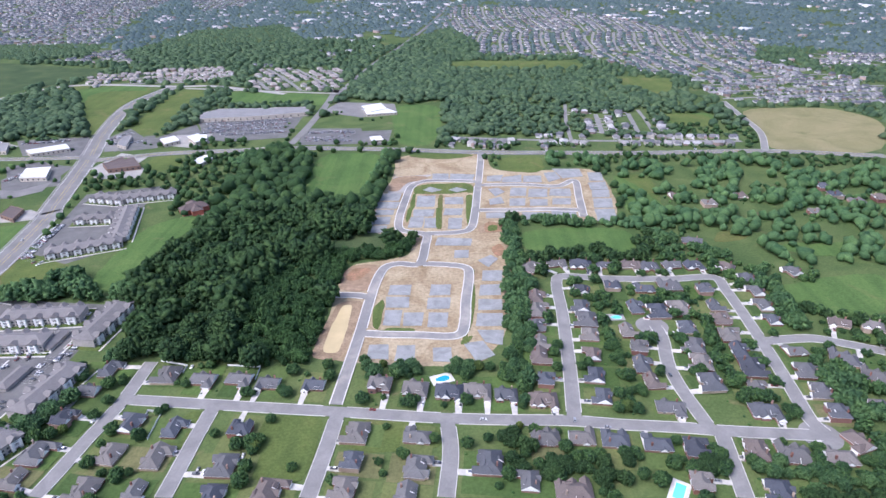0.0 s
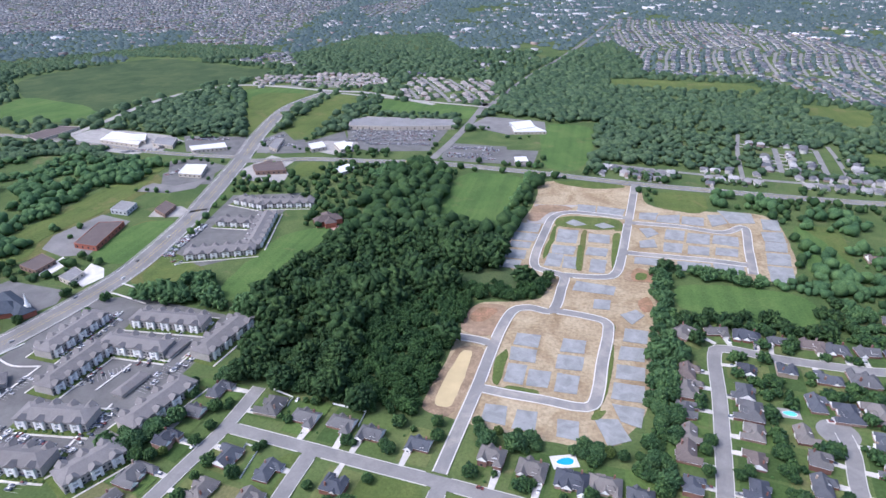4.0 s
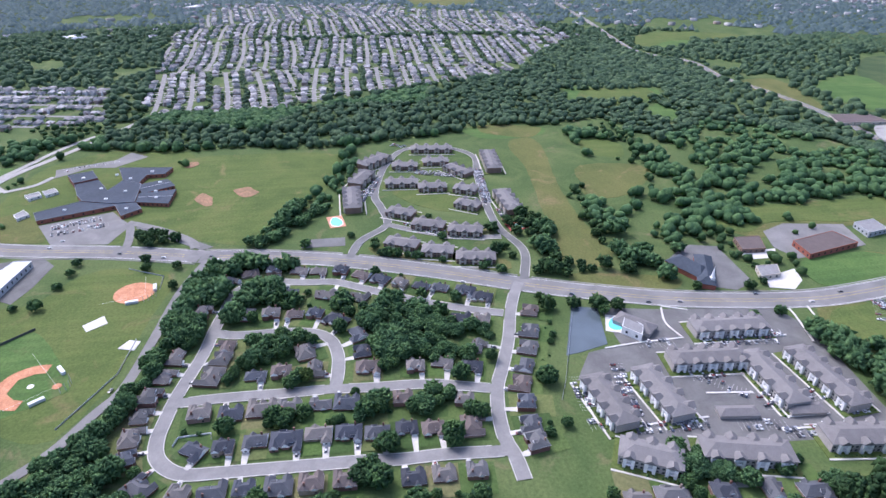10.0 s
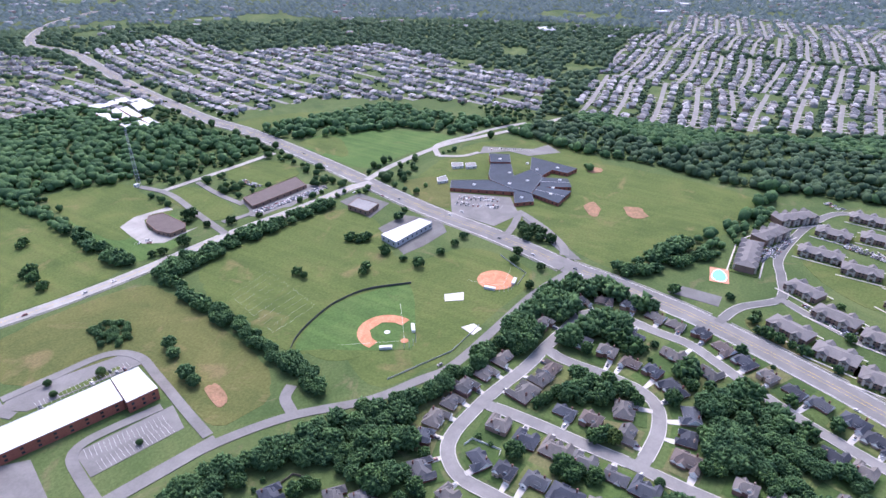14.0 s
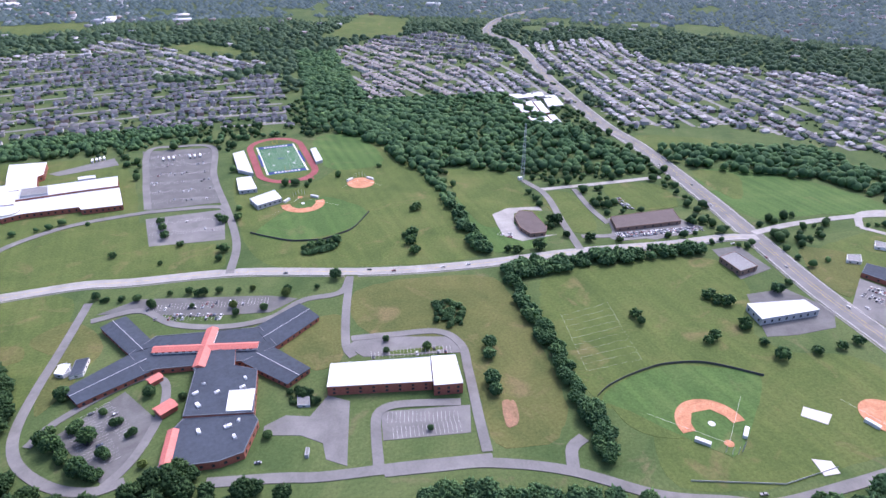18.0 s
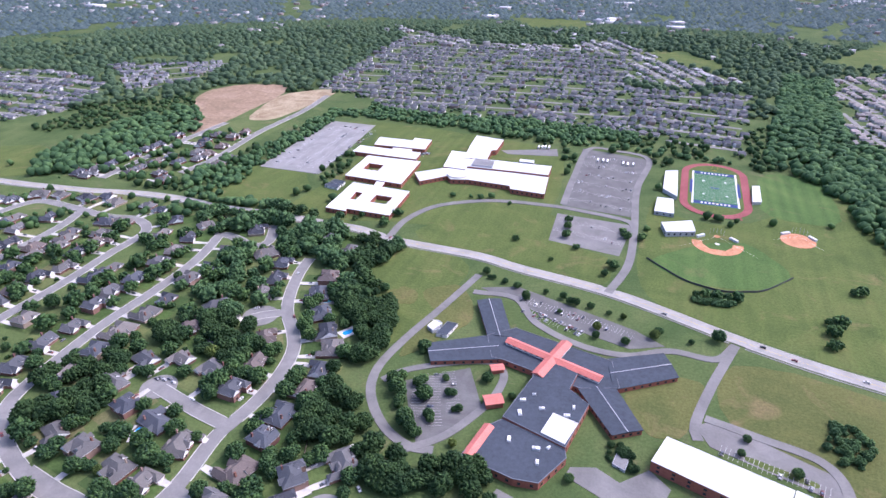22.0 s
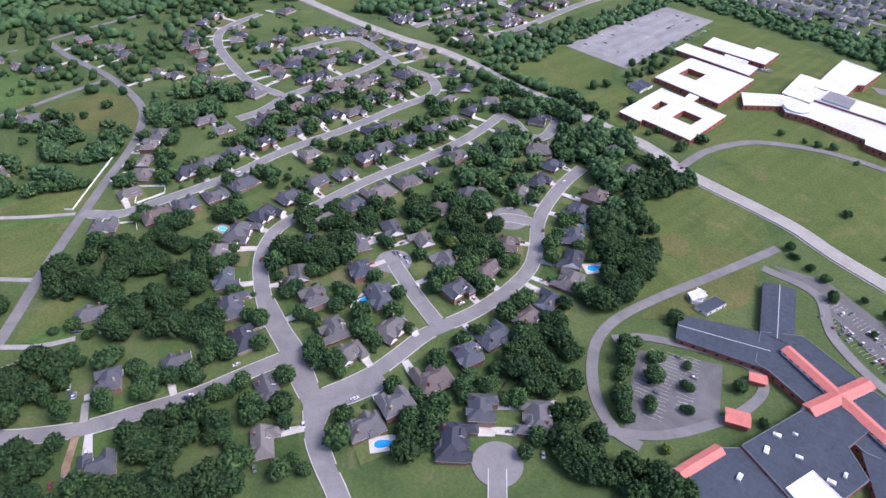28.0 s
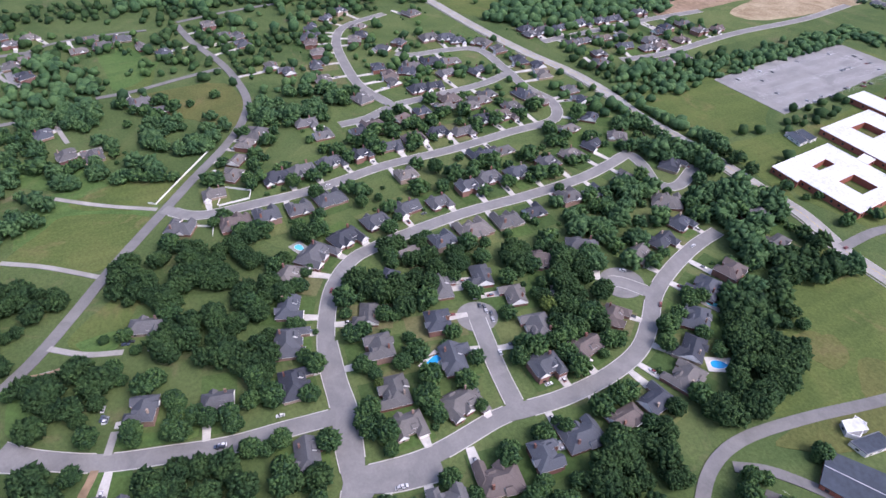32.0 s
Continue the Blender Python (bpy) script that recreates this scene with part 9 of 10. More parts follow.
trees("se_loop_yards", [(163, -237), (151, -237), (143, -249), (170, -246), (132, -254), (123, -239), (130, -215), (122, -197), (104, -220), (102, -214), (77, -238), (92, -281), (52, -209), (75, -163), (100, -148), (101, -162), (66, -368), (1, -300), (-3, -282), (201, -121), (223, -140), (188, -141), (185, -147), (157, -114), (157, -119), (135, -98), (110, -110), (109, -107), (169, -91), (161, -89), (159, -75), (158, -61), (178, -17), (169, -16), (160, -30), (165, 6), (172, 30), (170, -58), (176, -58), (133, -64), (132, -73), (128, -85), (118, -86), (130, -52), (137, -42)])
trees("lime", [(289, -136), (256, -385), (189, -456), (142, -118), (256, -119), (105, -296), (173, -91), (-533, 52), (-501, -3), (-479, 396)])
trees("north_yards", [(61, 313), (58, 305), (53, 329), (54, 350), (74, 315), (93, 379), (131, 436), (123, 326), (119, 349), (131, 343), (116, 299), (117, 267), (75, 290), (80, 280), (87, 283), (110, 285), (135, 299), (147, 271), (155, 280), (160, 275), (175, 299), (231, 319), (211, 293), (271, 402), (261, 410), (286, 367), (283, 347), (277, 330), (271, 354), (204, 378), (184, 374), (185, 403), (161, 403), (146, 396), (131, 396), (130, 411), (44, 315), (219, 284), (226, 279), (242, 288), (247, 266), (258, 274), (57, 276), (50, 285), (36, 285), (28, 276), (-113, 345), (-118, 292), (-147, 304), (-162, 307)])
trees("west_yards", [(-452, -1), (-435, 11), (-437, -17), (-448, -10), (-400, 26), (-388, 31), (-464, 31), (-446, 40), (-429, 51), (-415, 58), (-419, 65), (-432, 76), (-427, 80), (-496, 28), (-500, 40), (-493, 49), (-491, 56), (-476, 107), (-474, 98), (-468, 120), (-429, 134), (-461, 141), (-431, 151), (-447, 133), (-421, 125), (-418, 112), (-437, 95), (-453, 101), (-367, 117), (-366, 111), (-368, 95), (-385, 77), (-380, 83), (-396, 3), (-420, -21), (-435, -29), (-481, 10), (-456, 10), (-400, 147)])
trees("se_corner_yards", [(160, -31), (151, -40), (151, -43), (178, -18), (168, -18), (161, -12), (168, 6), (171, 31), (175, 26), (139, -43), (133, -45), (131, -70), (119, -81), (124, -90), (111, -88), (99, -84), (92, -75), (92, -66), (85, -38), (95, -48), (90, -58), (97, -36), (154, 50), (146, 59), (135, 50), (156, 38), (156, 34), (223, 61), (260, 80), (208, 7), (216, 10)])
trees("shops", [(-614, 801), (-604, 801), (-595, 804), (-591, 818), (-580, 824), (-580, 843), (-562, 840), (-550, 838), (-572, 709), (-557, 710), (-543, 711), (-529, 712), (-617, 710), (-503, 766), (-480, 760), (-429, 795), (-444, 923), (-455, 928), (-455, 971), (-546, 566), (-555, 592)])
trees("campus_west", [(4, -263), (7, -253), (-3, -245), (-6, -233), (-17, -219), (-27, -214), (0, -296), (-7, -284), (-56, -281), (-77, -269), (-52, -213), (-16, -422), (-32, -418), (-45, -416), (-57, -397), (-11, -265), (-21, -251), (-30, -232), (-26, -273), (-37, -258), (-46, -244)])
trees("se_low", [(92, -83), (110, -109), (101, -107), (136, -90), (135, -75), (143, -45), (140, -50), (137, -64), (133, -81), (181, -16), (128, -107), (121, -108), (57, -114), (48, -119), (74, -93)])
trees("west_mid", [(-368, 32), (-392, -42), (-436, 57), (-391, 13), (-392, 23), (-343, 55), (-349, 67), (-347, 127), (-349, 156), (-348, 167), (-349, 181), (-335, 187), (-463, 109), (-466, 136), (-461, 81), (-466, 95), (-472, 71), (-453, -10), (-437, -11), (-428, -30), (-433, -14), (-379, -44), (-386, -42), (-380, 34), (-381, 42), (-372, 79), (-370, 112), (-470, 187), (-448, 194), (-390, 212), (-363, 167), (-326, -17), (-335, -38), (-284, 100), (-302, 118)])
trees("lime", [(-530, 51), (-497, -2), (-341, 61), (-409, 147), (-365, 182)])
trees("ring_trees", [(-571, 25), (-552, 58), (-533, 79), (-539, 94), (-525, 103), (-560, 146), (-575, 135), (-558, 148), (-552, 177), (-539, 197), (-536, 219), (-528, 238), (-514, 248), (-603, 112), (-587, 68), (-620, 158), (-636, 196), (-587, 204), (-589, 217), (-716, 101), (-735, 120)])
trees("crossing", [(-455, 1002), (-447, 1015), (-438, 1028), (-429, 1041), (-422, 1062), (-420, 1098), (-426, 1145), (-436, 1209), (-446, 1256), (-445, 1291), (-518, 943), (-507, 928), (-537, 921), (-552, 902), (-641, 939), (-630, 950), (-604, 950), (-526, 839), (-536, 828), (-467, 798), (-452, 783), (-458, 843), (-448, 847), (-436, 847), (-386, 793), (-356, 782), (-224, 1109), (-209, 1109), (-194, 1109), (-179, 1108), (-139, 1056), (-119, 1055), (-106, 1069), (-258, 1014), (-258, 1038), (-441, 682), (-433, 650), (-430, 628), (-423, 605), (-445, 707), (-448, 734)])
trees("county_yards", [(796, -41), (701, -46), (755, -80), (644, -68), (736, -97), (659, -92), (635, -104), (617, -106), (630, -45), (623, -59), (615, -75), (617, -88), (541, -113), (531, -89), (579, -52), (571, -9), (606, 3), (616, -23), (657, -7), (653, -15), (741, 37), (733, 19), (765, 4), (747, -32), (717, -64), (729, -133), (721, -149), (640, -150), (722, -192), (581, -160), (646, -138), (420, -22), (417, -28), (412, -37), (408, -45), (405, -52), (469, 55), (478, 59), (560, -136)])

# ---------- woods ----------
# houses along the highway under the trees
suburb("far_homes", [(12, 959), (473, 950), (446, 893), (12, 897)], 0)
suburb("far_homes", [(230, 1100), (355, 1098), (372, 970), (225, 968)], 90)
# a scrubby clearing and hay fields keep the trees apart
for field in ([(22, 1602), (341, 1593), (324, 1508), (21, 1503)], [(380, 1412), (505, 1379), (466, 1264), (375, 1301)], [(389, 1094), (477, 1092), (454, 1012), (376, 1024)],
              [(-1134, 506), (-1132, 685), (-1066, 673), (-1058, 490)], [(-1615, 841), (-1641, 1022), (-1493, 939), (-1490, 812)], [(-943, 271), (-937, 416), (-888, 398), (-880, 305)],
              [(-877, 449), (-846, 502), (-778, 480), (-809, 426)], [(-1023, 621), (-988, 656), (-929, 623), (-958, 595)], [(-2611, 321), (-2588, 644), (-2262, 550), (-2298, 341)]):
    mark_poly(field, 4)
mark_poly([(-140, 580), (-104, 588), (-86, 603), (-66, 616), (-52, 590), (-62, 574), (-94, 558), (-132, 565)], 4)
wood("young_forest", 42, [(-150, 379), (-171, 412), (-174, 482), (-145, 535), (-106, 570), (-29, 580), (-39, 551), (-95, 536), (-98, 476), (-102, 382), (-118, 369)])
wood("forest", 9, [(-233, 383), (-260, 409), (-282, 503), (-268, 586), (-260, 643), (-276, 748), (-265, 907), (-223, 885), (-182, 846), (-174, 705), (-94, 693), (-77, 877), (-66, 861), (-82, 611), (-29, 580), (-39, 551), (-95, 536), (-98, 476), (-102, 382), (-118, 369), (-149, 376), (-198, 383)])
wood("wood_belt", 8, [(-1076, -267), (-1018, -170), (-958, -17), (-1084, 58), (-1083, 236), (-1315, 474), (-1516, 589), (-1714, 822), (-1312, 885), (-951, 723), (-836, 555), (-960, 513), (-937, 425), (-935, 331), (-895, 187), (-891, 115), (-876, 85), (-914, -219)])
wood("wood_belt", 8, [(-597, 12), (-630, 41), (-706, 72), (-782, 112), (-865, 122), (-893, 108), (-769, 91), (-708, 66)])
wood("wood_belt", 7, [(-523, 276), (-616, 315), (-587, 315), (-505, 298)])
wood("wood_belt", 4.9, [(-647, 371), (-663, 436), (-694, 531), (-546, 447), (-486, 394), (-513, 366), (-583, 372)])
wood("wood_belt", 4.9, [(-952, 540), (-890, 740), (-752, 825), (-655, 804), (-642, 700), (-640, 572), (-631, 480), (-750, 494)])
wood("wood_belt", 6, [(-903, 433), (-888, 483), (-800, 492), (-795, 428)])
wood("wood_belt", 7, [(-363, 481), (-360, 518), (-304, 501), (-286, 496), (-294, 470), (-334, 472)])
wood("wood_belt", 8, [(-526, -28), (-580, 34), (-557, 74), (-516, 79), (-485, 28), (-401, 1), (-400, -32)])
wood("tree_row", 8, [(-472, 124), (-455, 205), (-417, 224), (-389, 199), (-392, 166), (-436, 138)])
wood("wood_belt", 8, [(-553, -933), (-653, -855), (-620, -688), (-659, -524), (-638, -492), (-525, -564), (-489, -570), (-409, -622), (-396, -645)])
wood("wood_belt", 8, [(-710, -587), (-839, -541), (-941, -501), (-957, -252), (-876, -279), (-850, -394), (-707, -515)])
wood("wood_belt", 8, [(-918, -262), (-985, -205), (-1063, -196), (-1080, 66), (-1182, 265), (-913, 254), (-878, 112), (-892, 42), (-889, -133)])
wood("tree_row", 9, [(-361, -359), (-423, -363), (-517, -346), (-585, -322), (-568, -304), (-439, -324), (-370, -324)])
wood("tree_row", 14, [(-360, -342), (-371, -336), (-353, -228), (-336, -124), (-325, -128), (-343, -226)])
wood("tree_row", 13, [(-378, -620), (-392, -620), (-390, -560), (-367, -378), (-355, -376), (-374, -540)])
wood("shrub_block", 62, [(-283, -316), (-297, -319), (-306, -305), (-297, -279), (-280, -279), (-276, -290)])
wood("shrub_block", 45, [(-147, -252), (-164, -244), (-164, -230), (-154, -225), (-146, -237)])
wood("shrub_block", 45, [(-194, -456), (-215, -460), (-233, -461), (-229, -446), (-204, -441), (-193, -444)])
wood("tree_row", 9, [(-304, -267), (-309, -262), (-290, -196), (-281, -192)])
wood("tree_row", 8, [(-330, -152), (-338, -126), (-323, -108), (-313, -120)])
wood("wood_belt", 9, [(-197, -137), (-243, -118), (-313, -85), (-363, -44), (-385, -43), (-418, -41), (-483, -37), (-551, -33), (-580, -4), (-578, 34), (-536, 10), (-496, -6), (-435, -25), (-400, -31), (-364, -31), (-344, -32), (-306, -27), (-287, -7), (-272, -33), (-274, -73), (-250, -97), (-221, -95)])
wood("tree_row", 9, [(-601, 11), (-660, 68), (-832, 117), (-810, 125), (-672, 87), (-585, 26)])
wood("tree_group", 6, [(-460, 123), (-498, 153), (-462, 195), (-425, 190), (-409, 153), (-426, 133)])
wood("tree_group", 6, [(-448, 26), (-448, 53), (-427, 55), (-421, 32)])
wood("wood_belt", 8, [(-364, -1437), (-445, -1391), (-404, -955), (-552, -930), (-656, -923), (-654, -724), (-672, -515), (-553, -545), (-426, -619), (-387, -606), (-363, -636), (-357, -733), (-321, -796), (-281, -845)])
wood("tree_row", 9, [(350, -927), (14, -855), (-272, -818), (-266, -779), (-69, -827), (322, -852)])
wood("wood_belt", 9, [(131, -449), (86, -451), (89, -386), (55, -355), (35, -283), (18, -251), (-16, -201), (-53, -197), (-66, -203), (-108, -187), (-149, -153), (54, -192), (58, -243), (58, -294), (95, -363)])
wood("wood_belt", 8, [(790, -190), (731, -310), (714, -402), (666, -496), (665, -656), (700, -649), (675, -453), (763, -413), (731, -310), (677, -247), (682, -152)])
wood("wood_belt", 8, [(700, -649), (645, -820), (563, -744), (509, -630), (535, -506), (622, -464), (686, -554)])
wood("tree_row", 9, [(386, -469), (393, -612), (403, -797), (393, -868), (364, -838), (355, -615), (340, -462)])
wood("tree_row", 9, [(410, -876), (256, -903), (62, -926), (-109, -913), (-115, -869), (63, -849), (231, -850), (369, -846)])
wood("wood_belt", 8, [(418, -508), (410, -598), (413, -627), (398, -586), (375, -487)])
wood("wood_belt", 8, [(390, -455), (333, -473), (258, -479), (228, -455), (236, -418), (278, -417), (327, -433)])
wood("wood_belt", 8, [(209, -417), (211, -470), (156, -471), (105, -467), (79, -443), (98, -399), (117, -388), (146, -398), (177, -396)])
wood("wood_belt", 9, [(103, -341), (97, -376), (69, -364), (46, -340), (35, -293), (29, -250), (15, -224), (36, -183), (52, -207), (52, -244), (48, -291), (74, -314)])
wood("tree_group", 8, [(244, -347), (223, -388), (179, -376), (183, -324), (217, -300)])
wood("tree_group", 7, [(496, -35), (510, -66), (483, -122), (446, -103), (453, -57)])
wood("tree_group", 7, [(465, 29), (434, -54), (401, -53), (422, -1), (438, 30)])
wood("tree_group", 7, [(543, -148), (530, -239), (501, -252), (468, -193), (493, -140)])
wood("tree_group", 7, [(457, 69), (441, 38), (395, 28), (370, 68)])
wood("tree_group", 7, [(680, 47), (690, -2), (619, -18), (611, 23), (634, 43)])
wood("wood_belt", 7, [(10, 1453), (363, 1475), (424, 1176), (361, 928), (186, 917), (15, 912), (-7, 921), (8, 1144)])
wood("wood_belt", 7, [(-214, 1399), (-126, 1762), (12, 1671), (8, 1187), (-143, 1191), (-203, 1239)])
wood("wood_belt", 6, [(142, 852), (225, 863), (224, 821), (137, 816)])
wood("wood_belt", 4.5, [(248, 825), (437, 846), (507, 797), (610, 818), (425, 527), (335, 528), (288, 620), (208, 621), (219, 740)])
wood("tree_row", 9, [(73, 640), (170, 640), (245, 620), (230, 541), (215, 541), (220, 610), (84, 624)])
wood("tree_row", 11, [(64, 633), (78, 620), (80, 575), (76, 545), (79, 506), (81, 484), (73, 446), (66, 388), (60, 330), (46, 330), (51, 400), (52, 471), (62, 526), (66, 602)])
wood("tree_group", 7, [(35, 314), (64, 309), (98, 298), (116, 284), (71, 266), (39, 275)])
wood("tree_group", 7, [(181, 274), (276, 292), (250, 252), (174, 252)])
wood("tree_row", 7, [(276, 518), (298, 476), (281, 371), (306, 339), (285, 307), (265, 328), (274, 407), (279, 476)])
wood("tree_row", 8, [(-69, 371), (48, 374), (47, 364), (-60, 363)])
wood("tree_row", 8, [(-287, 307), (-268, 370), (-243, 398), (-233, 383), (-250, 351), (-274, 287)])
wood("wood_belt", 4.9, [(-663, 480), (-667, 564), (-673, 864), (-598, 800), (-597, 655), (-573, 554), (-559, 470), (-524, 430), (-476, 393), (-503, 365), (-646, 378), (-652, 431)])
wood("wood_belt", 4.9, [(-900, 527), (-898, 772), (-712, 882), (-641, 826), (-675, 607), (-736, 522)])
wood("wood_belt", 7, [(-1550, 731), (-1216, 834), (-1071, 808), (-1152, 711), (-1163, 553)])
wood("wood_belt", 6, [(-783, 1032), (-694, 1141), (-581, 1003), (-612, 942), (-718, 968)])
wood("wood_belt", 8, [(-389, 471), (-354, 505), (-269, 484), (-268, 464), (-295, 469)])
wood("tree_row", 7, [(-453, 1036), (-464, 1552), (-422, 1463), (-422, 1014)])
wood("wood_belt", 7, [(-852, 1716), (-803, 2163), (-554, 2304), (-244, 1533), (-430, 1572), (-728, 1574)])
wood("wood_belt", 7, [(-244, 1533), (22, 2220), (103, 1883), (80, 1061), (-8, 1008), (4, 1194), (-92, 1191), (-187, 1283)])
wood("wood_belt", 6, [(-1296, 1066), (-1362, 1308), (-1347, 1624), (-923, 1675), (-974, 1909), (-1308, 1875), (-1613, 1403), (-1535, 926), (-1422, 913)])
wood("wood_belt", 9, [(175, 53), (159, 32), (144, 34), (131, 42), (145, 59)])
wood("wood_belt", 9, [(146, 5), (142, -24), (130, -36), (115, -26), (110, -49), (101, -48), (101, -38), (82, -36), (66, -36), (110, 17)])
wood("tree_group", 9, [(119, -50), (111, -59), (118, -81), (110, -84), (94, -68), (105, -50)])
wood("tree_group", 8, [(217, 44), (222, 25), (221, 10), (196, 20), (180, 36), (192, 50)])
wood("wood_belt", 9, [(42, -192), (46, -222), (35, -242), (7, -209), (-19, -193), (-43, -196), (-47, -172), (-25, -164), (-3, -174), (-6, -189), (22, -197)])
wood("wood_belt", 8, [(324, -96), (268, -114), (234, -81), (196, -91), (176, -70), (197, -48), (198, -28)])
wood("tree_group", 8, [(275, -192), (214, -209), (171, -164), (200, -153), (241, -160)])
wood("tree_group", 8, [(190, -242), (156, -281), (118, -240), (148, -222)])
wood("tree_group", 8, [(-286, 81), (-308, 98), (-310, 121), (-289, 122)])
wood("tree_group", 8, [(-362, 107), (-364, 130), (-343, 134), (-337, 113)])
wood("tree_group", 8, [(-440, 132), (-447, 211), (-405, 202), (-403, 170), (-406, 141)])
wood("tree_group", 7, [(-361, 153), (-358, 186), (-343, 181), (-345, 156)])
wood("tree_group", 9, [(309, -16), (309, -34), (295, -43), (283, -30), (264, -20), (258, -9), (263, 0), (293, 4)])
wood("tree_group", 9, [(307, -45), (298, -77), (281, -97), (261, -99), (221, -83), (198, -87), (184, -76), (193, -59), (219, -45), (238, -49), (252, -66), (271, -53), (264, -44), (278, -39)])
wood("tree_group", 9, [(323, -71), (310, -105), (292, -133), (277, -120), (285, -90), (301, -70)])
wood("tree_group", 9, [(251, -24), (225, -33), (209, -27), (222, -20)])
wood("wood_belt", 9, [(291, 67), (310, 49), (296, 33), (275, 34), (257, 50), (247, 67)])
wood("tree_group", 9, [(216, 56), (212, 31), (197, 19), (174, 26), (182, 41), (199, 53)])
wood("tree_group", 8, [(234, 21), (223, 10), (208, 15), (218, 25)])
wood("wood_belt", 9, [(184, 66), (176, 51), (159, 37), (145, 30), (163, 65)])
wood("wood_belt", 9, [(147, 8), (146, -8), (139, -28), (111, -38), (136, 12)])
wood("tree_group", 9, [(251, -173), (244, -200), (219, -196), (200, -170), (197, -153), (230, -159)])
wood("tree_group", 9, [(186, -235), (182, -269), (156, -259), (145, -247), (152, -226)])
wood("wood_belt", 9, [(377, -452), (345, -462), (287, -466), (236, -470), (222, -448), (250, -431), (303, -433), (350, -438)])
wood("wood_belt", 9, [(258, 100), (246, 88), (238, 79), (224, 84), (220, 91), (215, 100)])
wood("wood_belt", 9, [(315, 101), (313, 96), (266, 96), (260, 100)])
wood("tree_group", 8, [(145, 87), (145, 77), (137, 72), (128, 73), (137, 90)])
wood("tree_group", 8, [(123, 46), (121, 33), (111, 20), (101, 20), (115, 48)])
wood("wood_belt", 9, [(261, 70), (278, 51), (278, 38), (255, 52), (241, 66), (235, 76), (248, 82)])
wood("wood_belt", 9, [(201, 99), (203, 84), (198, 68), (189, 63), (185, 83), (184, 99)])
wood("tree_group", 9, [(254, -14), (246, -35), (221, -36), (200, -29), (204, -15), (222, -11)])
wood("tree_group", 9, [(241, -45), (229, -69), (193, -58), (202, -41)])
wood("tree_group", 9, [(112, -13), (103, -38), (79, -42), (73, -34), (88, -4)])
wood("wood_belt", 9, [(-853, 1043), (-840, 1244), (-758, 1306), (-718, 1238), (-615, 1059), (-622, 991), (-680, 972), (-771, 1008)])
wood("wood_belt", 4.9, [(-875, 623), (-885, 747), (-813, 818), (-706, 822), (-637, 813), (-605, 791), (-624, 717), (-631, 608), (-646, 517), (-663, 493)])
wood("tree_group", 8, [(250, -22), (231, -37), (205, -32), (205, -18), (229, -18)])
wood("tree_group", 9, [(229, 37), (235, 18), (224, 11), (204, 20), (184, 30), (192, 40), (204, 43)])
wood("wood_belt", 9, [(322, 90), (331, 70), (305, 39), (281, 34), (265, 48), (246, 71), (240, 89)])
wood("tree_group", 9, [(228, 57), (224, 29), (199, 27), (181, 33), (189, 50), (205, 56)])
wood("wood_belt", 9, [(201, 88), (202, 75), (178, 59), (168, 48), (162, 32), (151, 36), (139, 40), (120, 32), (149, 87)])
wood("tree_group", 8, [(424, -480), (327, -483), (259, -495), (168, -450), (146, -417), (205, -425), (256, -447), (325, -461), (391, -457)])
wood("tree_group", 8, [(253, -376), (199, -375), (159, -316), (155, -285), (195, -285), (231, -321)])
wood("tree_group", 8, [(208, -275), (148, -282), (120, -276), (122, -248), (155, -236), (185, -251)])
wood("wood_belt", 9, [(210, 100), (206, 83), (183, 63), (160, 51), (147, 55), (113, 45), (141, 98)])
wood("tree_row", 9, [(-454, 998), (-457, 1271), (-447, 1296), (-433, 1266), (-441, 998)])
wood("tree_row", 9, [(-419, 1171), (-249, 1189), (-243, 1163), (-410, 1146)])
wood("wood_belt", 8, [(-795, 1127), (-733, 1126), (-661, 1105), (-595, 1033), (-575, 985), (-655, 992), (-716, 1003)])
wood("tree_row", 9, [(-81, 918), (-72, 912), (-84, 710), (-97, 719)])
wood("tree_group", 7, [(-307, 846), (-286, 869), (-228, 934), (-208, 920), (-195, 778), (-239, 779)])
wood("tree_group", 8, [(706, 107), (679, 80), (632, 54), (612, 29), (588, -5), (548, 0), (562, 27), (575, 66), (602, 81), (643, 106)])
wood("tree_group", 8, [(702, 49), (716, 21), (678, 1), (625, 8), (634, 43)])
wood("tree_group", 8, [(507, -44), (493, -112), (472, -115), (447, -80), (465, -42)])
wood("tree_group", 8, [(461, 27), (455, -7), (419, -7), (429, 23)])
wood("tree_group", 8, [(464, 103), (457, 78), (447, 49), (424, 41), (425, 62), (419, 103)])
wood("tree_group", 8, [(557, 81), (546, 60), (516, 59), (525, 77)])
wood("tree_group", 8, [(521, 91), (517, 73), (508, 54), (488, 60), (496, 86)])
wood("tree_group", 8, [(523, 49), (508, 31), (481, 35), (488, 48)])
wood("tree_group", 8, [(508, -4), (499, -23), (466, -18), (479, -3)])
wood("tree_group", 9, [(206, 98), (197, 73), (182, 56), (159, 44), (143, 32), (125, 39), (115, 53), (137, 97)])
wood("tree_group", 9, [(141, 9), (147, -13), (137, -36), (110, -40), (94, -42), (67, -39), (107, 39), (116, 25), (121, 10)])
wood("tree_group", 9, [(310, 99), (312, 79), (303, 48), (300, 30), (281, 30), (234, 62), (219, 81), (214, 98)])
wood("tree_group", 9, [(302, 7), (314, -22), (288, -43), (236, -22), (210, -27), (194, -17), (204, -7), (227, -17), (265, -2)])
wood("tree_group", 9, [(278, -55), (285, -86), (231, -94), (192, -85), (172, -60), (192, -51), (205, -37)])
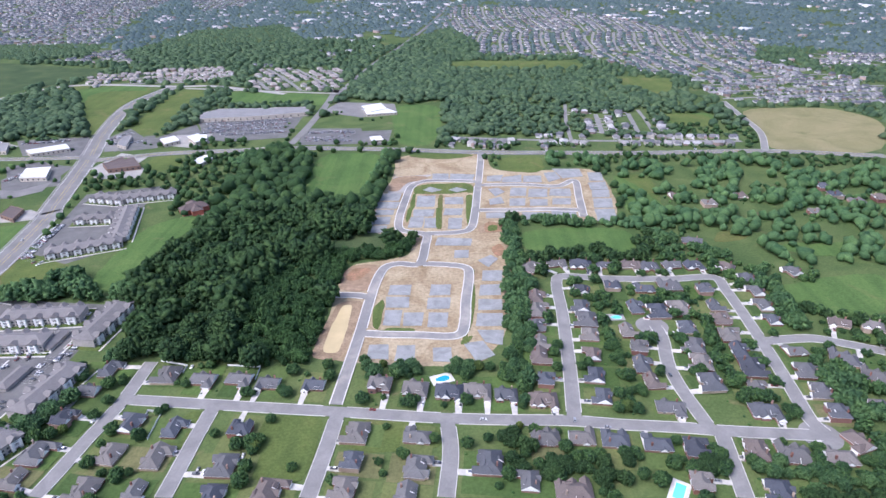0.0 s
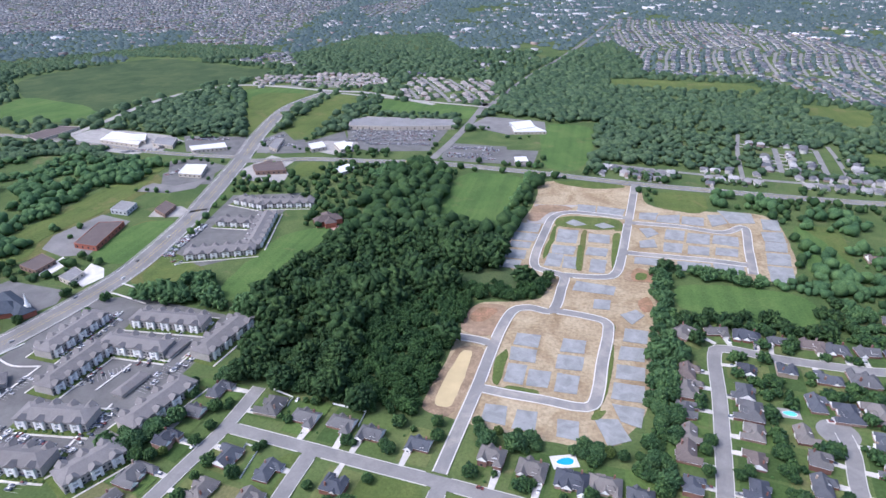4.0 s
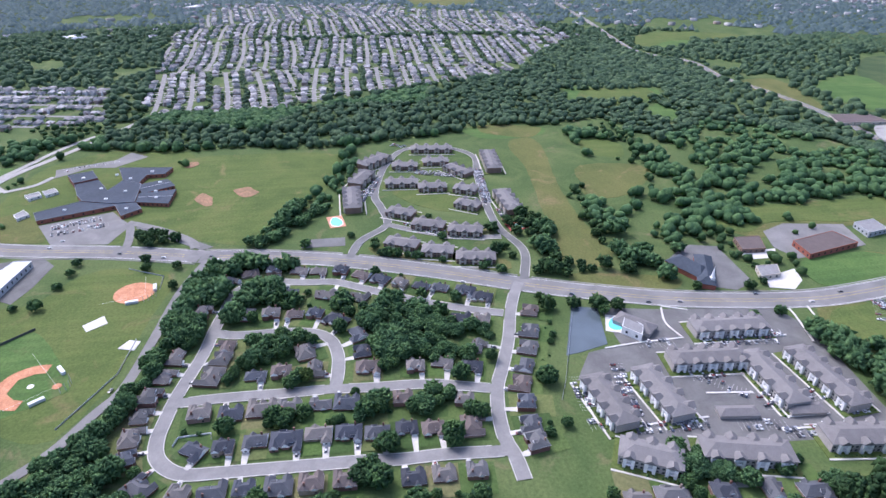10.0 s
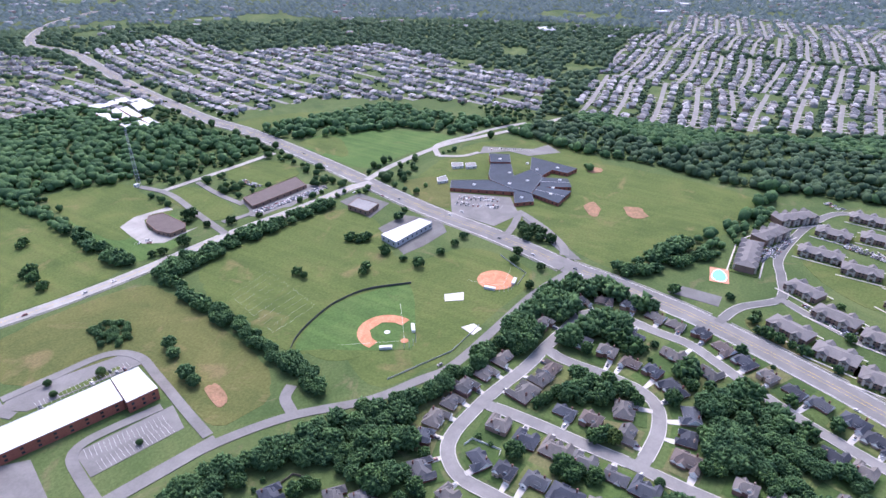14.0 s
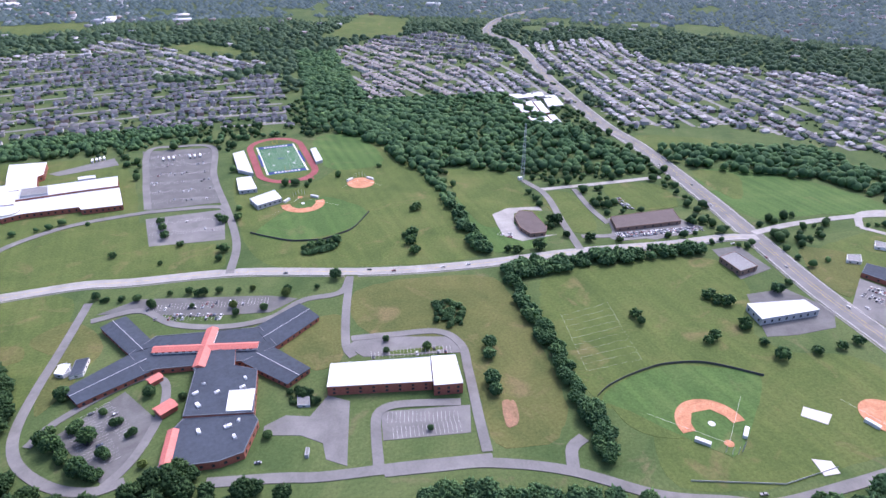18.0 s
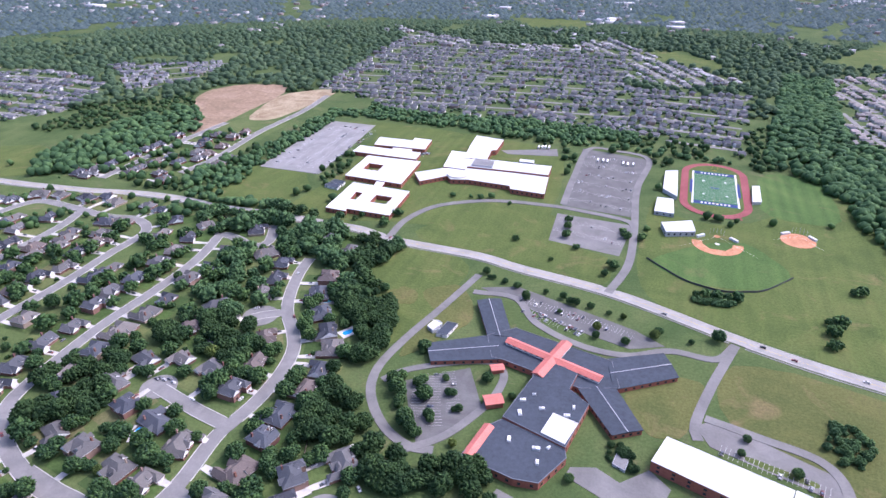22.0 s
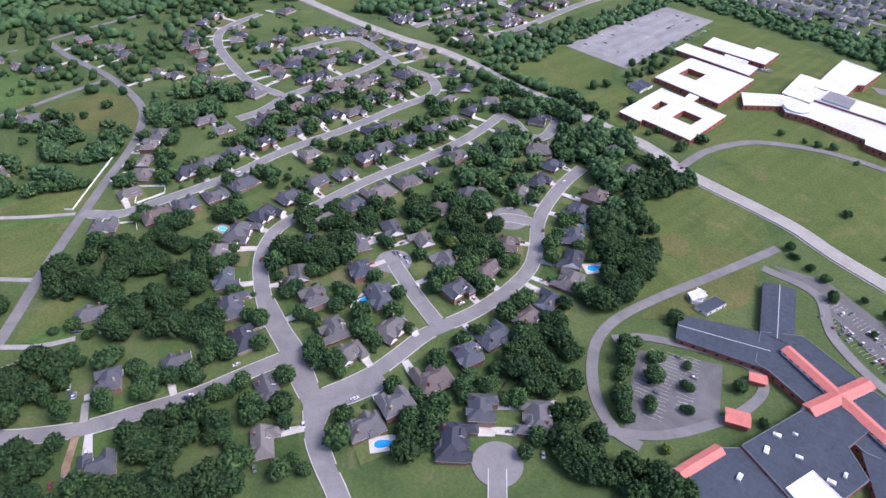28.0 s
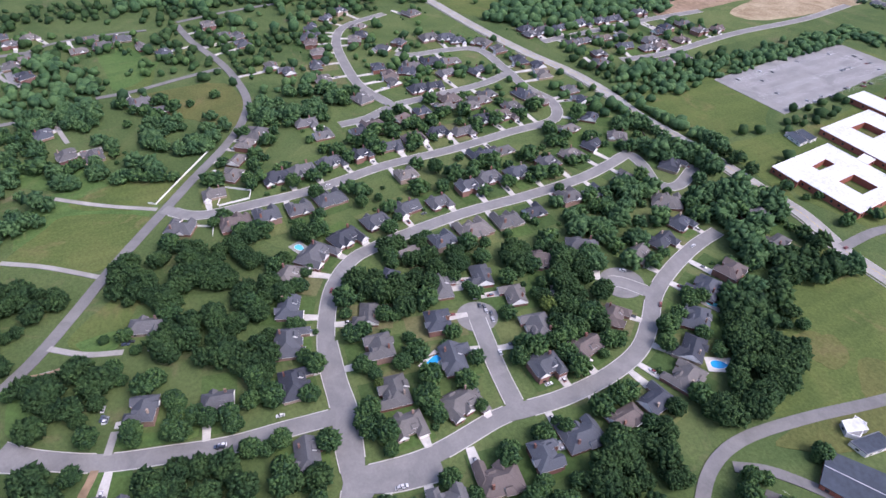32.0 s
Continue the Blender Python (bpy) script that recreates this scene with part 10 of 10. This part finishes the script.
wood("tree_group", 9, [(226, -136), (260, -167), (247, -209), (215, -231), (191, -271), (180, -248), (197, -230), (208, -207), (206, -183), (188, -165), (182, -151), (198, -145)])
wood("tree_group", 9, [(186, -223), (191, -271), (164, -279), (140, -258), (148, -244), (161, -230)])
wood("tree_group", 9, [(159, -234), (138, -264), (119, -251), (129, -231)])
wood("tree_group", 9, [(241, -307), (239, -370), (208, -393), (185, -348), (183, -318), (201, -299)])
wood("tree_group", 9, [(39, -236), (44, -271), (38, -302), (23, -276), (21, -245), (3, -220), (-16, -201), (-9, -187), (14, -197), (37, -198), (45, -224)])
wood("tree_group", 9, [(66, -309), (68, -352), (55, -353), (38, -322), (35, -289), (47, -284)])
wood("tree_group", 9, [(106, -340), (104, -371), (76, -335), (75, -314)])
wood("tree_group", 8, [(61, -106), (56, -124), (35, -128), (32, -107), (40, -92)])
wood("tree_group", 8, [(537, -148), (540, -225), (503, -250), (462, -196), (454, -158), (475, -130)])
wood("tree_group", 8, [(498, -44), (476, -114), (440, -100), (441, -64), (470, -39)])
wood("tree_group", 8, [(450, 29), (460, -4), (414, -21), (428, 27)])
wood("tree_group", 8, [(668, 51), (643, -15), (524, -7), (540, 52)])
wood("tree_group", 8, [(466, 102), (461, 72), (418, 45), (360, 63), (372, 100)])
wood("tree_group", 8, [(203, 58), (205, 24), (175, 22), (180, 48)])
wood("tree_group", 8, [(231, 66), (230, 53), (209, 52), (210, 63)])
wood("tree_group", 8, [(94, 284), (118, 294), (105, 258), (87, 249), (71, 271)])
wood("tree_group", 8, [(150, 275), (177, 284), (211, 270), (255, 261), (247, 248), (144, 249)])
wood("tree_group", 8, [(33, 290), (60, 285), (92, 275), (86, 262), (38, 271)])
wood("tree_group", 8, [(273, 373), (294, 366), (268, 302), (263, 313)])
wood("tree_group", 8, [(293, 521), (309, 521), (295, 433), (292, 409), (270, 401), (285, 460)])
wood("tree_group", 8, [(251, 570), (291, 557), (276, 533), (236, 536)])
wood("tree_group", 8, [(-456, 118), (-466, 145), (-454, 190), (-427, 209), (-406, 198), (-393, 185), (-401, 169), (-398, 137), (-406, 125)])
wood("tree_group", 8, [(-434, 35), (-435, 73), (-422, 77), (-408, 36)])
wood("tree_group", 8, [(-359, 152), (-360, 182), (-344, 182), (-339, 155)])
wood("tree_group", 8, [(-358, 115), (-362, 130), (-339, 130), (-338, 118)])

wood("wood_belt", 8, [(1114, -102), (1042, -237), (970, -357), (829, -371), (780, -322), (767, -265), (789, -216), (863, -198), (903, -150), (850, -132), (807, -172), (775, -159), (833, -99), (811, -48)])
wood("tree_row", 8, [(-1700, -90), (-1700, 140), (-1712, 354), (-1695, 522), (-1660, 665), (-1685, 665), (-1716, 522), (-1735, 354), (-1722, 140), (-1716, -90)])

# ---------- far subdivisions ----------
suburb("slate_homes", [(46, 2875), (481, 2783), (653, 2397), (905, 1867), (646, 1316), (470, 1439), (346, 1659), (143, 1666), (-34, 1805)], 87)
suburb("slate_homes", [(-1622, 2431), (-1256, 2582), (-1271, 3001), (-1062, 2121), (-972, 1794), (-1199, 1758)])
suburb("slate_homes", [(-1074, 1753), (-274, 1724), (-275, 1543), (-979, 1611)])
suburb("townhomes", [(-812, 1448), (-518, 1537), (-449, 1394), (-740, 1330)])
suburb("townhomes", [(-432, 1521), (-221, 1493), (-209, 1278), (-397, 1294)])
suburb("slate_homes", [(552, 1573), (783, 1565), (921, 1308), (817, 1144), (531, 1152), (524, 1243)])
suburb("slate_homes", [(938, 1679), (1151, 1671), (1025, 1473), (900, 1525)])
suburb("slate_homes", [(-3748, 2370), (-3453, 3060), (-2678, 3776), (-1310, 3454), (-1154, 2342), (-1621, 2080), (-2571, 2217), (-2815, 1927)])
suburb("slate_homes", [(-1149, 1810), (-487, 1579), (-419, 1538), (-258, 1672), (-340, 1753), (-833, 1788)])
suburb("slate_homes", [(-1188, 3142), (-1021, 4512), (-863, 3004), (-958, 2683)])
suburb("far_homes", [(-1105, -218), (-1848, -334), (-1980, -175), (-2070, 241), (-1822, 650), (-1654, 697), (-1270, 437), (-1191, 218), (-1108, 39), (-1056, -108), (-1018, -170)], -178)
suburb("far_homes", [(-1755, -289), (-2245, -307), (-2308, -94), (-2291, 181), (-2059, 681), (-1763, 666), (-1863, 194)], -178)
suburb("slate_homes", [(-3887, 2234), (-1705, 2231), (-2177, 1861), (-2757, 1534)])
suburb("far_homes", [(-860, -1239), (-1069, -1252), (-1119, -1041), (-1365, -834), (-1244, -308), (-1044, -260), (-1017, -409), (-910, -625), (-816, -643), (-755, -683), (-814, -941)], 77)
suburb("far_homes", [(-1047, -191), (-1313, -193), (-2330, -268), (-2307, 310), (-1265, 268), (-1191, 52), (-1054, 22), (-1021, -144)], -178)
suburb("far_homes", [(-730, -1256), (-810, -1218), (-761, -950), (-753, -817), (-662, -840), (-588, -964)])
suburb("dark_homes", [(500, -1000), (563, -1553), (398, -1511), (145, -1498), (-28, -1518), (-106, -936), (21, -977), (143, -943), (270, -932)], 4)
suburb("dark_homes", [(488, -1292), (251, -1410), (-114, -1192), (-288, -1212), (-257, -864), (-120, -903), (62, -905), (350, -927)], 4)
suburb("far_homes", [(97, -1659), (16, -1730), (-130, -1475), (-289, -1322), (-172, -1232), (2, -1286)])
suburb("far_homes", [(661, -1748), (343, -1551), (157, -1592), (68, -1655), (68, -1381), (319, -1451), (480, -1448)])
suburb("tan_homes", [(-452, -1423), (-551, -1479), (-707, -1169), (-780, -948), (-679, -926), (-459, -964), (-399, -974)])
suburb("dark_homes", [(-546, -1518), (-792, -1561), (-831, -1296), (-803, -1153), (-677, -1259), (-529, -1344)])
suburb("white_homes", [(-912, -1315), (-1157, -1346), (-1102, -1027), (-1009, -973), (-857, -1021)])
suburb("far_homes", [(-810, -904), (-1091, -981), (-1105, -817), (-926, -625), (-748, -669)])
suburb("slate_homes", [(1515, -446), (1542, -684), (1434, -883), (1085, -948), (893, -880), (834, -710), (953, -502), (1050, -325), (1068, -288)])
suburb("slate_homes", [(1568, -181), (1180, -111), (1090, -220), (1068, -288), (1515, -446)])
suburb("slate_homes", [(1050, -1024), (803, -1154), (767, -955), (820, -843)])

def yard_trees(limit):
    """A few trees in the yards round each house, single things for the nearest, joined beyond."""
    near, joined = [], []
    order = sorted(HOUSES, key=lambda h: math.hypot(h[0] + 40, h[1] - 20))
    for x, y in order:
        for _ in range(tree_rng.choice((5, 6, 7, 8)) + (9 if x > 60 and y > 240 else 0)):
            a, r = tree_rng.uniform(0, 6.28), tree_rng.uniform(11.5, 24)
            p = (x + r * math.cos(a), y + r * math.sin(a))
            l = int(land_at(p[0], p[1]))
            if l & 6 or any((p[0] - h[0]) ** 2 + (p[1] - h[1]) ** 2 < 130 for h in HOUSES):
                continue
            s = tree_rng.choice((0.5, 1.0, 1.4, 1.8)) * tree_rng.uniform(0.85, 1.15) * (0.66 if y > 240 else 1)
            (near if len(near) < limit else joined).append((p, s))
    for p, s in near:
        tree(p[0], p[1], s)
    plant("yard_trees", [p for p, _ in joined], [s * 3.6 for _, s in joined], "leaves_yard", "scattered dark green yard trees between houses", "trees")


plant_singles(240)
yard_trees(0)
for root in YARD:
    for o in (*root.children_recursive, root):
        bpy.data.objects.remove(o)


# ---------- open distance: scattered woods and roofs ----------
def far_scatter():
    rng = np.random.RandomState(9)
    rings = ((520, 1100, 13, 5.5), (1100, 2000, 17, 9), (2000, 3200, 23, 13), (3200, 4700, 30, 17))
    for r0, r1, step, size in rings:
        g = np.arange(-r1, r1, step)
        x, y = np.meshgrid(g, g, indexing="ij")
        x, y = x.ravel() + rng.uniform(-step, step, x.size) * 0.45, y.ravel() + rng.uniform(-step, step, y.size) * 0.45
        r = np.hypot(x, y)
        k = (r > r0) & (r < r1) & (land_at(x, y) == 0)
        x, y = x[k], y[k]
        cover = np.array([noise.noise(Vector((a / 330, b / 330, 3))) + 0.5 * noise.noise(Vector((a / 90, b / 90, 7))) for a, b in zip(x, y)])
        k = cover > (0.0 if r1 < 1500 else -0.42)
        places = list(zip(x[k], y[k]))
        plant("far_woods", places, size * rng.uniform(0.6, 1.3, len(places)), "leaves_wood" if r1 < 1500 else "leaves_far_haze" if r1 < 2500 else "leaves_distant_haze", "broken dark green woodland reaching to the distance", "trees")


far_scatter()
plant("hedge_shrubs", SHRUBS, [0.8 + 0.5 * leaf_rng.rand() for _ in SHRUBS], "leaves_yard", "low dark green shrubs along apartment walls", "shrubs")


# ---------- far town: pale roofs in the distance ----------
def far_town():
    rng = np.random.RandomState(14)
    vs, fs, ix, n = [], [], [], 0
    sq = np.array([(-1, -1), (1, -1), (1, 1), (-1, 1)], float)
    for _ in range(13000):
        r = 1500 + 3150 * math.sqrt(rng.rand())
        a = rng.uniform(0, 2 * math.pi)
        x, y = r * math.cos(a), r * math.sin(a)
        if int(land_at(x, y)) or math.hypot(x + 3900, y - 900) > 600 and noise.noise(Vector((x / 520, y / 520, 11))) < -0.08:
            continue
        big = rng.rand() < (0.45 if math.hypot(x + 3900, y - 900) < 800 else 0.025)
        w, d, h = (rng.uniform(16, 42), rng.uniform(12, 26), rng.uniform(6, 9)) if big else (rng.uniform(7, 11), rng.uniform(6, 9), rng.uniform(5, 8))
        t = rng.uniform(0, 3.14)
        m = np.array([(math.cos(t), math.sin(t)), (-math.sin(t), math.cos(t))])
        base = (sq * (w, d)) @ m + (x, y)
        v = np.concatenate([np.c_[base, np.zeros(4)], np.c_[base, np.full(4, h)]])
        f = [(i, (i + 1) % 4, (i + 1) % 4 + 4) for i in range(4)] + [(i, (i + 1) % 4 + 4, i + 4) for i in range(4)] + [(4, 5, 6), (4, 6, 7)]
        vs.append(v), fs.append(np.array(f) + n), ix.append([0] * 8 + [1 if big else 2] * 2)
        n += 8
    me = quick_mesh("far_town", np.concatenate(vs), np.concatenate(fs), ["siding_far", "roof_white", "shingle_far"], np.concatenate(ix))
    tagged(new("far_town", me), "scattered pale roofs of the distant town", "houses", kind="stuff")


far_town()
